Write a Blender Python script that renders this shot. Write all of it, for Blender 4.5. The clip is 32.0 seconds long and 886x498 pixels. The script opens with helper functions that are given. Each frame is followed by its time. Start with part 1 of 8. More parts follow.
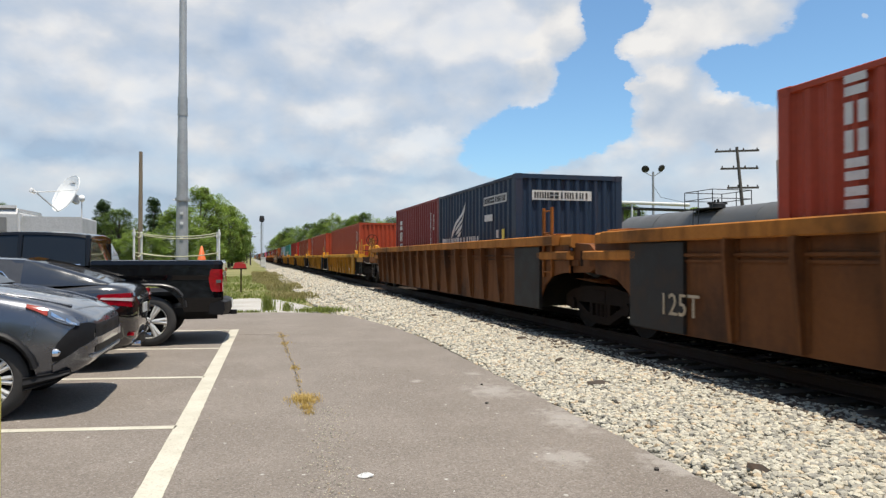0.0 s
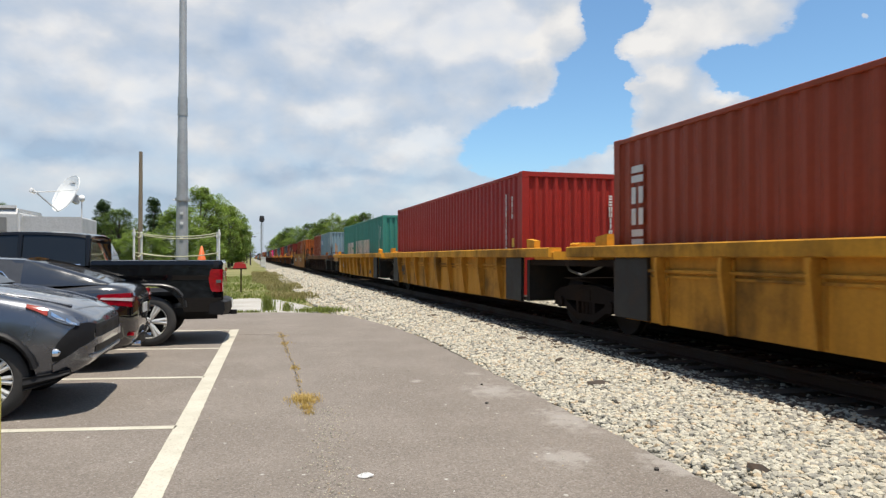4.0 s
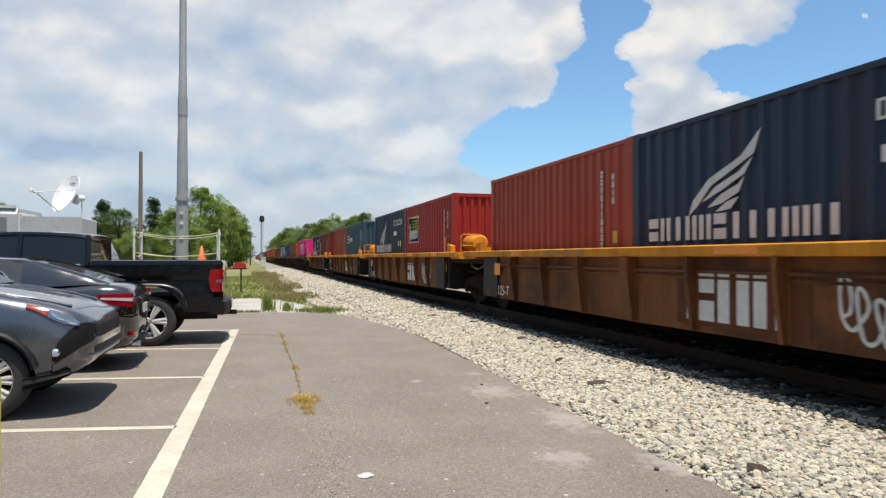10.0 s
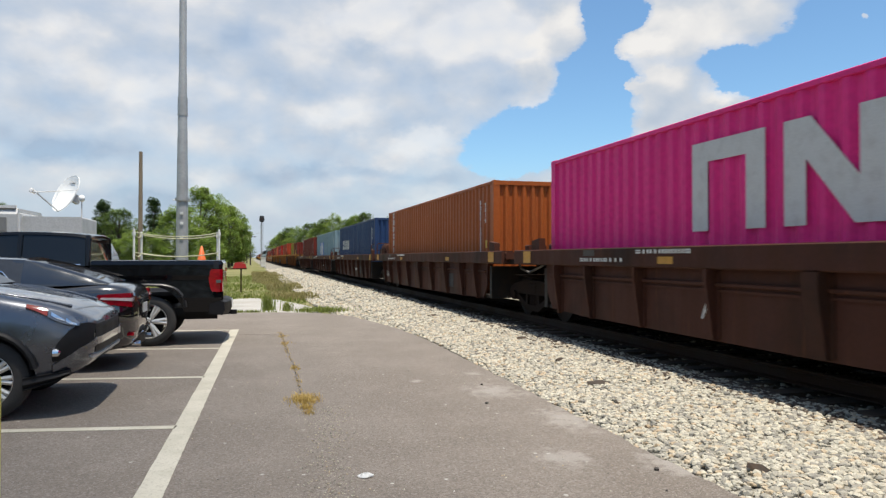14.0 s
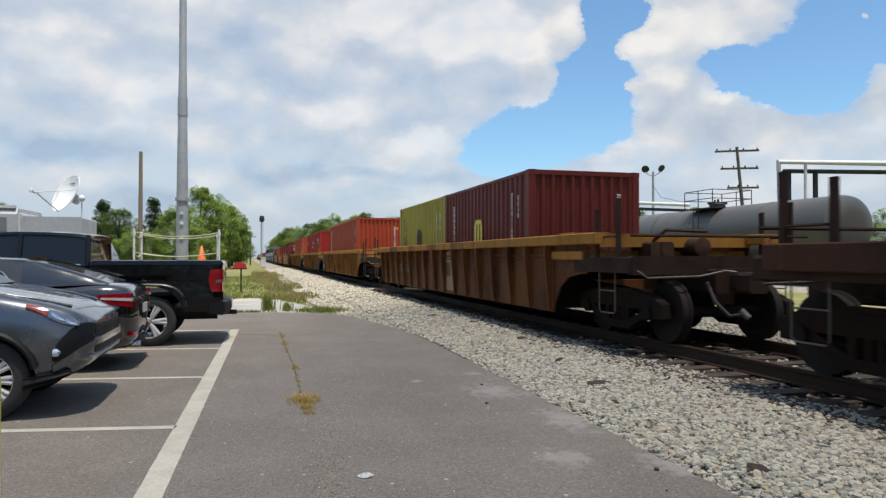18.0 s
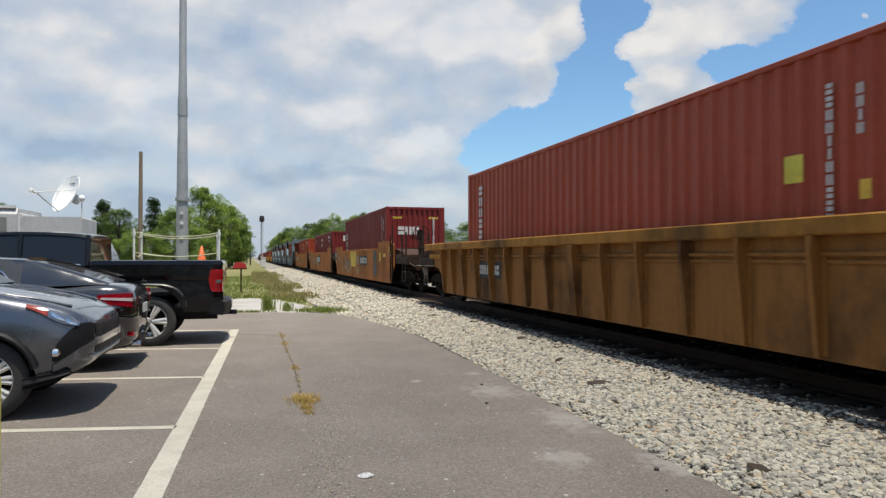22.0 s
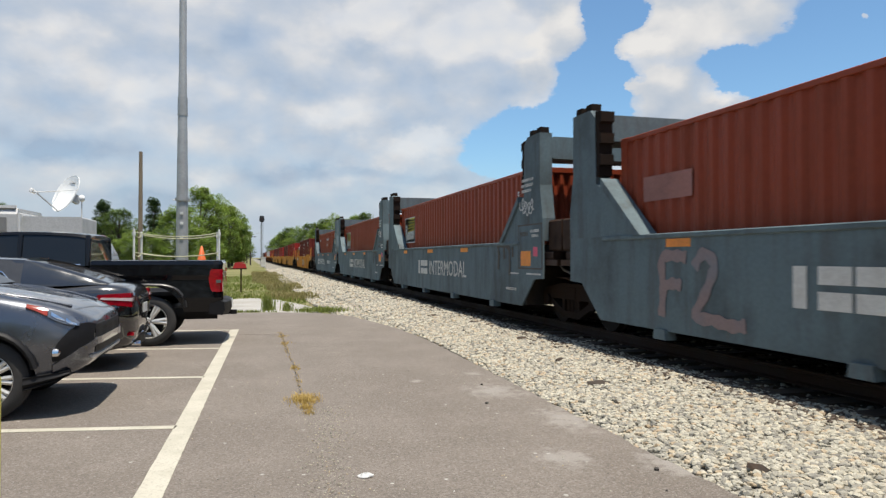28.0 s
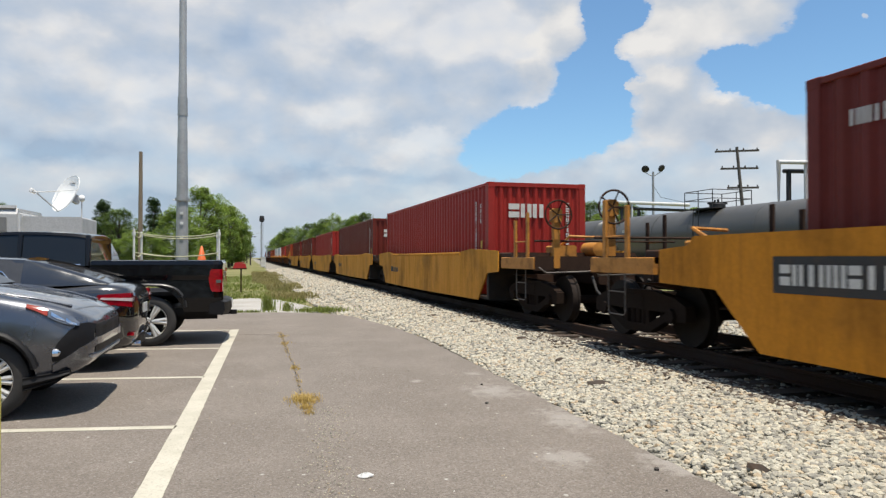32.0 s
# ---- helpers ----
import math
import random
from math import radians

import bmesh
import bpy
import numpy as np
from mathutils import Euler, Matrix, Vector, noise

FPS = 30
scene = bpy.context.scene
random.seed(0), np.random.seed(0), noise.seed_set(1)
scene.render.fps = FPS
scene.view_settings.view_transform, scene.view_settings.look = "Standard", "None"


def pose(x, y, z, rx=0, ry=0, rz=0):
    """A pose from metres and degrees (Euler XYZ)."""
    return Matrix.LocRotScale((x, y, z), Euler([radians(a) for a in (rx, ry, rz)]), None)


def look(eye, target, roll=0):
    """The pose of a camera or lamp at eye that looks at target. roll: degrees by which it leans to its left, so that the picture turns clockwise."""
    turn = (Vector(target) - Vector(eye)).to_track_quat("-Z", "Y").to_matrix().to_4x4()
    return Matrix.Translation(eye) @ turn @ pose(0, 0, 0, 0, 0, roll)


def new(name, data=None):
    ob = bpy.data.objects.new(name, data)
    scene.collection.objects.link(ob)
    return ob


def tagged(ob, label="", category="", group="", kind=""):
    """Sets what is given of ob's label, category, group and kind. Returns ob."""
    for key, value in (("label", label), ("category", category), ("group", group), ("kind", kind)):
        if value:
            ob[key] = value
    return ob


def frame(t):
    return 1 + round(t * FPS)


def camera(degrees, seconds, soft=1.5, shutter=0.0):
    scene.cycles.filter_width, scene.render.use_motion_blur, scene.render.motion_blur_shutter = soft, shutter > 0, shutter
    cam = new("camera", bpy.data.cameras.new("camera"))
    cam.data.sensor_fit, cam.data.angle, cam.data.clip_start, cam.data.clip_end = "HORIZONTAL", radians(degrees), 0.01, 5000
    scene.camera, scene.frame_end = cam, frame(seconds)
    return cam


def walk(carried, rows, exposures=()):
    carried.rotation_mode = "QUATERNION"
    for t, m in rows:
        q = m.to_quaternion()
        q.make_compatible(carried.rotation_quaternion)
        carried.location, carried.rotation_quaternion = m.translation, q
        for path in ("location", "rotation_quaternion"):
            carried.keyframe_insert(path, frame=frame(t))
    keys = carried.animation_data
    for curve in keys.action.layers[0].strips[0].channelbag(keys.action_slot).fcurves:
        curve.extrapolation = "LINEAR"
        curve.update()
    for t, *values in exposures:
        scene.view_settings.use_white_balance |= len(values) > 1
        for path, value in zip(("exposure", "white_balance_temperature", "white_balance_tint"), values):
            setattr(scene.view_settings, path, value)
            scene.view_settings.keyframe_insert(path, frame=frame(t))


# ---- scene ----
# The place: a car park beside a railway line. x points across the track, y along it, z up; the asphalt is z = 0.
EYE = (0.0, 0.0, 1.48)
RAIL_X, RAIL_Z = 6.48, 0.28
cam = camera(64.75, 32.0, soft=1.35, shutter=0.08)
AIM = pose(*EYE, 90.69, 0, -15.49)
walk(cam, [(0.0, AIM), (32.0, AIM)], exposures=[(0.0, 0.38), (20.0, 0.38), (24.0, 0.17), (27.0, 0.25), (32.0, 0.29)])


def run(t):
    """How far the train has come towards the camera after t seconds."""
    u = t / 32.0
    return t * (17.2057 - 0.42154 * u + 0.51892 * u * u)


# ---- light ----
SUN_TO = Vector((0.09, -0.22, 1.0)).normalized()
sun_data = bpy.data.lights.new("sun", "SUN")
sun_data.energy, sun_data.angle, sun_data.color = 5.0, radians(0.53), (1.0, 0.925, 0.82)
sun = new("sun", sun_data)
sun.matrix_world = look((0, 0, 60), Vector((0, 0, 60)) - SUN_TO)


def nodes_of(owner):
    owner.use_nodes = True
    tree = owner.node_tree
    tree.nodes.clear()
    return tree


def nd(tree, kind, ins=None, operation=None, use_clamp=None, interpolation_type=None, blend_type=None, feature=None):
    n = tree.nodes.new(kind)
    if operation:
        n.operation = operation
    if use_clamp:
        n.use_clamp = True
    if interpolation_type:
        n.interpolation_type = interpolation_type
    if blend_type:
        n.blend_type = blend_type
    if feature:
        n.feature = feature
    for k, v in (ins or {}).items():
        if isinstance(v, bpy.types.NodeSocket):
            tree.links.new(v, n.inputs[k])
        else:
            n.inputs[k].default_value = v
    return n


def math_node(tree, op, a, b=0.0, clamp=False):
    return nd(tree, "ShaderNodeMath", {0: a, 1: b}, operation=op, use_clamp=clamp).outputs[0]


def smooth(tree, value, lo, hi, a=0.0, b=1.0):
    return nd(tree, "ShaderNodeMapRange", {"Value": value, "From Min": lo, "From Max": hi, "To Min": a, "To Max": b},
              interpolation_type="SMOOTHSTEP").outputs[0]


def mix(tree, fac, a, b, kind="MIX"):
    return nd(tree, "ShaderNodeMixRGB", {"Fac": fac, "Color1": a, "Color2": b}, blend_type=kind).outputs[0]


def make_sky():
    world = bpy.data.worlds.new("sky")
    scene.world = world
    t = nodes_of(world)
    sky = nd(t, "ShaderNodeTexSky")
    sky.sky_type, sky.sun_disc, sky.sun_elevation, sky.sun_rotation = "NISHITA", False, math.asin(SUN_TO.z), math.atan2(SUN_TO.x, SUN_TO.y)
    sky.air_density, sky.dust_density, sky.ozone_density = 1.0, 0.6, 1.6
    clear = nd(t, "ShaderNodeVectorMath", {0: sky.outputs[0], 1: (0.120, 0.152, 0.166)}, operation="MULTIPLY").outputs[0]
    way = nd(t, "ShaderNodeTexCoord").outputs["Generated"]
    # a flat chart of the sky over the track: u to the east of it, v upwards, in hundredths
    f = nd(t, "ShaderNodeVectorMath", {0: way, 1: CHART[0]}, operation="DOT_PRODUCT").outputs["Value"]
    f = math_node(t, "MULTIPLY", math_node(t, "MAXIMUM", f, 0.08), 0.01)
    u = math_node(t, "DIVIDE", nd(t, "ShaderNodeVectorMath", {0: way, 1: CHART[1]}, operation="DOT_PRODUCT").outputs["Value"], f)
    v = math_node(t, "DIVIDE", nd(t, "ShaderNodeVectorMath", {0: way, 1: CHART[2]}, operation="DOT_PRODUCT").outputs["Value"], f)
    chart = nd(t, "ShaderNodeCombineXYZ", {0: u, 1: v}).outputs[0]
    flat = nd(t, "ShaderNodeMapping", {"Vector": way, "Scale": (1.0, 1.0, 1.5)}).outputs[0]

    def noise_at(scale, detail, rough=0.6, offset=(0.0, 0.0, 0.0), colour=False):
        w = nd(t, "ShaderNodeVectorMath", {0: flat, 1: offset}, operation="ADD").outputs[0]
        return nd(t, "ShaderNodeTexNoise", {"Vector": w, "Scale": scale, "Detail": detail, "Roughness": rough}).outputs["Color" if colour else 0]

    def pushed(vec, scale, detail, amount, offset=(0.0, 0.0, 0.0)):
        n = nd(t, "ShaderNodeVectorMath", {0: noise_at(scale, detail, 0.62, offset, True), 1: (0.5, 0.5, 0.5)}, operation="SUBTRACT").outputs[0]
        return nd(t, "ShaderNodeVectorMath", {0: n, 1: (amount, amount, amount), 2: vec}, operation="MULTIPLY_ADD").outputs[0]

    def blots(vec, rows, start, inner=0.15, gain=1.0):
        """start plus each row's amount inside its oval, fading to its rim."""
        total = start
        for cu, cv, ru, rv, amount in rows:
            d = nd(t, "ShaderNodeVectorMath", {0: vec, 1: (1 / ru, 1 / rv, 0.0), 2: (-cu / ru, -cv / rv, 0.0)}, operation="MULTIPLY_ADD").outputs[0]
            d = nd(t, "ShaderNodeVectorMath", {0: d}, operation="LENGTH").outputs["Value"]
            total = math_node(t, "ADD", total, smooth(t, d, inner, 1.35, amount * gain, 0.0))
        return total

    # the cover: billowing rims, frayed at two grains
    ragged = pushed(pushed(chart, 7.0, 6.0, 9.0), 24.0, 4.0, 3.4, (5.0, 2.0, 1.0))
    lumps = nd(t, "ShaderNodeTexVoronoi", {"Vector": flat, "Scale": 26.0, "Smoothness": 0.4}, feature="SMOOTH_F1").outputs["Distance"]
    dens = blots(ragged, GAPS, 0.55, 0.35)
    dens = blots(ragged, PUFFS, dens)
    away = smooth(t, nd(t, "ShaderNodeVectorMath", {0: chart}, operation="LENGTH").outputs["Value"], 75.0, 110.0)
    open_sky = math_node(t, "MULTIPLY", math_node(t, "SUBTRACT", noise_at(3.0, 8.0, 0.58), 0.50), 2.4)
    dens = math_node(t, "ADD", dens, math_node(t, "MULTIPLY", away, math_node(t, "ADD", open_sky, -0.35)))
    dens = math_node(t, "ADD", dens, math_node(t, "MULTIPLY", math_node(t, "SUBTRACT", noise_at(14.0, 7.0), 0.5), 0.42))
    dens = math_node(t, "ADD", dens, math_node(t, "MULTIPLY", math_node(t, "SUBTRACT", 0.33, lumps), 0.25))
    cover = math_node(t, "ADD", smooth(t, dens, 0.08, 0.32, 0.0, 0.66), smooth(t, dens, 0.20, 0.80, 0.0, 0.34))
    # light and shade on the heaps: crests white, bellies blue-grey
    swirl = pushed(chart, 9.0, 6.0, 8.0, (2.0, 7.0, 3.0))
    tone = blots(swirl, CRESTS, 0.645, 0.2, 1.35)
    tone = blots(swirl, BELLIES, tone, 0.0, 1.1)
    tone = math_node(t, "ADD", tone, smooth(t, v, 7.0, 24.0, -0.17, 0.0))
    relief = math_node(t, "SUBTRACT", noise_at(11.0, 7.0, 0.58), noise_at(11.0, 4.0, 0.55, (-0.006, 0.0, 0.036)))
    tone = math_node(t, "ADD", tone, math_node(t, "MULTIPLY", relief, 0.62))
    soft_way = pushed(flat, 8.0, 4.0, 0.10, (1.0, 3.0, 8.0))
    for scale, lift, amount in ((6.0, 0.055, 0.60), (15.0, 0.024, 0.42)):
        heads = [nd(t, "ShaderNodeTexVoronoi", {"Vector": nd(t, "ShaderNodeVectorMath", {0: soft_way, 1: (0.0, 0.0, z)}, operation="ADD").outputs[0], "Scale": scale, "Smoothness": 0.35}, feature="SMOOTH_F1").outputs["Distance"] for z in (-lift, lift)]
        tone = math_node(t, "ADD", tone, math_node(t, "MULTIPLY", math_node(t, "SUBTRACT", heads[0], heads[1]), -amount))
    tone = math_node(t, "ADD", tone, math_node(t, "MULTIPLY", math_node(t, "SUBTRACT", noise_at(5.0, 5.0, 0.55, (4.0, 1.0, 0.0)), 0.5), 0.55))
    ramp = nd(t, "ShaderNodeValToRGB", {"Fac": tone})
    e = ramp.color_ramp.elements
    e[0].position, e[0].color = 0.0, (0.40, 0.485, 0.61, 1)
    e[1].position, e[1].color = 1.0, (0.88, 0.865, 0.845, 1)
    for p, c in ((0.32, (0.53, 0.60, 0.695, 1)), (0.58, (0.64, 0.68, 0.735, 1)), (0.80, (0.785, 0.785, 0.79, 1))):
        el = e.new(p)
        el.color = c
    colour = mix(t, cover, clear, ramp.outputs[0])
    # pale haze low down
    up = nd(t, "ShaderNodeSeparateXYZ", {0: way}).outputs[2]
    colour = mix(t, smooth(t, up, 0.0, 0.15, 0.60, 0.0), colour, (0.45, 0.54, 0.67, 1))
    bg = nd(t, "ShaderNodeBackground", {"Color": colour, "Strength": 0.768})
    out = nd(t, "ShaderNodeOutputWorld")
    t.links.new(bg.outputs[0], out.inputs[0])


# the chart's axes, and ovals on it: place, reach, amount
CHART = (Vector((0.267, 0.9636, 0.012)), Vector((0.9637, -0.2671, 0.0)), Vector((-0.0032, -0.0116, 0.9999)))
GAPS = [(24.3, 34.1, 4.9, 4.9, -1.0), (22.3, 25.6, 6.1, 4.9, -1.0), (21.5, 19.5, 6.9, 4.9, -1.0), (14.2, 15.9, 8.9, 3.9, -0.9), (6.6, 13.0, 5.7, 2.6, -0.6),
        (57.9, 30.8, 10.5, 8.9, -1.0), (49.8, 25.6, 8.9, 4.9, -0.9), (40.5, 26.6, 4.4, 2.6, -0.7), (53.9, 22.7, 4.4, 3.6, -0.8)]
PUFFS = [(33.2, 32.3, 6.1, 3.6, 0.9), (40.9, 34.2, 8.1, 2.9, 0.7), (28.8, 29.7, 3.1, 1.8, 0.8), (32.2, 23.5, 3.4, 3.2, 0.8), (32.4, 17.5, 4.9, 4.0, 0.7), (27.2, 23.5, 1.9, 1.2, 1.1),
         (40.9, 19.1, 6.5, 4.0, 0.8), (47.4, 17.5, 4.9, 3.1, 0.7), (63.2, 23.5, 3.6, 4.4, 0.9), (16.7, 31.6, 3.9, 4.0, 0.6), (12.6, 25.2, 2.9, 3.6, 0.5), (60.7, 33.5, 1.2, 0.7, 0.8)]
CRESTS = [(5.3, 32.0, 6.9, 4.9, 0.30), (11.4, 28.2, 4.9, 2.8, 0.30), (18.7, 32.8, 3.1, 3.4, 0.30), (-10.8, 33.1, 7.7, 3.2, 0.28), (-14.9, 19.1, 6.1, 3.1, 0.28), (-3.2, 15.6, 6.1, 2.1, 0.34),
          (-7.6, 12.8, 4.9, 1.5, 0.22), (-42.4, 22.7, 6.1, 2.6, 0.22), (-39.1, 33.2, 8.9, 4.0, 0.18), (-58.6, 33.2, 8.1, 3.1, 0.16), (-33.5, 9.6, 2.7, 2.3, 0.26), (29.6, 29.8, 4.4, 2.0, 0.30),
          (40.9, 22.6, 4.4, 1.6, 0.32), (47.0, 20.3, 3.6, 1.5, 0.30), (32.4, 24.3, 3.1, 2.0, 0.20), (25.2, 14.5, 4.9, 2.0, 0.22), (15.9, 12.6, 3.2, 1.6, 0.20), (-53.7, 17.7, 8.9, 1.8, 0.16)]
BELLIES = [(-57.7, 23.1, 10.5, 3.1, -0.34), (-54.9, 13.7, 10.5, 1.8, -0.42), (-11.6, 27.8, 6.9, 2.1, -0.30), (-51.3, 28.8, 6.1, 1.9, -0.20), (4.5, 20.7, 8.5, 3.6, -0.24), (-18.1, 10.4, 11.3, 1.5, -0.40),
           (-1.1, 9.9, 6.9, 1.5, -0.32), (-27.0, 18.3, 5.7, 4.9, -0.14), (13.0, 23.1, 2.8, 2.4, -0.16), (36.9, 28.0, 4.0, 2.3, -0.20), (30.8, 18.3, 2.6, 3.2, -0.14), (-27.8, 29.2, 4.9, 5.7, -0.14),
           (-8.4, 7.8, 9.7, 1.1, -0.20), (-43.2, 7.8, 9.7, 1.3, -0.20)]
make_sky()


# ---- materials ----
MATS = {}


def surface(name, colour, rough=0.6, metal=0.0, dirt=(0.09, 0.07, 0.055), dirt_amount=0.35, grain=30.0, blotch=1.2,
            vary=0.10, bump=0.15, spec=0.5, streak=False, coat=0.0, soot=0.0):
    """A painted, cast or worn surface: base colour, fine grain, large blotches of dirt, a little relief."""
    if name in MATS:
        return MATS[name]
    m = bpy.data.materials.new(name)
    t = nodes_of(m)
    at = nd(t, "ShaderNodeTexCoord").outputs["Object"]
    own = nd(t, "ShaderNodeObjectInfo").outputs["Random"]
    shift = nd(t, "ShaderNodeVectorMath", {0: at, 1: nd(t, "ShaderNodeCombineXYZ", {0: math_node(t, "MULTIPLY", own, 37.0), 1: math_node(t, "MULTIPLY", own, 91.0)}).outputs[0]}, operation="ADD").outputs[0]
    fine = nd(t, "ShaderNodeTexNoise", {"Vector": shift, "Scale": grain, "Detail": 5.0, "Roughness": 0.6}).outputs[0]
    where = nd(t, "ShaderNodeMapping", {"Vector": shift, "Scale": (1.0, 1.0, 0.16) if streak else (1, 1, 1)}).outputs[0]
    patch = nd(t, "ShaderNodeTexNoise", {"Vector": where, "Scale": blotch * (4.0 if streak else 1.0), "Detail": 8.0, "Roughness": 0.62}).outputs[0]
    base = mix(t, smooth(t, fine, 0.3, 0.7), [c * (1 - vary) for c in colour] + [1], [min(c * (1 + vary), 1) for c in colour] + [1])
    base = mix(t, smooth(t, patch, 0.44, 0.72, 0.0, dirt_amount), base, (*dirt, 1))
    if soot:
        # broad sooty clouds and thin runs of rust
        wide = nd(t, "ShaderNodeTexNoise", {"Vector": shift, "Scale": 0.55, "Detail": 7.0, "Roughness": 0.6}).outputs[0]
        base = mix(t, smooth(t, wide, 0.46, 0.70, 0.0, soot), base, (0.022, 0.015, 0.011, 1))
        runs = nd(t, "ShaderNodeTexNoise", {"Vector": nd(t, "ShaderNodeMapping", {"Vector": shift, "Scale": (1.0, 1.0, 0.05)}).outputs[0], "Scale": 9.0, "Detail": 6.0, "Roughness": 0.7}).outputs[0]
        base = mix(t, smooth(t, runs, 0.58, 0.74, 0.0, soot * 0.7), base, (0.16, 0.062, 0.022, 1))
    b = nd(t, "ShaderNodeBsdfPrincipled", {"Base Color": base, "Metallic": metal, "Specular IOR Level": spec, "Coat Weight": coat, "Coat Roughness": 0.03,
           "Roughness": smooth(t, patch, 0.35, 0.75, max(rough - 0.08, 0.02), min(rough + 0.15, 1))})
    if bump:
        rel = nd(t, "ShaderNodeBump", {"Height": fine, "Strength": bump, "Distance": 0.01})
        t.links.new(rel.outputs[0], b.inputs["Normal"])
    out = nd(t, "ShaderNodeOutputMaterial")
    t.links.new(b.outputs[0], out.inputs[0])
    MATS[name] = m
    return m


def leaf_material(name, dark, light):
    if name in MATS:
        return MATS[name]
    m = bpy.data.materials.new(name)
    t = nodes_of(m)
    own = nd(t, "ShaderNodeNewGeometry").outputs["Random Per Island"]
    at = nd(t, "ShaderNodeTexCoord").outputs["Object"]
    big = nd(t, "ShaderNodeTexNoise", {"Vector": at, "Scale": 0.5, "Detail": 3.0}).outputs[0]
    fac = math_node(t, "ADD", math_node(t, "MULTIPLY", own, 0.6), math_node(t, "MULTIPLY", smooth(t, big, 0.35, 0.65), 0.4))
    col = mix(t, fac, (*dark, 1), (*light, 1))
    d = nd(t, "ShaderNodeBsdfPrincipled", {"Base Color": col, "Roughness": 0.55, "Specular IOR Level": 0.3})
    tr = nd(t, "ShaderNodeBsdfTranslucent", {"Color": col})
    mx = nd(t, "ShaderNodeMixShader", {0: 0.35, 1: d.outputs[0], 2: tr.outputs[0]})
    out = nd(t, "ShaderNodeOutputMaterial")
    t.links.new(mx.outputs[0], out.inputs[0])
    MATS[name] = m
    return m


def ground_material(name, colours, scales, bump=0.4, rough=0.9, speck=None, grains=0.0, dust=()):
    """Ground: two colours by large noise, a third by fine noise, bright or dark specks."""
    m = bpy.data.materials.new(name)
    t = nodes_of(m)
    at = nd(t, "ShaderNodeTexCoord").outputs["Object"]
    big = nd(t, "ShaderNodeTexNoise", {"Vector": at, "Scale": scales[0], "Detail": 7.0, "Roughness": 0.6}).outputs[0]
    fine = nd(t, "ShaderNodeTexNoise", {"Vector": at, "Scale": scales[1], "Detail": 4.0, "Roughness": 0.7}).outputs[0]
    col = mix(t, smooth(t, big, 0.38, 0.64), (*colours[0], 1), (*colours[1], 1))
    col = mix(t, smooth(t, fine, 0.48, 0.72, 0.0, 0.7), col, (*colours[2], 1))
    if speck:
        cells = nd(t, "ShaderNodeTexVoronoi", {"Vector": at, "Scale": speck[0]}).outputs
        pick = nd(t, "ShaderNodeSeparateXYZ", {0: cells["Color"]}).outputs[0]
        dot = math_node(t, "MULTIPLY", smooth(t, cells["Distance"], 0.10, 0.22, 1.0, 0.0), math_node(t, "GREATER_THAN", pick, speck[1]))
        col = mix(t, dot, col, (*speck[2], 1))
    if grains:
        # the small stones in the surface, each of its own tone
        cell = nd(t, "ShaderNodeTexVoronoi", {"Vector": at, "Scale": grains}).outputs["Color"]
        tone = nd(t, "ShaderNodeSeparateXYZ", {0: cell}).outputs[0]
        col = mix(t, smooth(t, tone, 0.0, 0.5, 0.35, 0.0), col, (0.045, 0.04, 0.037, 1))
        col = mix(t, smooth(t, tone, 0.72, 1.0, 0.0, 0.35), col, (0.36, 0.335, 0.30, 1))
    for x, y, r, stretch in dust:
        # pale dusty patches with ragged rims
        off = nd(t, "ShaderNodeVectorMath", {0: at, 1: (x, y, 0.0)}, operation="SUBTRACT").outputs[0]
        off = nd(t, "ShaderNodeVectorMath", {0: off, 1: (1.0, 1.0 / (1.0 + stretch), 1.0)}, operation="MULTIPLY").outputs[0]
        d = nd(t, "ShaderNodeVectorMath", {0: off}, operation="LENGTH").outputs["Value"]
        rag = nd(t, "ShaderNodeTexNoise", {"Vector": at, "Scale": 7.0, "Detail": 6.0, "Roughness": 0.65}).outputs[0]
        d = math_node(t, "ADD", d, math_node(t, "MULTIPLY", math_node(t, "SUBTRACT", rag, 0.5), r * 2.6))
        col = mix(t, smooth(t, d, r * 0.1, r, 0.55, 0.0), col, (0.36, 0.335, 0.30, 1))
    b = nd(t, "ShaderNodeBsdfPrincipled", {"Base Color": col, "Roughness": rough, "Specular IOR Level": 0.25})
    rel = nd(t, "ShaderNodeBump", {"Height": fine, "Strength": bump, "Distance": 0.02})
    t.links.new(rel.outputs[0], b.inputs["Normal"])
    out = nd(t, "ShaderNodeOutputMaterial")
    t.links.new(b.outputs[0], out.inputs[0])
    MATS[name] = m
    return m


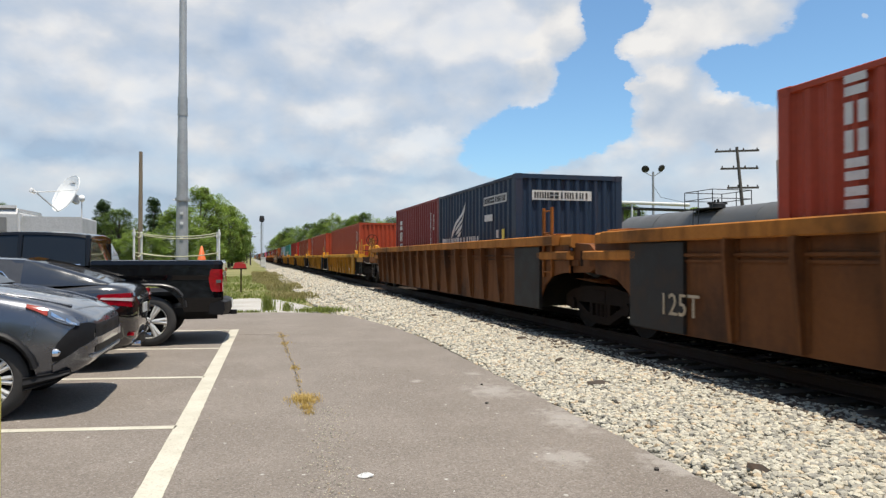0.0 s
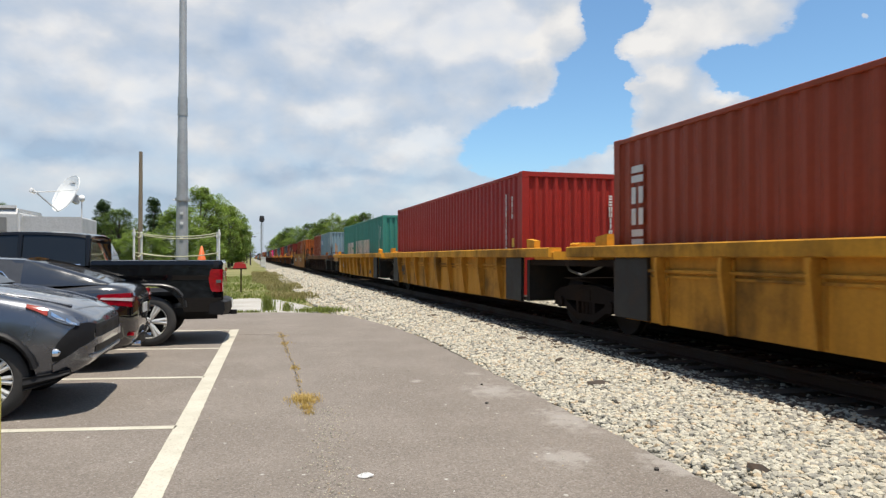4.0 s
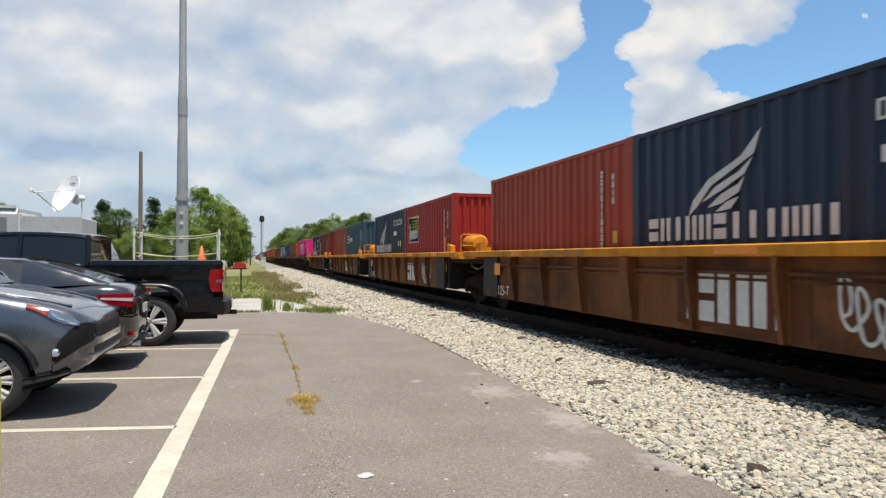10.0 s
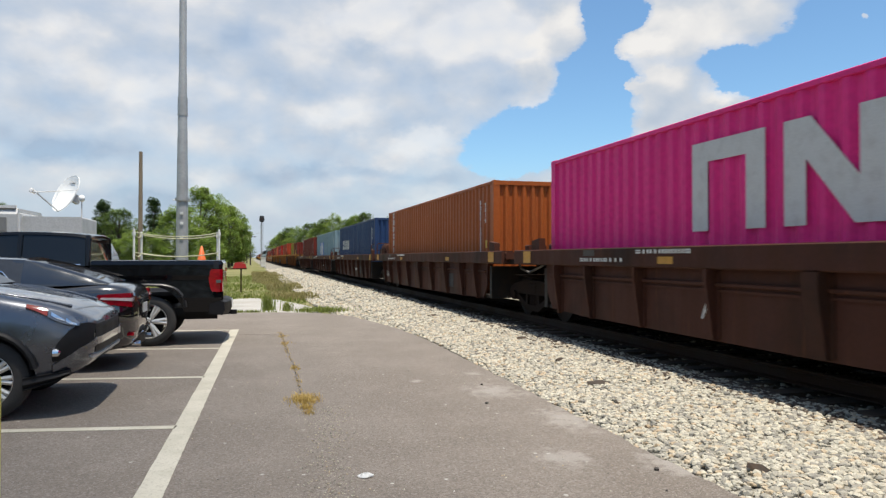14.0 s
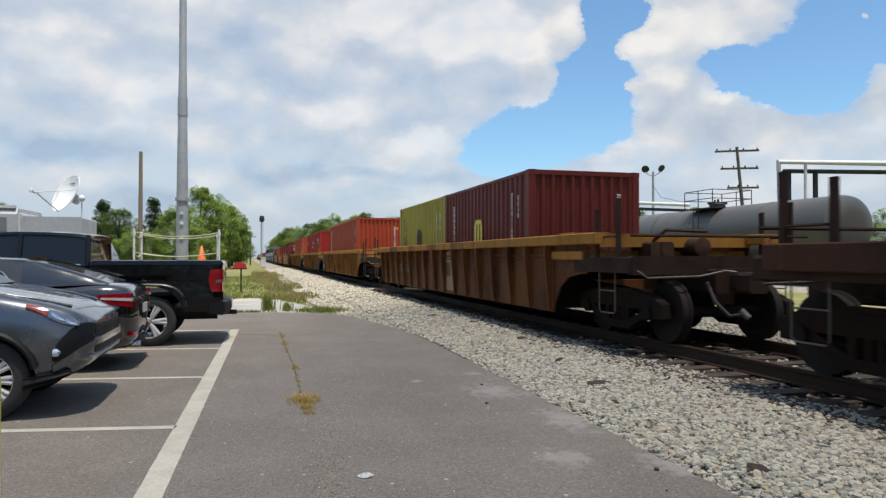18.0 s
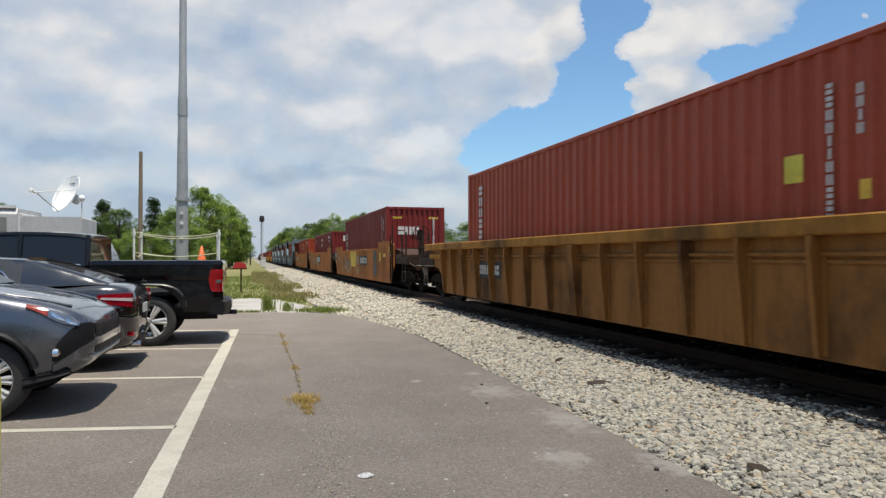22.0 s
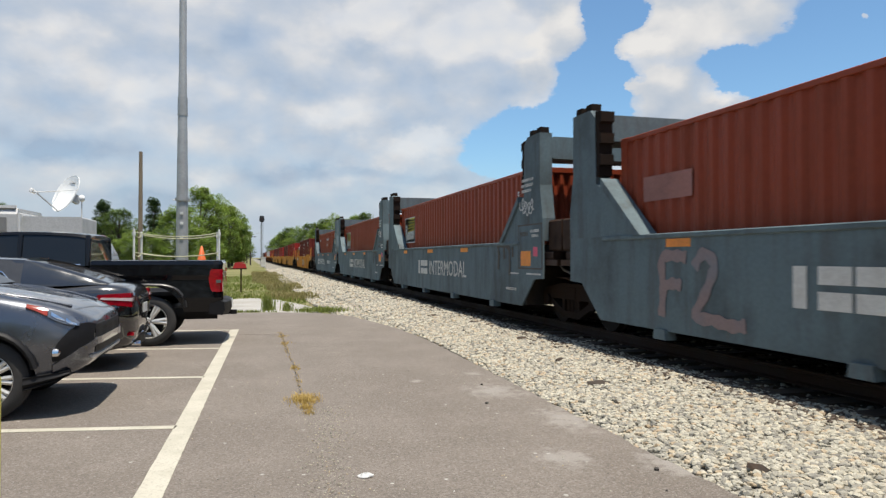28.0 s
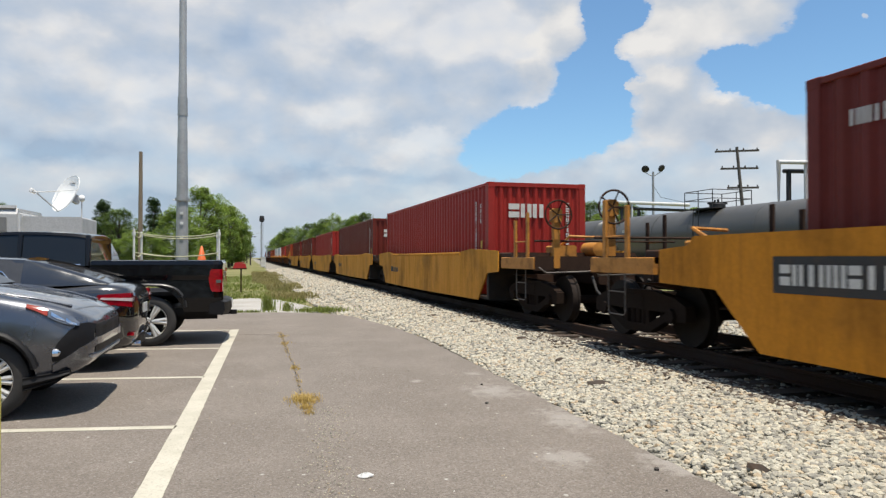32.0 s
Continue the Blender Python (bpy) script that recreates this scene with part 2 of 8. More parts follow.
# ---- building tools ----
class Geo:
    """Plain vertices and faces, gathered and turned into one mesh."""

    def __init__(self):
        self.v, self.f = [], []

    def add(self, vs, fs):
        n = len(self.v)
        self.v += [tuple(p) for p in vs]
        self.f += [tuple(i + n for i in f) for f in fs]
        return self

    def box(self, x0, x1, y0, y1, z0, z1, c=0.0):
        """A box, its upright and lengthwise edges chamfered by c."""
        if c <= 0:
            return self.add([(x0, y0, z0), (x1, y0, z0), (x1, y1, z0), (x0, y1, z0), (x0, y0, z1), (x1, y0, z1), (x1, y1, z1), (x0, y1, z1)],
                            [(3, 2, 1, 0), (4, 5, 6, 7), (0, 1, 5, 4), (1, 2, 6, 5), (2, 3, 7, 6), (3, 0, 4, 7)])
        poly = [(x0 + c, z0), (x1 - c, z0), (x1, z0 + c), (x1, z1 - c), (x1 - c, z1), (x0 + c, z1), (x0, z1 - c), (x0, z0 + c)]
        return self.loft([[(x, y0, z) for x, z in poly], [(x, y1, z) for x, z in poly]])

    def loft(self, rings, closed=True, caps=True):
        """Rings of equal length joined one to the next."""
        n, k = len(rings[0]), len(rings)
        fs = []
        for i in range(k - 1):
            for j in range(n if closed else n - 1):
                a, b = i * n + j, i * n + (j + 1) % n
                fs.append((a, b, b + n, a + n))
        if caps and closed:
            fs += [tuple(range(n))[::-1], tuple(range((k - 1) * n, k * n))]
        return self.add([p for r in rings for p in r], fs)

    def prism(self, poly, a, b, axis="x"):
        """A flat outline pushed from a to b along an axis; the outline's two numbers are the other two axes in order."""
        put = {"x": lambda p, q: (q, p[0], p[1]), "y": lambda p, q: (p[0], q, p[1]), "z": lambda p, q: (p[0], p[1], q)}[axis]
        return self.loft([[put(p, a) for p in poly], [put(p, b) for p in poly]])

    def tube(self, path, r, n=8, r2=None, caps=True):
        """A round bar along a path."""
        path = [Vector(p) for p in path]
        rings = []
        for i, p in enumerate(path):
            d = (path[min(i + 1, len(path) - 1)] - path[max(i - 1, 0)]).normalized()
            u = d.orthogonal().normalized() if abs(d.z) > 0.95 else d.cross(Vector((0, 0, 1))).normalized()
            w = d.cross(u)
            q = r if r2 is None else r + (r2 - r) * i / (len(path) - 1)
            rings.append([p + (u * math.cos(2 * math.pi * k / n) + w * math.sin(2 * math.pi * k / n)) * q for k in range(n)])
        return self.loft(rings, caps=caps)

    def lathe(self, profile, centre=(0, 0, 0), axis="x", n=20):
        """A profile of (along, radius) turned round an axis."""
        rings = []
        for a, r in profile:
            ring = []
            for k in range(n):
                c, s = r * math.cos(2 * math.pi * k / n), r * math.sin(2 * math.pi * k / n)
                p = {"x": (a, c, s), "y": (s, a, c), "z": (c, s, a)}[axis]
                ring.append((p[0] + centre[0], p[1] + centre[1], p[2] + centre[2]))
            rings.append(ring)
        return self.loft(rings)

    def ring_lathe(self, profile, centre=(0, 0, 0), axis="y", n=36):
        """A profile turned round an axis, closed on itself like a tyre."""
        k = len(self.f)
        self.lathe(list(profile) + [profile[0]], centre, axis, n)
        self.f = self.f[:-2]
        return self

    def mesh(self, name, soft=None):
        me = bpy.data.meshes.new(name)
        me.from_pydata(self.v, [], self.f)
        bm = bmesh.new()
        bm.from_mesh(me)
        bmesh.ops.recalc_face_normals(bm, faces=bm.faces)
        bm.to_mesh(me)
        bm.free()
        me.materials.append(None)
        if soft is not None:
            me.shade_smooth()
            me.set_sharp_from_angle(angle=radians(soft))
        me.update()
        return me


MESHES = {}


def shared(key, build, soft=None):
    """The mesh of that key; built once."""
    if key not in MESHES:
        MESHES[key] = build().mesh(key if isinstance(key, str) else str(key[0]), soft)
    return MESHES[key]


def part(name, shape, material, parent=None, label="", m=None, soft=None):
    me = shape if isinstance(shape, bpy.types.Mesh) else shape.mesh(name, soft)
    ob = new(name, me)
    ob.material_slots[0].link = "OBJECT"
    ob.material_slots[0].material = material
    if parent is not None:
        ob.parent = parent
    if m is not None:
        ob.matrix_basis = m
    if label:
        ob["label"] = label
    return ob


def thing(name, label, category, at=None, group="", kind=""):
    ob = new(name)
    ob.empty_display_size = 0.3
    ob.matrix_basis = at or Matrix()
    return tagged(ob, label, category, group, kind)


def lettering(text, height, thick=0.004):
    """The words as a thin mesh in the xz plane, from x = 0 rightwards, baseline at z = 0; it faces -y."""
    key = ("lettering", text, round(height, 3))
    if key not in MESHES:
        cu = bpy.data.curves.new("lettering", "FONT")
        cu.body, cu.size, cu.extrude = text, height / 0.7, thick / 2
        cu.resolution_u = 2
        ob = bpy.data.objects.new("lettering", cu)
        scene.collection.objects.link(ob)
        me = bpy.data.meshes.new_from_object(ob.evaluated_get(bpy.context.evaluated_depsgraph_get()))
        bpy.data.objects.remove(ob)
        me.transform(Matrix.Rotation(radians(90), 4, "X"))
        me.materials.clear()
        me.materials.append(None)
        MESHES[key] = me
    return MESHES[key]


# ---- ground and track ----
rng = random.Random(7)


def grid_sheet(xs, ys, height):
    g = Geo()
    n = len(ys)
    g.add([(x, y, height(x, y)) for x in xs for y in ys],
          [(i * n + j, (i + 1) * n + j, (i + 1) * n + j + 1, i * n + j + 1) for i in range(len(xs) - 1) for j in range(n - 1)])
    return g


def steps(a, b, d):
    k = max(int(round((b - a) / d)), 1)
    return [a + (b - a) * i / k for i in range(k + 1)]


def lerp_table(v, table):
    for (a, b), (c, d) in zip(table, table[1:]):
        if v <= c:
            return b + (d - b) * (v - a) / (c - a) if v > a else b
    return table[-1][1]


def bed_height(x, y):
    """Height of the stone bed: rises from the asphalt to the ties, and falls again beyond the track."""
    base = lerp_table(x, [(2.2, -0.08), (2.95, -0.035), (3.12, 0.012), (4.0, 0.085), (4.8, 0.115), (5.1, 0.085), (5.35, 0.055), (7.6, 0.055), (8.0, 0.09), (8.6, 0.10), (11.0, -0.02), (12, -0.06)])
    return base + 0.02 * noise.noise(Vector((x * 1.3, y * 1.3, 0)))


earth_mat = ground_material("earth_and_grass", ((0.1232, 0.1386, 0.0385), (0.2464, 0.2079, 0.1078), (0.077, 0.1001, 0.0231)), (0.35, 9.0), 0.5)
asphalt_mat = ground_material("old_asphalt", ((0.184, 0.158, 0.132), (0.216, 0.187, 0.158), (0.114, 0.096, 0.080)), (0.9, 55.0), 0.6, 0.85,
                              speck=(11.0, 0.955, (0.462, 0.4466, 0.4004)), grains=85.0,
                              dust=((2.24, 4.75, 0.30, 0.10), (2.62, 7.35, 0.38, 0.5), (1.92, 8.16, 0.10, 0.25), (2.76, 8.5, 0.14, 0.2), (2.80, 5.9, 0.30, 1.2), (2.88, 4.4, 0.22, 0.9), (-2.6, 5.3, 0.8, 0.2)))
stone_bed_mat = ground_material("stone_bed", ((0.2156, 0.2041, 0.1733), (0.2926, 0.2733, 0.231), (0.0693, 0.0655, 0.0539)), (1.5, 26.0), 1.0, 0.95)
# bed under the train: its shade is put into this dark colour
shaded_bed_mat = ground_material("oily_bed", ((0.040, 0.031, 0.025), (0.066, 0.051, 0.040), (0.016, 0.013, 0.011)), (1.5, 26.0), 1.0, 0.95)
pale_mat = ground_material("pale_gravel", ((0.3234, 0.308, 0.2772), (0.4004, 0.385, 0.3542), (0.231, 0.2233, 0.1848)), (0.8, 25.0), 0.5)
line_mat = ground_material("white_road_paint", ((0.43, 0.405, 0.325), (0.50, 0.47, 0.385), (0.26, 0.237, 0.195)), (2.5, 45.0), 0.3, 0.7)

far_xs = [-2600, -900, -300, -120, -60, -30, -12, 0, 12, 30, 60, 120, 300, 900, 2600]
tagged(part("ground", grid_sheet(far_xs, [-1500, -400, -120, -30, 0, 20, 40, 80, 150, 300, 900, 3800], lambda x, y: -0.10), earth_mat),
       "grassy sandy earth that reaches the tree line", "ground", kind="structure")

# the asphalt: straight beside the stones, its far corner rounded off
edge_pts = [(2.95, -12), (2.93, 3.8), (2.95, 6.0), (3.0, 7.8), (3.04, 9.8), (3.09, 12.2), (3.0, 14.0), (2.83, 15.5), (2.44, 17.7), (1.85, 18.8), (0.9, 19.3), (-0.6, 19.6),
            (-6, 19.7), (-16, 19.7), (-34, 19.7), (-34, -12)]
fine_edge = []
for (x0, y0), (x1, y1) in zip(edge_pts, edge_pts[1:]):
    k = 14 if x0 > 0 and y0 > -5 else 1
    for i in range(k):
        f = i / k
        w = 0.035 if k > 1 else 0
        x, y = x0 + (x1 - x0) * f, y0 + (y1 - y0) * f
        fine_edge.append((x + w * noise.noise(Vector((x * 5, y * 5, 3))), y))
fine_edge.append(edge_pts[-1])
tagged(part("asphalt", Geo().prism(fine_edge, -0.12, 0.0, "z"), asphalt_mat), "worn grey asphalt of the car park, cracked, with pale stains", "pavement", kind="structure")

# the stone bed of the track; its middle strip is coloured dark for the train's shade
BED_YS = [-640, -400, -200, -100, -60] + steps(-40, 30, 0.5) + steps(32, 80, 2) + [100, 140, 200, 300, 420, 640]
for xs, shaded in (([2.2, 2.6, 2.95, 3.3, 3.6, 4.0, 4.4, 4.66], False), ([4.66, 4.9, 5.3, 6.5, 7.7], True), ([7.7, 8.1, 8.6, 9.5, 11.0, 12.0], False)):
    tagged(part("ballast_bed", grid_sheet(xs, BED_YS, bed_height), shaded_bed_mat if shaded else stone_bed_mat),
           "dark oil-stained bed between the rails" if shaded else "bed of pale grey crushed stone beside the railway track", "ballast", kind="structure")

# painted lines: the long one along the ends of the bays, and one between each two bays
def stripe(x0, y0, x1, y1, w):
    d = Vector((x1 - x0, y1 - y0, 0)).normalized()
    n = Vector((-d.y, d.x, 0)) * w / 2
    a, b = Vector((x0, y0, 0)), Vector((x1, y1, 0))
    k = max(int((b - a).length / 0.12), 2)
    left, right = [], []
    for i in range(k + 1):
        p = a + (b - a) * i / k
        wob = 0.005
        left.append(p + n * (1 + wob / w * 2 * noise.noise(p * 9 + Vector((0, 0, 1)))))
        right.append(p - n * (1 + wob / w * 2 * noise.noise(p * 9 + Vector((0, 0, 7)))))
    return Geo().prism([(p.x, p.y) for p in left] + [(p.x, p.y) for p in right[::-1]], 0.001, 0.0045, "z")


LONG = [(-0.66, 2.6), (-0.285, 14.95)]
def long_x(y):
    return LONG[0][0] + (LONG[1][0] - LONG[0][0]) * (y - LONG[0][1]) / (LONG[1][1] - LONG[0][1])


tagged(part("parking_line", stripe(*LONG[0], *LONG[1], 0.17), line_mat), "long worn white painted line along the parking bays", "road marking", "bay lines", "structure")
for y in (3.80, 6.50, 9.12, 11.93, 14.85):
    tagged(part("parking_line", stripe(long_x(y) - 0.07, y, long_x(y) - 5.3, y + 0.92, 0.11), line_mat), "thin worn white line between two parking bays", "road marking", "bay lines", "structure")

# rails, ties
rail_mat = surface("rail_steel", (0.045, 0.027, 0.019), 0.7, 0.3, dirt=(0.075, 0.036, 0.02), dirt_amount=0.5, spec=0.3)
tie_mat = surface("tie_wood", (0.050, 0.038, 0.029), 0.9, dirt=(0.15, 0.085, 0.045), dirt_amount=0.55, streak=False, blotch=4)
track = thing("railway_track", "straight railway track, rusty rails on dark wooden ties", "track", pose(RAIL_X, 0, RAIL_Z), kind="structure")
RAIL_PROFILE = [(-0.068, -0.171), (0.068, -0.171), (0.068, -0.158), (0.009, -0.135), (0.009, -0.045), (0.036, -0.035), (0.036, -0.004), (0.03, 0.0), (-0.03, 0.0), (-0.036, -0.004),
                (-0.036, -0.035), (-0.009, -0.045), (-0.009, -0.135), (-0.068, -0.158)]
for sx in (-0.75, 0.75):
    part("rail", Geo().prism([(sx + a, b) for a, b in RAIL_PROFILE], -640, 640, "y"), rail_mat, track)
tie_mesh = shared("tie", lambda: Geo().box(-1.3, 1.3, -0.115, 0.115, -0.36, -0.172, 0.012))
for i in range(150):
    y = -12 + i * 0.53
    part("tie", tie_mesh, tie_mat, track, m=pose(rng.uniform(-0.06, 0.06), y, rng.uniform(-0.012, 0.006), 0, 0, rng.uniform(-1.5, 1.5)))


# loose stones: the nearest few hundred singly, the rest as one heap
def stone_shape(seed):
    r = random.Random(seed)
    bm = bmesh.new()
    bmesh.ops.create_icosphere(bm, subdivisions=1, radius=1.0)
    for v in bm.verts:
        v.co *= r.uniform(0.72, 1.12)
        v.co.z *= 0.72
    vs, fs = [v.co.copy() for v in bm.verts], [[v.index for v in f.verts] for f in bm.faces]
    bm.free()
    return vs, fs


stone_mat_m = bpy.data.materials.new("crushed_stone")
def stone_material():
    t = nodes_of(stone_mat_m)
    isl = nd(t, "ShaderNodeNewGeometry").outputs["Random Per Island"]
    own = nd(t, "ShaderNodeObjectInfo").outputs["Random"]
    pick = math_node(t, "FRACT", math_node(t, "ADD", isl, own))
    ramp = nd(t, "ShaderNodeValToRGB", {"Fac": pick})
    e = ramp.color_ramp.elements
    e[0].position, e[0].color = 0.0, (0.1694, 0.1617, 0.1424, 1)
    e[1].position, e[1].color = 1.0, (0.539, 0.4928, 0.3773, 1)
    for p, c in ((0.18, (0.2849, 0.2695, 0.2233, 1)), (0.45, (0.3927, 0.3657, 0.2888, 1)), (0.75, (0.4851, 0.4543, 0.3657, 1)), (0.93, (0.385, 0.2926, 0.1848, 1))):
        el = e.new(p)
        el.color = c
    at = nd(t, "ShaderNodeTexCoord").outputs["Object"]
    fine = nd(t, "ShaderNodeTexNoise", {"Vector": at, "Scale": 40.0, "Detail": 4.0}).outputs[0]
    col = mix(t, smooth(t, fine, 0.4, 0.75, 0.0, 0.5), ramp.outputs[0], (0.1848, 0.1694, 0.1386, 1))
    b = nd(t, "ShaderNodeBsdfPrincipled", {"Base Color": col, "Roughness": 0.9, "Specular IOR Level": 0.3})
    out = nd(t, "ShaderNodeOutputMaterial")
    t.links.new(b.outputs[0], out.inputs[0])


stone_material()
# dark stone colour that deepens the shade below the cars
shaded_stone_mat = surface("oily_stone", (0.085, 0.065, 0.05), 0.9, dirt=(0.03, 0.024, 0.02), dirt_amount=0.7, blotch=5, spec=0.2)
STONES = [stone_shape(s) for s in range(9)]


def scatter_stones():
    arr = [(np.array([tuple(p) for p in v]), np.array(f)) for v, f in STONES]
    r = np.random.RandomState(11)
    spots = []
    for y0, y1, x0, x1, n, size in ((2.6, 9, 2.85, 5.35, 17000, 0.027), (9, 14, 2.6, 5.35, 9500, 0.030), (14, 22, 2.3, 5.35, 8500, 0.036), (22, 45, 2.0, 5.35, 8500, 0.050), (2.6, 22, 5.35, 8.2, 9000, 0.034),
                                    (45, 90, 2.0, 5.4, 4500, 0.08), (5.0, 22, 8.2, 10.5, 3500, 0.045), (3.0, 19, 2.55, 2.95, 260, 0.018)):
        xs, ys = r.uniform(x0, x1, n), r.uniform(y0, y1, n)
        spots += [(x, y, size) for x, y in zip(xs, ys) if not (x < 3.12 and y < 20 and size > 0.02 and x < lerp_table(y, [(2, 2.93), (6, 2.96), (10, 3.05), (12.2, 3.09), (14, 3.0), (15.5, 2.83), (17.7, 2.44), (20, 1.6)]))]
    near, heaps = [], {False: ([], []), True: ([], [])}
    for i, (x, y, size) in enumerate(spots):
        s = size * r.uniform(0.6, 1.45)
        if len(near) < 300 and 3.6 < y < 6.5 and x < 4.0 and size > 0.02:
            near.append((x, y, s))
            continue
        v, f = arr[i % len(arr)]
        a, b = r.uniform(0, 6.28), r.uniform(-0.5, 0.5)
        ca, sa, cb, sb = math.cos(a), math.sin(a), math.cos(b), math.sin(b)
        m = np.array([[ca, -sa * cb, sa * sb], [sa, ca * cb, -ca * sb], [0, sb, cb]])
        # about half the stones under the train take the shade-dark colour
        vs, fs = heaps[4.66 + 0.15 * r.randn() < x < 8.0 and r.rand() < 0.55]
        vs.append((v * s) @ m.T + (x, y, bed_height(x, y) + s * 0.25))
        fs.append((f, len(v)))
    for shaded, (vs, fs) in heaps.items():
        base, faces = 0, []
        for f, k in fs:
            faces.append(f + base)
            base += k
        me = bpy.data.meshes.new("ballast_stones")
        me.from_pydata(np.concatenate(vs).tolist(), [], np.concatenate(faces).tolist())
        me.materials.append(None)
        tagged(part("oily_stones" if shaded else "ballast_stones", me, shaded_stone_mat if shaded else stone_mat_m),
               "dark oil-stained stones between the rails" if shaded else "loose crushed stones of pale grey and tan ballast", "ballast", kind="stuff")
    heap = thing("ballast_shoulder", "angular pale stones on the shoulder of the track bed", "ballast", kind="structure")
    meshes = []
    for k, (v, f) in enumerate(STONES):
        g = Geo()
        g.add([tuple(p) for p in v], f)
        meshes.append(g.mesh("stone"))
    for i, (x, y, s) in enumerate(near):
        o = part("stone", meshes[i % len(meshes)], stone_mat_m, heap)
        o.matrix_basis = Matrix.LocRotScale((x, y, bed_height(x, y) + s * 0.25), Euler((r.uniform(-.5, .5), r.uniform(-.5, .5), r.uniform(0, 6.28))), (s, s, s))


scatter_stones()


# ---- the train ----
MOVERS = []          # (thing, place along the train, x, z)


def at_train(ob, s, x=RAIL_X, z=RAIL_Z):
    MOVERS.append((ob, s, x, z))
    ob.matrix_basis = pose(x, s, z)
    return ob


black_iron = surface("black_iron", (0.021, 0.015, 0.012), 0.9, 0.0, dirt=(0.035, 0.02, 0.012), dirt_amount=0.6, spec=0.06)
black_panel = surface("black_panel_paint", (0.021, 0.018, 0.016), 0.7, dirt=(0.07, 0.045, 0.03), dirt_amount=0.5, blotch=3, spec=0.3)
wheel_iron = surface("wheel_iron", (0.022, 0.017, 0.014), 0.75, 0.1, dirt=(0.03, 0.018, 0.012), dirt_amount=0.5, spec=0.2)
brake_rust = surface("brake_rust", (0.040, 0.021, 0.013), 0.8, 0.1, dirt=(0.018, 0.013, 0.011), dirt_amount=0.7, spec=0.2, blotch=3)
deck_iron = surface("deck_iron", (0.048, 0.026, 0.017), 0.75, 0.1, dirt=(0.13, 0.055, 0.02), dirt_amount=0.5, spec=0.25, blotch=2.5)
white_mark = surface("white_stencil", (0.60, 0.585, 0.54), 0.7, dirt=(0.3, 0.25, 0.2), dirt_amount=0.25, grain=60, blotch=6)
black_mark = surface("black_stencil", (0.025, 0.025, 0.025), 0.7, dirt=(0.12, 0.08, 0.05), dirt_amount=0.35, blotch=4)
yellow_mark = surface("yellow_sticker", (0.70, 0.45, 0.03), 0.5, dirt_amount=0.3)
amber_mark = surface("amber_reflector", (0.50, 0.24, 0.02), 0.5, dirt_amount=0.4, blotch=4)
orange_mark = surface("orange_reflector", (0.80, 0.25, 0.02), 0.4, dirt_amount=0.3)
grimy_yellow = surface("grimy_yellow", (0.46, 0.19, 0.025), 0.65, dirt=(0.10, 0.045, 0.016), dirt_amount=0.6, blotch=3.5)
worn_steel = surface("worn_steel", (0.13, 0.115, 0.10), 0.55, 0.3, dirt=(0.10, 0.06, 0.04), dirt_amount=0.5, blotch=4)
orange_rust = surface("orange_rust", (0.26, 0.085, 0.016), 0.75, dirt=(0.06, 0.03, 0.015), dirt_amount=0.6, blotch=3, spec=0.15)
hose_grey = surface("hose_grey", (0.16, 0.15, 0.135), 0.6, dirt_amount=0.5)
hose_rubber = surface("hose_rubber", (0.02, 0.02, 0.02), 0.8)
PAINTS = {
    "rust_brown": ((0.155, 0.056, 0.017), 0.6), "tan_brown": ((0.295, 0.128, 0.034), 0.46), "rusty_orange": ((0.42, 0.155, 0.028), 0.50), "worn_yellow": ((0.50, 0.222, 0.026), 0.38), "yellow": ((0.62, 0.285, 0.028), 0.30), "chestnut": ((0.175, 0.064, 0.021), 0.5),
    "dark_maroon": ((0.068, 0.026, 0.0165), 0.35), "umber": ((0.024, 0.0115, 0.008), 0.45), "dark_chestnut": ((0.115, 0.038, 0.015), 0.4), "ochre": ((0.325, 0.138, 0.031), 0.40), "honey": ((0.40, 0.18, 0.034), 0.36), "orange_brown": ((0.44, 0.150, 0.036), 0.44),
    "blue_grey": ((0.125, 0.168, 0.182), 0.32), "school_yellow": ((0.60, 0.235, 0.020), 0.34), "pale_yellow": ((0.60, 0.265, 0.032), 0.32),
}


def paint(name):
    c, d = PAINTS[name]
    return surface("car_paint_" + name, c, 0.72, dirt=(0.066, 0.033, 0.016), dirt_amount=d, grain=22, blotch=0.9, vary=0.08, streak=True, spec=0.15, soot=0.45 if name in ("ochre", "blue_grey", "orange_brown", "school_yellow", "pale_yellow") else 0.8)


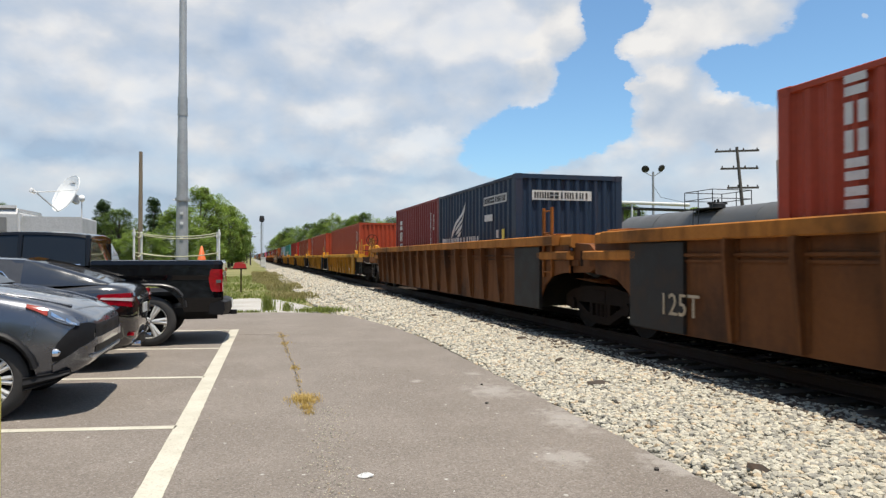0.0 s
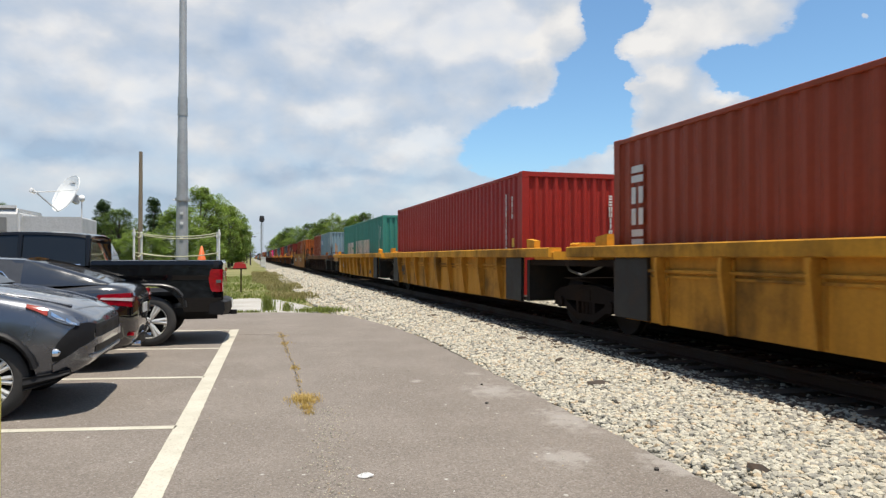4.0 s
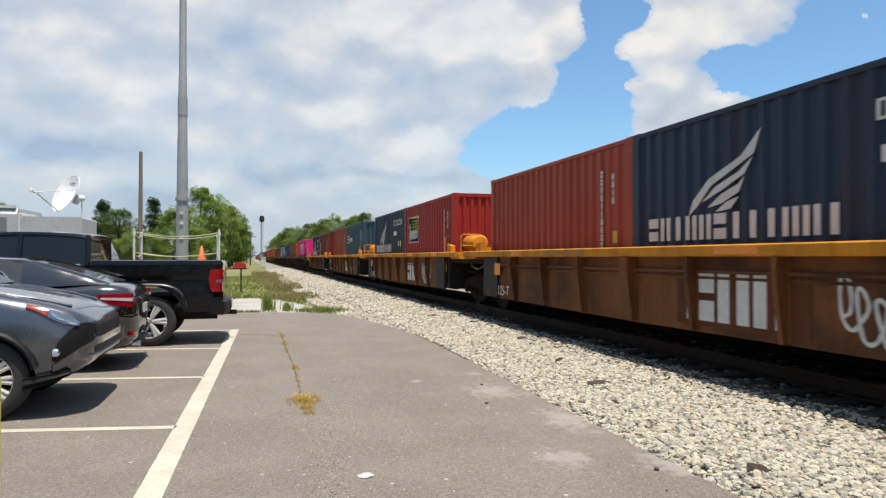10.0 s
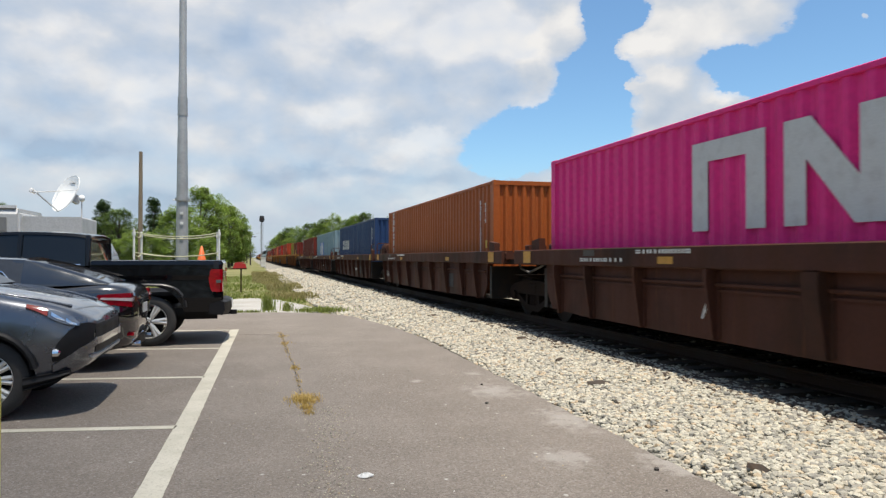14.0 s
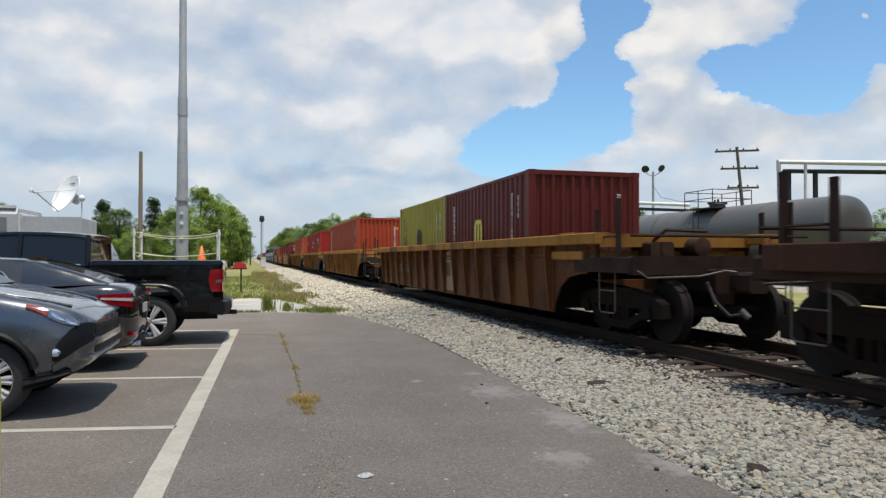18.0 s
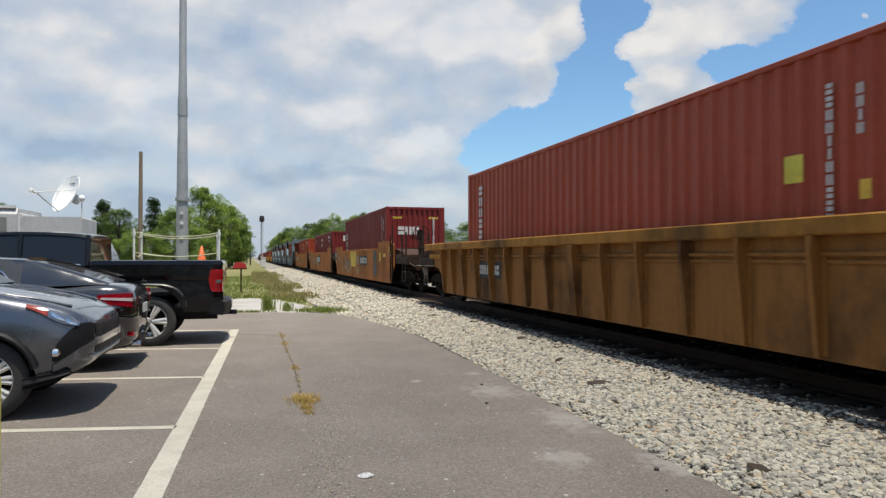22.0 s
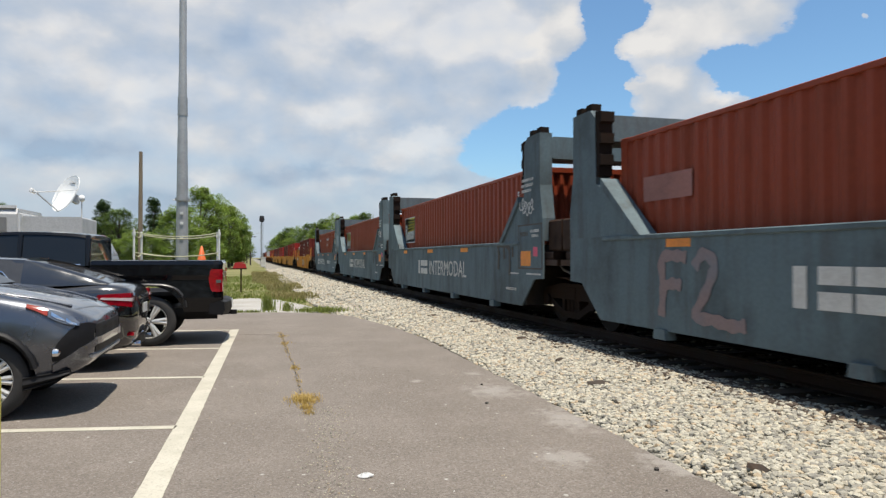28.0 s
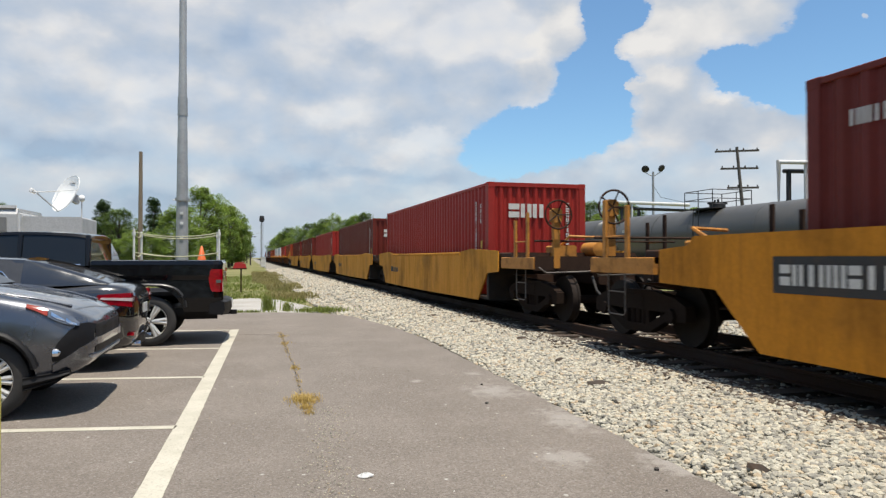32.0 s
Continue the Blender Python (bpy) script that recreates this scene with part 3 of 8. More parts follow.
def truck_frame():
    g = Geo()
    for sx in (-1.02, 1.02):
        a, b = sx - 0.07, sx + 0.07
        g.prism([(-1.2, 0.36), (-0.95, 0.34), (-0.90, 0.46), (0.90, 0.46), (0.95, 0.34), (1.2, 0.36), (1.2, 0.56), (0.95, 0.66), (0.40, 0.74), (-0.40, 0.74), (-0.95, 0.66), (-1.2, 0.56)], a, b)
        g.prism([(-0.95, 0.36), (-0.80, 0.36), (-0.30, 0.14), (0.30, 0.14), (0.80, 0.36), (0.95, 0.36), (0.95, 0.46), (0.80, 0.48), (0.28, 0.26), (-0.28, 0.26), (-0.80, 0.48), (-0.95, 0.46)], a + 0.004, b - 0.004)
        for y in (-0.33, 0.25):
            g.box(a + 0.008, b - 0.008, y, y + 0.09, 0.2, 0.6)
        for y in (-0.89, 0.89):
            g.lathe([(sx - 0.12, 0.10), (sx + 0.12, 0.10)], (0, y, 0.42), "x", 10)
        for y in (-0.14, 0.0, 0.14):
            g.lathe([(0.26, 0.055), (0.48, 0.055)], (sx, y, 0), "z", 8)
    g.box(-1.1, 1.1, -0.2, 0.2, 0.46, 0.70, 0.03)
    for y in (-0.89, 0.89):
        g.lathe([(-0.95, 0.075), (0.95, 0.075)], (0, y, 0.42), "x", 10)
    g.box(-0.95, 0.95, -0.46, -0.40, 0.30, 0.44)
    g.box(-0.95, 0.95, 0.40, 0.46, 0.30, 0.44)
    return g


def wheel_shape():
    return Geo().lathe([(-0.065, 0.30), (-0.065, 0.425), (0.03, 0.418), (0.05, 0.445), (0.075, 0.445), (0.075, 0.34), (0.03, 0.31), (0.0, 0.14), (0.06, 0.13), (0.06, 0.001), (-0.06, 0.001),
                        (-0.08, 0.13), (-0.03, 0.14), (0.0, 0.31)], axis="x", n=22)


def add_truck(car, y):
    tr = part("truck", shared("truck", truck_frame, 40), black_iron, car, "black cast iron truck", pose(0, y, 0))
    for sx in (-0.75, 0.75):
        for dy in (-0.89, 0.89):
            part("wheel", shared("train_wheel", wheel_shape, 40), wheel_iron, tr, m=pose(sx, dy, 0.425, 0, 0, 180 if sx > 0 else 0))


CHORDED = ("chord", "wide_chord", "deep")
# side sheets: outline of the far half (mirrored unless the other half is given), chord, places of the stakes
SIDES = {
    "chord": dict(sheet=[(0, 0.335), (4.6, 0.36), (5.85, 0.36), (6.0, 0.60), (6.04, 1.21), (0, 1.21)], chord=(6.95, 1.20, 1.37), stakes=(0.0, 1.23, 2.46, 3.69, 4.92), well=6.2, panel=(5.25, 6.06)),
    "wide_chord": dict(sheet=[(0, 0.335), (4.6, 0.36), (5.85, 0.36), (6.0, 0.60), (6.04, 1.21), (0, 1.21)], chord=(6.95, 1.21, 1.34), stakes=(0.0, 1.4, 2.82, 4.25), well=6.2, panel=(5.20, 6.06)),
    "deep": dict(sheet=[(0, 0.26), (4.8, 0.29), (5.85, 0.33), (6.05, 0.60), (6.10, 1.07), (0, 1.07)], chord=(6.95, 1.07, 1.335), stakes=(0.0, 1.5, 3.0, 4.4, 5.5), well=6.2, panel=None),
    "rib": dict(sheet=[(0, 0.27), (7.78, 0.27), (7.86, 0.48), (8.05, 0.72), (8.35, 0.88), (8.75, 0.94), (9.0, 0.95), (9.0, 1.405), (0, 1.405)], chord=(8.6, 1.40, 1.57), stakes=(0.0, 0.98, 1.96, 2.94, 3.92, 4.90, 5.88), well=7.3, panel=(6.72, 7.92)),
    "smooth": dict(sheet=[(0, 0.22), (8.45, 0.24), (8.75, 0.62), (9.25, 1.02), (9.60, 1.04), (9.60, 1.58), (9.5, 1.78), (6.50, 1.80), (6.45, 1.56), (0, 1.55)],
                   other=[(-5.17, 1.56), (-5.02, 1.82), (-7.64, 1.81), (-7.64, 0.25)], chord=None, stakes=(), well=7.1, panel=None),
    "smooth_low": dict(sheet=[(0, 0.20), (7.1, 0.22), (7.8, 0.84), (8.9, 0.88), (8.9, 1.30), (8.3, 1.34), (8.2, 1.45), (5.4, 1.46), (5.2, 1.32), (0, 1.30)], chord=None, stakes=(), well=7.0, panel=None),
    "low": dict(sheet=[(0, 0.22), (5.55, 0.24), (6.2, 0.86), (6.9, 0.90), (6.9, 1.34), (5.0, 1.40), (4.2, 1.34), (0, 1.30)], chord=None, stakes=(), well=5.5 + 0.65, panel=None),
    "bulk": dict(sheet=[(0, 0.28), (6.1, 0.28), (6.7, 0.80), (7.1, 0.82), (7.1, 1.50), (0, 1.50)], chord=None, stakes=(), well=6.2, panel=None),
}


def stake_shape(z0, z1, wide):
    w = 0.10 if wide else 0.030
    g = Geo().prism([(-1.475, z0), (-1.535, z0), (-1.625, z1 - 0.16), (-1.625, z1), (-1.475, z1)], -w, w, "y")
    return g.box(-1.492, -1.47, -w - 0.05, w + 0.05, z0 + 0.02, z1 - 0.02)


def well_car(kind, s0, s1, colour, trim, label, free=(False, False), fit=(), len_group=5, nudge=0.0, truck_off=0.0):
    """One unit of a container train between its two truck centres s0 (nearer the engine) and s1."""
    spec = SIDES[kind]
    half = (s1 - s0) / 2
    body, edge = paint(colour), paint(trim)
    car = thing("well_car", label, "railway car", group="units of the container train")
    at_train(car, (s0 + s1) / 2 + nudge)
    k = kind
    # the outline runs along the bottom outwards; closed over the top
    poly = spec["sheet"] + (spec["other"] if "other" in spec else [(-y, z) for y, z in reversed(spec["sheet"]) if y > 0])
    part("side_sheet", shared(k + "_side", lambda: Geo().prism(poly, -1.475, -1.445)), body, car)
    part("side_sheet", shared(k + "_side_far", lambda: Geo().prism(poly, 1.445, 1.475)), body, car)
    well = spec["well"]
    zt = spec["sheet"][-1][1]
    if spec["chord"]:
        h, z0, z1 = spec["chord"]
        ends = [9.5 if fr else h for fr in free] if k == "rib" else [half + (0.85 if len_group > 1 else -0.4) if fr else half - 0.35 for fr in free]
        for sx, tag in ((-1, "a"), (1, "b")):
            x0, x1 = sorted((sx * 1.35, sx * 1.60))
            part("top_chord", shared((k, "chord", tag, round(ends[0], 2), round(ends[1], 2)), lambda: Geo().box(x0, x1, -ends[0], ends[1], z0, z1, 0.015)), edge, car)
        for y in spec["stakes"] + ((6.80, 7.70) if k == "rib" and any(free) else ()):
            for q in [q for q in sorted({-y, y}) if y < 6.5 or free[q > 0]]:
                sh = shared((k, "stake", y == 0), lambda: stake_shape(spec["sheet"][0][1] + 0.02, z0, y == 0))
                part("stake", sh, body, car, m=pose(0, q, 0))
                part("stake", sh, body, car, m=pose(0, q, 0, 0, 0, 180))
    else:
        for sx, tag in ((-1, "a"), (1, "b")):
            x0, x1 = sorted((sx * 1.33, sx * 1.50))
            lip = {"smooth": (4.55, 1.50, 1.57), "smooth_low": (5.1, 1.25, 1.315), "low": (4.2, 1.26, 1.32), "bulk": (6.0, 1.44, 1.505)}[k]
            part("top_lip", shared(k + "_lip" + tag, lambda: Geo().box(x0, x1, -lip[0], lip[0], lip[1], lip[2], 0.012)), edge, car)
    if spec["chord"]:
        reach, rz = spec["sheet"][-2][0] - 0.1, spec["chord"][1] - 0.17
        part("side_rail", shared(k + "_side_rail", lambda: Geo().box(-1.515, -1.47, -reach, reach, rz - 0.020, rz + 0.020, 0.006).box(-1.495, -1.47, -reach, reach, rz - 0.085, rz - 0.055)), body, car)
    if spec["panel"]:
        p0, p1 = spec["panel"]
        for q in [q for q in (-1, 1) if not (k == "rib" and free[q > 0])]:
            y0, y1 = sorted((q * p0, q * p1))
            part("end_panel", shared(k + "_panel%d" % q, lambda: Geo().box(-1.53, -1.47, y0, y1, spec["sheet"][1][1] + 0.01, zt - 0.005, 0.015)), black_panel if not free[q > 0] else body, car, "black painted end panel" if not free[q > 0] else "")
    # the well itself
    def well_floor():
        zf = max(spec["sheet"][0][1], spec["sheet"][1][1]) + 0.03
        g = Geo().box(-1.40, 1.40, -well, well, zf, zf + 0.06)
        for y in (-well, well):
            g.box(-1.44, 1.44, y - 0.06, y + 0.06, zf, zt - 0.06)
        return g
    part("well_floor", shared((k, "floor"), well_floor), black_panel, car, "black floor and ends of the well")
    # ends: centre sill over the truck, deck, cast connector
    reach = half
    for q in (-1, 1):
        def end_sill():
            y0, y1 = sorted((q * well, q * reach))
            g = Geo().box(-0.38, 0.38, y0, y1, 0.72, 1.08, 0.03)
            y0, y1 = sorted((q * well, q * (reach - 0.10)))
            g.box(-1.42, 1.42, y0, y1, 1.06, 1.16)
            g.prism([(-1.40, 0.86), (1.40, 0.86), (0.5, 0.68), (-0.5, 0.68)], *sorted((q * (reach - 0.22), q * (reach - 0.02))), "y")
            return g
        part("end_sill", shared((k, "end_sill", q, round(reach, 1)), end_sill), black_iron if k in CHORDED else body if k == "rib" else deck_iron, car)
        def deck():
            y0, y1 = sorted((q * (well + 0.5), q * (reach - 0.28)))
            w = 1.53 if kind in CHORDED + ("rib",) else 1.41
            g = Geo().box(-w, w, y0, y1, 1.162, 1.30, 0.02)
            y0, y1 = sorted((q * (well + 0.75), q * (reach - 0.5)))
            if kind in CHORDED:
                g.box(-0.95, -0.55, y0, y1, 1.30, 1.46, 0.03).box(0.5, 1.1, y0, y1, 1.30, 1.42, 0.03)
                g.prism([(q * (well + 0.12), 1.30), (q * (well + 0.46), 1.30), (q * (well + 0.46), 1.50), (q * (well + 0.12), 1.54)], -1.52, -1.40)
            return g
        part("end_deck", shared((k, "deck", q, round(reach, 1)), deck), brake_rust if k == "bulk" else edge if k in CHORDED + ("rib",) else deck_iron, car)
    add_truck(car, half + truck_off)
    if free[0]:
        add_truck(car, -half + truck_off)
    for q, is_free in ((-1, free[0]), (1, free[1])):
        if is_free:
            end_fittings(car, q, half, edge, "wheel" in fit)
        elif q < 0:
            hose = [(-1.0, -half + 1.1, 1.22), (-1.12, -half + 0.5, 0.98), (-1.14, -half, 0.90), (-1.12, -half - 0.5, 1.02), (-1.0, -half - 1.0, 1.25)]
            part("brake_hose", shared(("brake_hose", round(half, 1)), lambda: Geo().tube(hose, 0.024, 6), 60), hose_grey, car, "grey brake hose")
        if kind == "rib":
            part("end_block", shared((k, "block", q), lambda: Geo().box(-1.46, 1.46, *sorted((q * 8.62, q * 9.05)), 1.36, 1.57, 0.03)), edge, car)
            part("block_cap", shared((k, "cap", q), lambda: Geo().box(-1.50, -0.9, *sorted((q * 8.05, q * 8.58)), 1.535, 1.60, 0.015)), orange_rust, car)
            if q < 0 and not is_free:
                part("end_casting", shared((k, "casting"), lambda: Geo().prism([(-8.95, 0.95), (-9.55, 0.97), (-9.78, 1.05), (-9.78, 1.26), (-9.55, 1.40), (-8.95, 1.44)], -1.38, 1.38)), body, car, "rusty cast end connector")
                # flat black plate on the face, in place of a hole's dark inside
                part("casting_pocket", shared((k, "pocket"), lambda: Geo().box(-1.386, -1.37, -9.52, -9.24, 1.06, 1.30)), black_iron, car, "dark square pocket")
                for y in (-8.06, -8.40):
                    part("grab_rail", shared("rib_post", lambda: Geo().box(-0.02, 0.02, -0.03, 0.03, 0.86, 2.06, 0.006)), orange_rust, car, m=pose(-1.50, y, 0))
                for z in (0.95, 1.25, 1.62, 2.0):
                    part("rung", shared("rib_rung", lambda: Geo().tube([(0, -0.17, 0), (0, 0.17, 0)], 0.013, 6)), orange_rust, car, m=pose(-1.51, -8.23, z))
        if kind in ("smooth", "smooth_low", "low") and q < 0:
            near = {"smooth": 7.66, "smooth_low": 8.0, "low": 6.3}[kind]
            part("end_housing", shared((kind, "housing", round(half, 1)), lambda: Geo().prism([(-near, 0.98), (-near, 1.52 if kind == "smooth" else 1.28), (-half + 0.55, 1.40 if kind == "smooth" else 1.24), (-half + 0.25, 1.30 if kind == "smooth" else 1.2), (-half + 0.25, 0.98)], -1.30, 1.30)), deck_iron, car, "brown rusty end housing")
        if kind == "smooth" and q < 0 and is_free:
            for sx in (-1.475, 1.445):
                part("end_plate", shared(("smooth_end_plate", sx), lambda: Geo().prism([(-7.64, 1.79), (-8.30, 1.64), (-8.30, 0.86), (-7.95, 0.60), (-7.70, 0.27), (-7.64, 0.27)], sx, sx + 0.03)), body, car)
        if kind == "smooth" and q < 0:
            for y, top in ((-7.80, 2.02), (-8.16, 2.36)):
                part("grab_rail", shared(("side_post", top), lambda: Geo().tube([(0, 0, 0.34), (0, 0, top)], 0.028)), brake_rust, car, m=pose(-1.505, y, 0))
            for z in (0.42, 0.86, 1.28):
                part("rung", shared("side_rung", lambda: Geo().tube([(0, -0.18, 0), (0, 0.18, 0)], 0.016, 6)), hose_grey, car, m=pose(-1.51, -7.98, z))
        if q < 0 and "tank" in fit:
            air_tank(car, q * (half - (0.1 if is_free else 1.45)), edge)
    if kind == "bulk":
        bulkheads(car, body)
    for f in fit:
        if isinstance(f, tuple):
            on_chord = spec["chord"] and f[2] > spec["chord"][1] - 0.02
            mark(car, -1.602 if on_chord else -1.478 if spec["chord"] else -1.476, (f[0], f[1] + nudge, *f[2:]))
    return car


def air_tank(car, y, mat):
    t = part("air_tank", shared("air_tank", lambda: Geo().lathe([(-0.46, 0.05), (-0.44, 0.19), (-0.38, 0.235), (0.38, 0.235), (0.44, 0.19), (0.46, 0.05)], axis="y", n=18), 40), mat, car,
             "rust-stained yellow air tank", pose(-0.72, y, 1.56))
    for dy in (-0.29, 0.29):
        part("tank_saddle", shared("tank_saddle", lambda: Geo().box(-0.26, 0.26, -0.05, 0.05, -0.35, -0.17)), mat, t, m=pose(0, dy, 0))
    part("tank_band", shared("tank_band", lambda: Geo().lathe([(-0.03, 0.236), (-0.03, 0.246), (0.03, 0.246), (0.03, 0.236)], axis="y", n=18), 40), mat, t)
    for dy in (-0.75, 0.72):
        part("tank_guard", shared("tank_guard", lambda: Geo().tube([(-0.62, 0, -0.30), (-0.62, 0, 0.16), (-0.56, 0.03, 0.22), (-0.10, 0.05, 0.22)], 0.022, 6).tube([(-0.62, 0, -0.06), (-0.2, 0.05, -0.06)], 0.018, 6), 50), mat, t, m=pose(0, dy, 0))
    part("valve", shared("tank_valve", lambda: Geo().box(-0.14, 0.14, -0.12, 0.14, -0.30, -0.02, 0.03).tube([(0.0, 0.0, -0.05), (0.0, -0.35, -0.12), (-0.1, -0.7, -0.2)], 0.02, 6), 40), brake_rust, t, "rusty brake valve", m=pose(0.05, 0.75, 0))


def end_fittings(car, q, half, mat, brake):
    """Coupler, hose, end beam, ladders and rails at a free end."""
    y0 = half
    rails = grimy_yellow if "yellow" in mat.name else orange_rust if "rusty" in mat.name else brake_rust
    e = half + 1.55
    def draft():
        a, b = sorted((q * y0, q * (e - 0.25)))
        return Geo().box(-0.30, 0.30, a, b, 0.70, 1.04, 0.03)
    part("draft_sill", shared(("draft", q, round(half, 1)), draft), brake_rust, car)
    def beam():
        a, b = sorted((q * (e - 0.55), q * (e - 0.43)))
        return Geo().box(-1.48, 1.48, a, b, 0.96, 1.22, 0.015)
    part("end_beam", shared(("beam", q, round(half, 1)), beam), brake_rust, car)
    a, b = sorted((q * (half - 0.6), q * (e - 0.45)))
    for x0, x1, z in ((-1.48, -0.92, 1.20), (0.92, 1.48, 1.20), (-0.50, 0.50, 1.19)):
        part("walkway", shared(("walkway", q, round(half, 1), x0), lambda: Geo().box(x0, x1, a, b, 1.12, z, 0.01)), brake_rust, car, "rusty end walkway")
    for sx in (-1.46, 1.46):
        part("side_sill", shared(("side_sill", q, round(half, 1), sx), lambda: Geo().box(sx - 0.04, sx + 0.04, a, b, 0.98, 1.20, 0.01)), rails, car)
    def coupler():
        a, b = sorted((q * (e - 0.3), q * (e + 0.02)))
        g = Geo().box(-0.07, 0.09, a, b, 0.78, 0.96)
        a, b = sorted((q * e, q * (e + 0.26)))
        return g.box(-0.16, 0.14, a, b, 0.72, 1.0, 0.04)
    part("coupler", shared(("coupler", q, round(half, 1)), coupler), brake_rust, car, "rusty knuckle coupler")
    part("air_hose", shared(("hose", q, round(half, 1)), lambda: Geo().tube([(-0.4, q * (e - 0.3), 0.85), (-0.42, q * (e - 0.1), 0.6), (-0.35, q * (e + 0.1), 0.42), (-0.2, q * (e + 0.2), 0.45)], 0.025), 60), hose_rubber, car)
    part("glad_hand", shared(("glad", q, round(half, 1)), lambda: Geo().tube([(-0.22, q * (e + 0.16), 0.50), (-0.16, q * (e + 0.24), 0.40)], 0.045, 8), 60), worn_steel, car, "pale worn hose coupling")
    lever = [(-1.42, q * (e - 0.40), 1.02), (-1.30, q * (e - 0.34), 0.92), (-0.5, q * (e - 0.30), 0.94), (-0.25, q * (e - 0.1), 1.02), (-0.12, q * (e - 0.05), 1.0)]
    part("uncoupling_lever", shared(("lever", q, round(half, 1)), lambda: Geo().tube(lever, 0.016, 6), 60), worn_steel, car, "thin steel uncoupling lever")
    for sx in (-1.46, 1.46):
        for y, top in ((q * (half + 0.10), 1.92), (q * (half + 0.72), 2.04)):
            part("end_post", shared(("end_post", top), lambda: Geo().box(-0.02, 0.02, -0.042, 0.042, 1.0, top, 0.006)), brake_rust if sx > 0 and rails != orange_rust else rails, car, m=pose(sx, y, 0))
        for z in (1.50,):
            part("grab_rail", shared(("grab", q, round(half, 1), z), lambda: Geo().tube([(0, q * (half + 0.12), z), (0, q * (half + 0.70), z)], 0.016, 6)), rails, car, m=pose(sx, 0, 0))
        u0, u1 = q * (half + 0.16), q * (half + 0.62)
        part("stirrup", shared(("stirrup", q, round(half, 1)), lambda: Geo().tube([(0, u0, 1.02), (0, u0, 0.44), (0, u0 + q * 0.04, 0.40), (0, u1 - q * 0.04, 0.40), (0, u1, 0.44), (0, u1, 1.02)], 0.011, 6).tube([(0, u0, 0.72), (0, u1, 0.72)], 0.010, 6)), worn_steel, car, "worn steel step stirrup", m=pose(sx, 0, 0))
    for y, z in ((e - 0.50, 1.50),):
        part("cross_rail", shared(("cross_rail", z), lambda: Geo().tube([(-1.46, 0, 0), (1.46, 0, 0)], 0.022, 6)), brake_rust, car, m=pose(0, q * y, z))
    part("brake_gear", shared(("brake_gear", q, round(half, 1)), lambda: Geo().lathe([(-0.30, 0.05), (-0.28, 0.15), (0.28, 0.15), (0.30, 0.05)], (0.35, q * (half - 0.15), 1.36), "y", 14).box(-0.55, -0.15, *sorted((q * (half - 0.5), q * (half + 0.1))), 1.19, 1.44, 0.03).tube([(-0.35, q * (half - 0.2), 1.44), (-0.35, q * (half + 0.2), 1.62), (0.3, q * (half + 0.3), 1.6)], 0.03, 6), 40), rails if rails != brake_rust else deck_iron, car, "rusty brake valve and cylinder")
    if brake:
        def ring():
            g = Geo()
            n, R = 24, 0.26
            pts = [(0.0, R * math.cos(2 * math.pi * i / n), R * math.sin(2 * math.pi * i / n)) for i in range(n + 1)]
            g.tube([(p[1], 0, p[2]) for p in pts], 0.018, 6)
            for i in range(5):
                a = 2 * math.pi * i / 5
                g.tube([(0, 0.05, 0), (R * math.cos(a), 0, R * math.sin(a))], 0.013, 6)
            return g
        w = part("brake_wheel", shared("brake_wheel", ring, 50), brake_rust, car, "dark spoked brake wheel", pose(-1.05, q * (e - 0.36), 1.98))
        part("brake_stand", shared("brake_stand", lambda: Geo().box(-0.10, 0.10, 0.04, 0.18, -0.14, 0.12, 0.04).box(-0.06, 0.06, 0.06, 0.16, -0.98, -0.12, 0.02)), rails, w)


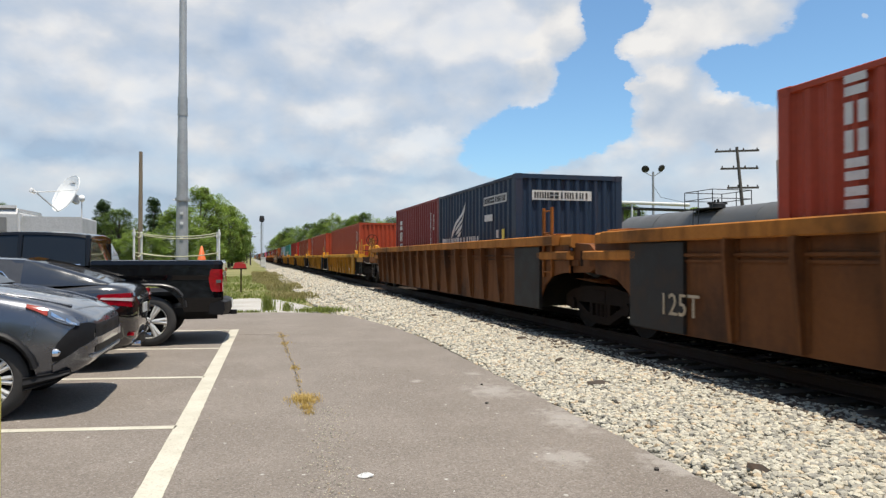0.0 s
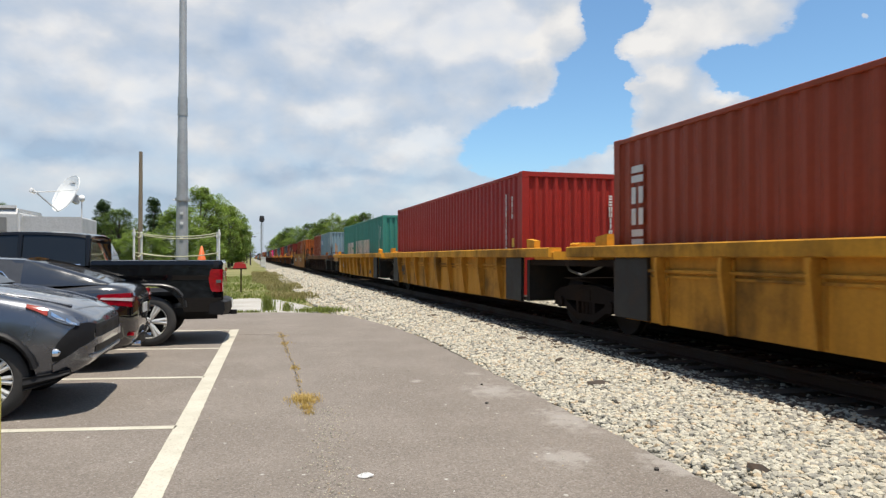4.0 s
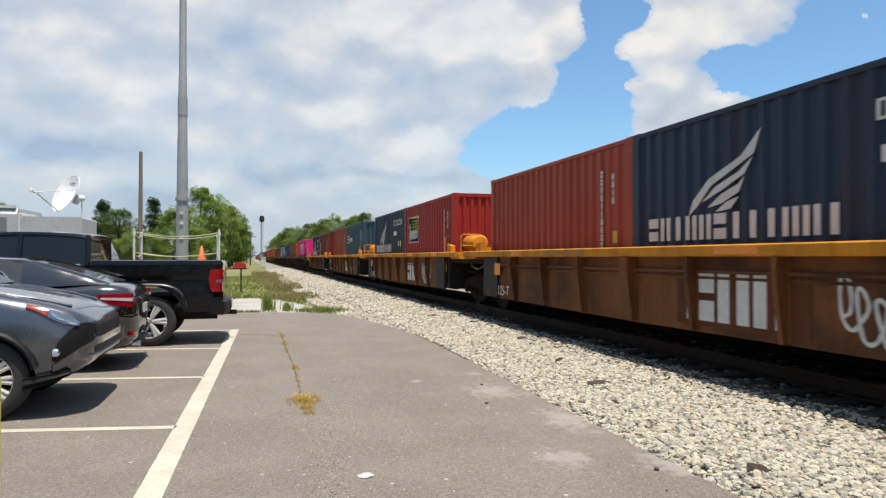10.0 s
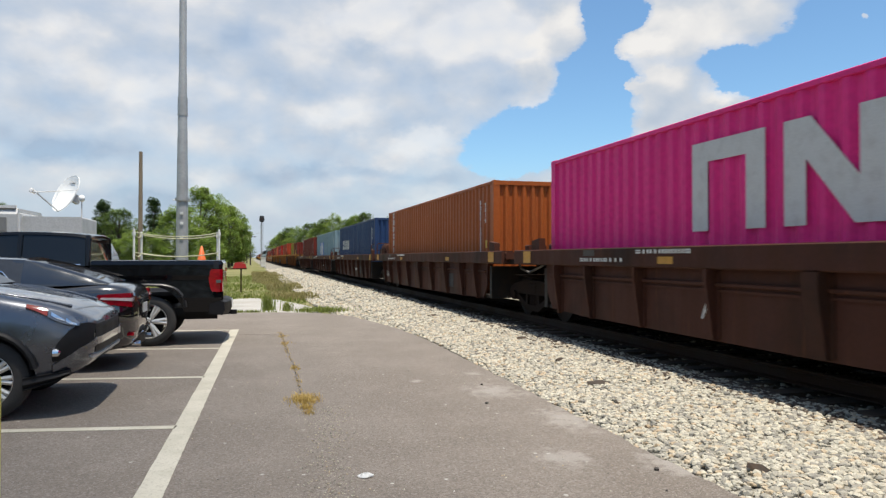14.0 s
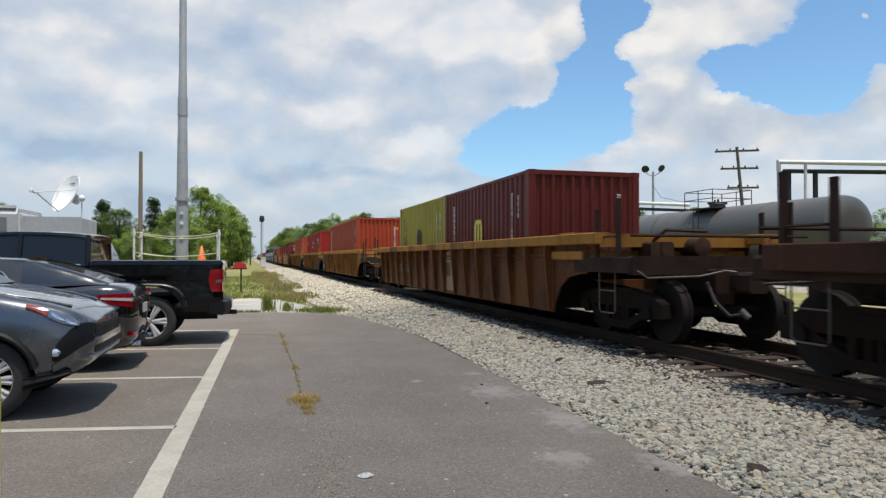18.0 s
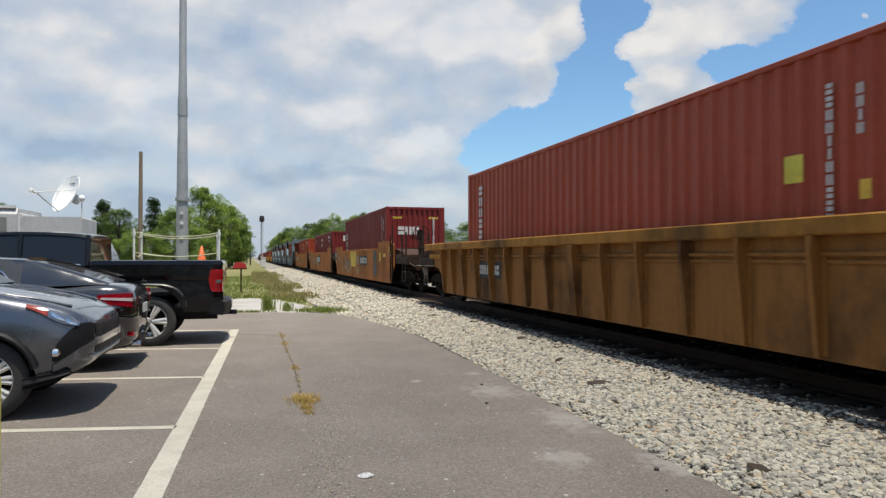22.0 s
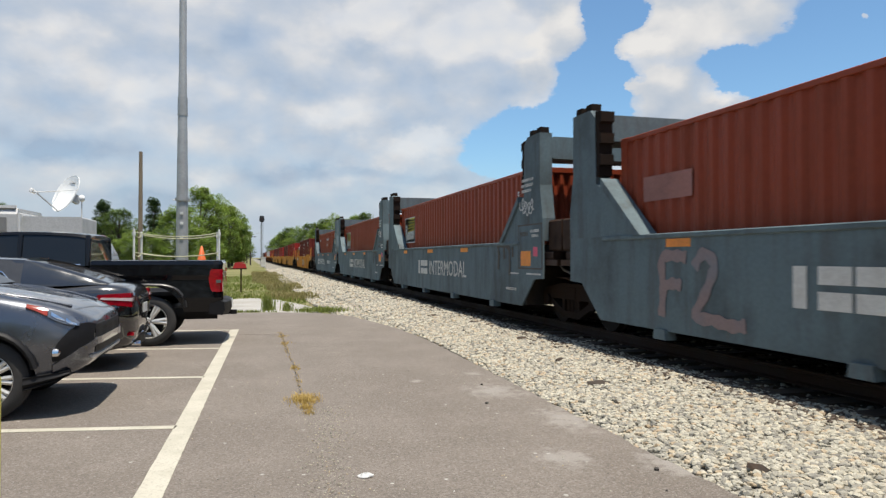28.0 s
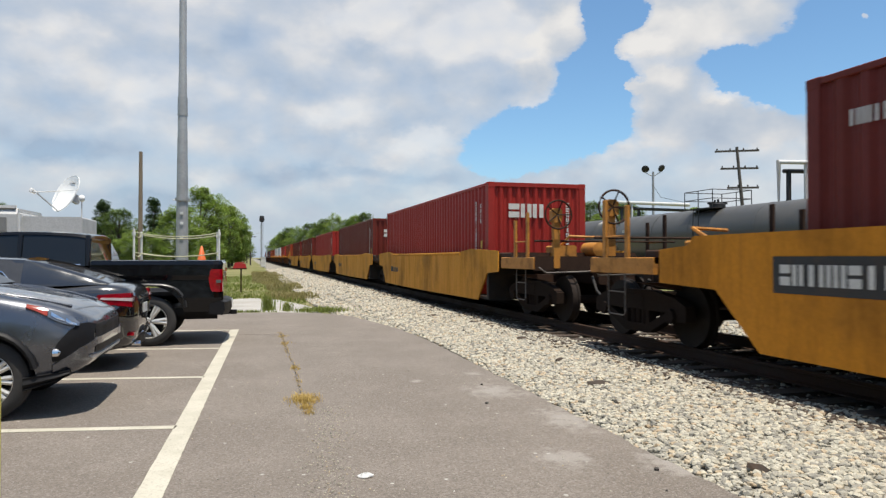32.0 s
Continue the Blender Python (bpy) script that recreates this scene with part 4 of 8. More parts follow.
def bulkheads(car, mat):
    for q in (-1, 1):
        for sx, tag in ((-1, "a"), (1, "b")):
            x0, x1 = sorted((sx * 1.48, sx * 1.24))
            def post():
                g = Geo().prism([(q * 5.1, 1.5), (q * 6.0, 2.2), (q * 6.22, 2.30), (q * 6.25, 3.30), (q * 6.4, 3.44), (q * 6.98, 3.44), (q * 6.98, 2.5), (q * 7.1, 1.9), (q * 7.1, 1.5)], x0, x1)
                return g
            p = part("bulkhead_post", shared(("bulk_post", q, tag), post), mat, car)
            zig = [(6.26, 2.40)]
            for z, d in ((2.42, 0.10), (2.58, 0.15), (2.74, 0.10), (2.90, 0.16), (3.06, 0.11), (3.22, 0.17)):
                zig += [(6.24 - d, z), (6.24 - d, z + 0.15)]
            zig += [(6.26, 3.40)]
            part("guide_block", shared(("bulk_guide", q, tag), lambda: Geo().prism([(q * y, z) for y, z in zig], x0 + 0.01, x1 - 0.01)), black_iron, p, "black toothed guide block")
            for y in (6.42, 6.76):
                a, b = sorted((q * y, q * (y + 0.18)))
                part("lug", shared(("bulk_lug", q, tag, y), lambda: Geo().box(x0 + 0.04, x1 - 0.04, a, b, 3.438, 3.55)), black_iron, p)
            def brace():
                return Geo().prism([(q * 4.95, 1.5), (q * 5.12, 1.5), (q * 6.02, 2.24), (q * 6.0, 2.36)], x0 - 0.04 if sx < 0 else x0, x1 + 0.04 if sx > 0 else x1)
            part("brace", shared(("bulk_brace", q, tag), brace), mat, p)
        def beam():
            a, b = sorted((q * 6.35, q * 6.95))
            g = Geo().box(-1.235, 1.235, a, b, 2.98, 3.38, 0.04)
            return g
        part("bulkhead_beam", shared(("bulk_beam", q), beam), mat, car)
        a, b = sorted((q * 7.108, q * 7.62))
        part("end_box", shared(("bulk_box", q), lambda: Geo().box(-1.36, 1.36, a, b, 1.31, 1.86, 0.03)), brake_rust, car, "brown stained end box")
    for y in (-4.5, -1.5, 1.5, 4.5):
        part("foot_bracket", shared("foot_bracket", lambda: Geo().prism([(-0.14, 0.17), (0.14, 0.17), (0.12, 0.30), (-0.12, 0.30)], -1.52, -1.36)), mat, car, m=pose(0, y, 0))


# ---- markings ----
def blocks(n, w, h, gap=0.18, seed=1, upright=False, slant=0.0):
    """A row (or column) of n plain blocks that stands for writing; flat, in the xz plane, from x = 0 rightwards, z = 0 upwards."""
    r = random.Random(seed)
    g = Geo()
    step = (h if upright else w) / n
    for i in range(n):
        a, b = i * step, (i + 1 - gap) * step
        x0, x1, z0, z1 = (0, w, h - b, h - a) if upright else (a, b, 0, h)
        kind = r.randrange(4)
        fx, fz = (x1 - x0) * 0.38, (z1 - z0) * 0.42
        q = lambda x, z: (x + slant * (z - z0), z)
        if min(x1 - x0, z1 - z0) < 0.05 or kind == 0:
            pieces = [(x0 + (x1 - x0) * 0.3, x0 + (x1 - x0) * 0.75, z0, z1)]
        elif kind == 1:
            pieces = [(x0, x1, z1 - fz, z1), (x0, x1, z0, z0 + fz)]
        else:
            pieces = [(x0, x0 + fx, z0, z1), (x1 - fx, x1, z0, z1)]
        for a0, a1, c0, c1 in pieces:
            g.prism([q(a0, c0), q(a1, c0), q(a1, c1), q(a0, c1)], -0.002, 0.002, "y")
    return g


def mark(parent, face, f, end=False):
    """Puts a marking on a thing's camera side (the plane x = face) or, with end, on its near end (the plane y = face).
    f: kind, place along (from the middle, picture-rightwards), height, then what the kind needs."""
    what, u, z = f[0], f[1], f[2]
    name, mat = "marking", white_mark
    if what == "text":
        me, mat = lettering(f[3], f[4]), f[5]
        name = "lettering"
    elif what == "bars":
        n, w, h, mat = f[3:7]
        opts = f[7] if len(f) > 7 else {}
        key = ("bars", n, w, h, tuple(sorted(opts.items())))
        me = shared(key, lambda: blocks(n, w, h, **opts))
    elif what == "plate":
        w, h, mat = f[3:6]
        me = shared(("plate", w, h), lambda: Geo().box(0, w, -0.001, 0.001, 0, h))
        name = "plate"
    elif what == "shape":
        key, poly, mat = f[3:6]
        me = shared(key, lambda: poly_shape(poly))
        name = "emblem"
    elif what == "spray":
        key, lines, w, mat = f[3:7]
        me = shared(("spray", key, w), lambda: stroke_shape(lines, w))
        name = "graffiti"
    rise = f[-1] if isinstance(f[-1], float) and what in ("plate", "shape", "text", "spray") and len(f) > (7 if what == "spray" else 6) else 0.0
    lift = 0.004 + (0.005 if what != "plate" else 0.0) + rise
    if end:
        m = Matrix.Translation((u, face - lift, z))
    else:
        m = Matrix.Translation((face - lift, -u, z)) @ Matrix.Rotation(radians(-90), 4, "Z")
    part(name, me, mat, parent, m=m)


def stroke_shape(lines, w):
    """Sprayed lines: soft curves through the points, as flat ribbons of width w."""
    g = Geo()
    for pts in lines:
        fine = []
        n = len(pts)
        for i in range(n - 1):
            p0, p1, p2, p3 = (Vector(pts[max(min(i + d, n - 1), 0)]) for d in (-1, 0, 1, 2))
            for j in range(5):
                t = j / 5
                fine.append(0.5 * (2 * p1 + (p2 - p0) * t + (2 * p0 - 5 * p1 + 4 * p2 - p3) * t * t + (3 * p1 - p0 - 3 * p2 + p3) * t ** 3))
        fine.append(Vector(pts[-1]))
        rings = []
        for i, p in enumerate(fine):
            d = (fine[min(i + 1, len(fine) - 1)] - fine[max(i - 1, 0)]).normalized() if len(fine) > 1 else Vector((1, 0))
            k = Vector((-d.y, d.x)) * w * (0.42 + 0.08 * math.sin(i * 1.7))
            a, b = p + k, p - k
            rings.append([(a.x, -0.0015, a.y), (b.x, -0.0015, b.y), (b.x, 0.0015, b.y), (a.x, 0.0015, a.y)])
        g.loft(rings)
    return g


def scribble(w, h, n, seed):
    """A looping hand-sprayed line w long and h high."""
    r = random.Random(seed)
    k = n * 0.55
    out, m = [], n * 3
    for i in range(m + 1):
        f = i / m
        tall = 0.62 + 0.38 * math.sin(5.1 * f * k + seed)
        out.append((w * f + 0.55 * w / k * math.cos(2 * math.pi * k * f + seed) + r.uniform(-0.01, 0.01), h * (0.5 + 0.5 * tall * math.sin(2 * math.pi * k * f + seed)) + r.uniform(-0.02, 0.02) * h))
    return [out]


def poly_shape(polys):
    g = Geo()
    for p in polys:
        g.prism(p, -0.002, 0.002, "y")
    return g


# ---- containers ----
BOX_PAINT = {
    "rust": ((0.27, 0.048, 0.019), 0.28), "brick": ((0.335, 0.052, 0.022), 0.2), "maroon": ((0.140, 0.022, 0.015), 0.2), "wine": ((0.185, 0.024, 0.022), 0.18), "crimson": ((0.31, 0.025, 0.019), 0.18), "orange": ((0.34, 0.085, 0.018), 0.25),
    "navy": ((0.022, 0.036, 0.062), 0.25), "blue": ((0.022, 0.050, 0.125), 0.25), "petrol": ((0.030, 0.075, 0.105), 0.25), "teal": ((0.045, 0.215, 0.175), 0.22),
    "grey_blue": ((0.20, 0.29, 0.325), 0.3), "pink": ((0.78, 0.030, 0.210), 0.12), "olive": ((0.36, 0.31, 0.045), 0.22), "coral": ((0.38, 0.075, 0.035), 0.2), "white": ((0.60, 0.62, 0.62), 0.25),
}
BOX_WORDS = {"rust": "rust-red", "brick": "brick-red", "maroon": "dark maroon", "wine": "wine-red", "crimson": "deep red", "orange": "orange-brown", "navy": "dark navy", "blue": "blue", "petrol": "steel-blue",
             "teal": "teal green", "grey_blue": "pale grey-blue", "pink": "bright pink", "olive": "olive yellow", "coral": "orange-red", "white": "pale grey"}


def corrugated(length, h0, h1, pitch=0.278, depth=0.036):
    """A folded sheet along y from -length/2, its outer folds at x = 0, its back at x = 0.06."""
    n = max(int(round(length / pitch)), 2)
    p = length / n
    pts = []
    for i in range(n):
        y = -length / 2 + i * p
        pts += [(0.0, y + 0.02 * p), (0.0, y + 0.30 * p), (depth, y + 0.52 * p), (depth, y + 0.78 * p)]
    pts += [(0.0, length / 2)]
    g = Geo()
    lo = [(x, y, h0) for x, y in pts]
    hi = [(x, y, h1) for x, y in pts]
    k = len(pts)
    g.add(lo + hi, [(i, i + 1, k + i + 1, k + i) for i in range(k - 1)])
    g.box(depth + 0.004, depth + 0.02, -length / 2, length / 2, h0, h1)
    return g




def container(s, feet, colour, marks=(), tall=False):
    """A steel shipping container whose near end is at s along the train."""
    L = 12.192 if feet == 40 else 6.058
    H = 2.896 if tall else 2.591
    c, d = BOX_PAINT[colour]
    mat = surface("box_" + colour, c, 0.5, dirt=(0.085, 0.038, 0.022), dirt_amount=d, grain=14, blotch=0.8, vary=0.07, streak=True, spec=0.22)
    word = BOX_WORDS[colour]
    ob = thing("shipping_container", "%s corrugated steel %s shipping container" % (word, "forty-foot" if feet == 40 else "twenty-foot"), "container", group="containers on the train")
    at_train(ob, s + L / 2, z=RAIL_Z + 0.345)
    hy = L / 2
    for sx in (0, 180):
        part("side_panel", shared(("side_panel", feet, tall), lambda: corrugated(L - 0.32, 0.14, H - 0.07)), mat, ob, m=pose(-1.205 if sx == 0 else 1.205, 0, 0, 0, 0, sx))
    for rz, y in ((90, -hy + 0.02), (-90, hy - 0.02)):
        part("end_panel", shared(("end_panel", tall), lambda: corrugated(2.14, 0.14, H - 0.10, 0.214, 0.045)), mat, ob, m=pose(0, y, 0, 0, 0, rz))
    part("roof_panel", shared(("roof_panel", feet, tall), lambda: Geo().box(-1.17, 1.17, -hy + 0.05, hy - 0.05, H - 0.045, H - 0.02)), mat, ob)
    part("floor_frame", shared(("floor_frame", feet), lambda: Geo().box(-1.15, 1.15, -hy + 0.1, hy - 0.1, 0.03, 0.13)), mat, ob)
    for sx, tag in ((-1, "a"), (1, "b")):
        x0, x1 = sorted((sx * 1.219, sx * 1.155))
        part("top_rail", shared(("top_rail", feet, tall, tag), lambda: Geo().box(x0, x1, -hy + 0.16, hy - 0.16, H - 0.075, H - 0.01, 0.008)), mat, ob)
        part("bottom_rail", shared(("bottom_rail", feet, tag), lambda: Geo().box(x0, x1, -hy + 0.16, hy - 0.16, 0.01, 0.15, 0.008)), mat, ob)
        for q in (-1, 1):
            y0, y1 = sorted((q * (hy - 0.004), q * (hy - 0.165)))
            part("corner_post", shared(("corner_post", feet, tall, tag, q), lambda: Geo().box(*sorted((sx * 1.216, sx * 1.065)), y0, y1, 0.11, H - 0.11)), mat, ob)
            for z in (0.0, H - 0.118):
                def casting():
                    a, b = sorted((q * (hy - 0.178), q * hy))
                    xa, xb = sorted((sx * 1.219, sx * 1.057))
                    return Geo().box(xa, xb, a, b, 0, 0.118, 0.01)
                part("corner_casting", shared(("casting", feet, tag, q), casting), mat, ob, m=pose(0, 0, z))
    for q in (-1, 1):
        y0, y1 = sorted((q * (hy - 0.01), q * (hy - 0.10)))
        part("end_header", shared(("end_header", feet, tall, q), lambda: Geo().box(-1.06, 1.06, y0, y1, H - 0.10, H - 0.005)), mat, ob)
        part("end_sill", shared(("end_sill_bar", feet, q), lambda: Geo().box(-1.06, 1.06, y0, y1, 0.01, 0.14)), mat, ob)
    # plain bars for the number plates, and the warning stickers
    for f in marks:
        if f[0] == "bare":
            continue
        if f[0] == "end":
            mark(ob, -hy + 0.02, f[1:], end=True)
        else:
            mark(ob, -1.205, f)
    if not any(f == ("bare",) for f in marks):
        mark(ob, -1.205, ("bars", hy - 0.95, H - 1.75, 11, 0.075, 1.35, white_mark, {"upright": True, "seed": 3}))
        mark(ob, -1.205, ("bars", hy - 0.60, H - 0.95, 4, 0.07, 0.48, white_mark, {"upright": True, "seed": 5}))
        mark(ob, -hy + 0.02, ("bars", 0.72, H - 1.75, 11, 0.075, 1.3, white_mark, {"upright": True, "seed": 3}), end=True)
        mark(ob, -1.205, ("plate", hy - 0.58, H - 1.52, 0.12, 0.18, yellow_mark))
    return ob


# ---- the make-up of the train ----
WING = [[(0.0, 0.0), (0.10, 0.22), (0.42, 0.50), (1.02, 0.74), (1.36, 1.05), (1.24, 0.74), (0.92, 0.60), (0.46, 0.40), (0.2, 0.14)],
        [(0.28, 0.18), (0.55, 0.38), (0.98, 0.54), (1.22, 0.70), (1.08, 0.50), (0.72, 0.34)], [(0.40, 0.10), (0.66, 0.27), (0.98, 0.38), (1.08, 0.46), (0.98, 0.27), (0.66, 0.14)],
        [(0.55, 0.03), (0.76, 0.16), (0.98, 0.21), (0.84, 0.06)]]
STAR = [[(0.13 * (1.0 if i % 2 == 0 else 0.5) * math.sin(math.pi * i / 6) + 0.13, 0.13 * (1.0 if i % 2 == 0 else 0.5) * math.cos(math.pi * i / 6) + 0.13) for i in range(12)]]
RAYS = [[(0.28, 0.36 + 0.11 * i), (1.26, 0.42 + 0.085 * i), (1.26, 0.46 + 0.085 * i), (0.28, 0.375 + 0.11 * i)] for i in range(5)]
LAMP_HOUSE = [[(0.07, 0.04), (0.25, 0.04), (0.22, 0.46), (0.10, 0.46)], [(0.08, 0.48), (0.24, 0.48), (0.16, 0.62)]]
FLAG = [[(0.0, 0.0), (0.55, 0.0), (0.70, 0.10), (0.14, 0.10)], [(0.0, 0.18), (0.55, 0.18), (0.70, 0.28), (0.14, 0.28)], [(0.0, 0.36), (0.55, 0.36), (0.70, 0.46), (0.14, 0.46)]]
CLOVER = [[(cx + 0.20 * math.cos(2 * math.pi * i / 16), cz + 0.27 * math.sin(2 * math.pi * i / 16)) for i in range(16)] for cx, cz in ((0.2, 0.82), (0.58, 0.80), (0.2, 0.28), (0.60, 0.27))]
CLOVER_RIM = [p + [p[0]] for p in CLOVER]
CONE = [[(0.0, 0.25), (0.16, 0.40), (0.46, 0.36), (1.12, 0.24), (0.66, -0.12), (0.60, 0.09), (0.3, 0.07), (0.06, 0.14)]]
TAG = [[(0.28, 1.12), (0.10, 0.80), (0.12, 0.62), (0.34, 0.60)], [(0.30, 0.64), (0.38, 0.32), (0.42, 0.04)], [(0.52, 1.12), (0.54, 0.74), (0.72, 0.50), (0.90, 0.72), (0.92, 1.10)], [(0.62, 0.52), (0.74, 0.10), (1.14, 0.06), (1.12, 0.50), (0.98, 0.98)]]
TAG_LINES = [[(0.30, 1.10), (0.32, 0.72)], [(0.46, 1.06), (0.48, 0.66), (0.52, 0.34)], [(0.60, 1.06), (0.62, 0.78)], [(0.80, 1.04), (0.82, 0.70), (0.78, 0.40)]]
FADED = [[(0.0, 0.0), (0.04, 0.36), (0.02, 0.72), (0.30, 0.76), (0.52, 0.74)], [(0.04, 0.38), (0.26, 0.42), (0.42, 0.40)], [(0.68, 0.62), (0.84, 0.78), (1.04, 0.66), (0.90, 0.36), (0.70, 0.06), (1.0, 0.04), (1.32, 0.0), (1.55, 0.02)]]
LETTER_R = [[(0.0, 0.0), (0.06, 0.40), (0.22, 0.40), (0.20, 0.24), (0.06, 0.20), (0.18, 0.08), (0.34, -0.10)]]
DRIPS = [[(0.05, 0.95), (0.10, 0.70), (0.08, 0.40)], [(0.0, 0.88), (0.35, 0.90), (0.75, 0.84)], [(0.40, 0.90), (0.44, 0.62)], [(0.70, 0.86), (0.74, 0.55), (0.72, 0.30)], [(0.88, 0.86), (0.90, 0.66)]]
blue_mark = surface("blue_panel", (0.03, 0.12, 0.42), 0.5, dirt_amount=0.2)
deep_blue_mark = surface("deep_blue_panel", (0.014, 0.024, 0.055), 0.5, dirt_amount=0.2)
lemon_mark = surface("lemon_mark", (0.72, 0.60, 0.06), 0.5, dirt_amount=0.2)
cyan_mark = surface("cyan_sticker", (0.04, 0.34, 0.55), 0.5, dirt_amount=0.2)
tan_patch = surface("tan_patch", (0.30, 0.19, 0.07), 0.6, dirt_amount=0.3)
red_spray = surface("red_spray", (0.21, 0.035, 0.032), 0.7, dirt_amount=0.2)
grey_spray = surface("grey_spray", (0.165, 0.120, 0.075), 0.7, dirt_amount=0.2)
dark_spray = surface("dark_spray", (0.07, 0.06, 0.05), 0.7, dirt_amount=0.2)
pale_spray = surface("pale_spray", (0.42, 0.33, 0.22), 0.7, dirt=(0.3, 0.16, 0.07), dirt_amount=0.6, blotch=3)
teal_spray = surface("teal_spray", (0.09, 0.10, 0.085), 0.7, dirt_amount=0.3)
faded_pink = surface("faded_pink_spray", (0.24, 0.17, 0.16), 0.7, dirt=(0.15, 0.2, 0.24), dirt_amount=0.5)


def column(u, z, n=6, w=0.24, h=1.55):
    return ("bars", u, z, n, w, h, white_mark, {"upright": True, "seed": 8, "gap": 0.22})


def wing_marks(h=3.03):
    return [("shape", -h + 1.3, 1.36, "wing", [[(x * 0.95, z * 0.85) for x, z in p] for p in WING], white_mark), ("bars", -h + 0.42, 1.07, 12, 3.3, 0.30, white_mark, {"seed": 4, "gap": 0.2}),
            ("plate", h - 2.05, 2.05, 1.5, 0.19, white_mark), ("plate", h - 2.0, 1.68, 0.55, 0.15, white_mark), ("bars", h - 2.0, 2.08, 10, 1.4, 0.13, black_mark, {"seed": 9}),
            ("plate", h - 0.85, 1.25, 0.16, 0.22, lemon_mark), ("plate", h - 1.2, 1.28, 0.14, 0.18, white_mark), ("bare",)]


def end_number(z=2.05, w=1.25):
    return [("end", "plate", -0.85, z, w + 0.1, 0.2, white_mark), ("end", "bars", -0.8, z + 0.035, 11, w, 0.13, black_mark, {"seed": 9})]


def lamp_marks(h, panel, off=0.12):
    h -= off
    return [("plate", -h, 1.38, 1.42, 0.80, panel), ("plate", -h - 0.03, 1.35, 1.48, 0.86, white_mark), ("shape", -h + 0.06, 1.39, "lamp_house", LAMP_HOUSE, white_mark), ("shape", -h + 0.14, 1.36, "rays", RAYS, lemon_mark),
            ("bars", -h + 0.34, 1.46, 6, 1.0, 0.28, white_mark, {"seed": 12, "slant": 0.12})]


def star_marks(h):
    out = [("bars", -h + 5.1, 0.98, 3, 1.1, 0.20, white_mark, {"seed": 2}), ("bars", -h + 0.5, 2.05, 7, 0.62, 0.15, white_mark, {"seed": 6}), ("bare",),
           ("bars", h - 2.3, 2.15, 10, 1.1, 0.15, white_mark, {"seed": 6}), ("bars", h - 1.9, 1.92, 4, 0.5, 0.13, white_mark, {"seed": 7}), ("plate", h - 1.35, 1.4, 0.18, 0.22, lemon_mark),
           ("end", "bars", -0.55, 1.95, 3, 0.98, 0.36, white_mark, {"seed": 14, "gap": 0.1}), ("end", "bars", 0.82, 0.9, 11, 0.07, 1.3, white_mark, {"upright": True, "seed": 3})]
    for i in range(7):
        out.append(("shape", -h + 5.1 + 0.36 * (i % 4), 1.98 - 0.36 * (i // 4), "star", STAR, white_mark))
    return out


word_end = [("end", "bars", -0.72, 1.78, 3, 0.9, 0.32, white_mark, {"seed": 21, "gap": 0.12})]
tri = lambda h: [column(-h + 0.85, 0.98)]
logo_m = [[(0.0, 0.0), (0.14, 0.0), (0.14, 0.5), (0.0, 0.44)], [(0.22, 0.0), (0.36, 0.0), (0.36, 0.5), (0.22, 0.5)], [(0.44, 0.0), (0.58, 0.0), (0.58, 0.44), (0.44, 0.5)],
          [(0.0, 0.46), (0.1, 0.60), (0.48, 0.60), (0.58, 0.46), (0.44, 0.50), (0.14, 0.50)], [(-0.12, -0.14), (0.70, -0.14), (0.70, -0.02), (-0.12, -0.02)]]


def black_board(u, z, n, w, h, seed=3):
    return [("plate", u, z, w + 0.2, h + 0.16, black_mark), ("bars", u + 0.1, z + 0.08, n, w, h, white_mark, {"seed": seed})]


SPRAY_LETTERS = {
    "J": [[(0.05, 0.70), (0.55, 0.78)], [(0.36, 0.74), (0.42, 0.36), (0.30, 0.08), (0.06, 0.24)]],
    "A": [[(0.0, 0.04), (0.16, 0.42), (0.32, 0.80)], [(0.32, 0.80), (0.46, 0.40), (0.62, -0.02)], [(0.02, 0.34), (0.34, 0.40), (0.62, 0.32)]],
    "B": [[(0.06, 0.84), (0.14, 0.46), (0.26, 0.02)], [(0.0, 0.82), (0.46, 0.78), (0.50, 0.58), (0.16, 0.46)], [(0.16, 0.46), (0.66, 0.40), (0.72, 0.16), (0.26, 0.03)]],
}


def thick_letter(u, c):
    return [("spray", u, 0.37, "letter_" + c, SPRAY_LETTERS[c], 0.15, grey_spray)]


def smooth_ends(free=False):
    """Black end panels with the load letters and reflectors of the smooth cars."""
    return [("plate", -9.56, 1.07, 1.02, 0.46, black_mark), ("text", -9.40, 1.20, "125T", 0.24, white_mark), ("plate", -9.0, 0.84, 0.40, 0.16, orange_mark),
            ("text", -8.28, 0.57, "53", 0.42, black_mark), ("plate", 7.22, 1.21, 0.34, 0.21, orange_mark, 0.003)] + (
        [("plate", 7.24, 1.44, 0.30, 0.16, amber_mark), ("bars", 7.24, 1.22, 2, 0.26, 0.17, black_mark, {"seed": 6}), ("plate", 6.2, 1.22, 0.5, 0.12, yellow_mark), ("plate", 5.4, 1.05, 0.28, 0.34, yellow_mark)] if free else [("plate", 7.18, 0.28, 0.44, 1.34, black_mark)])


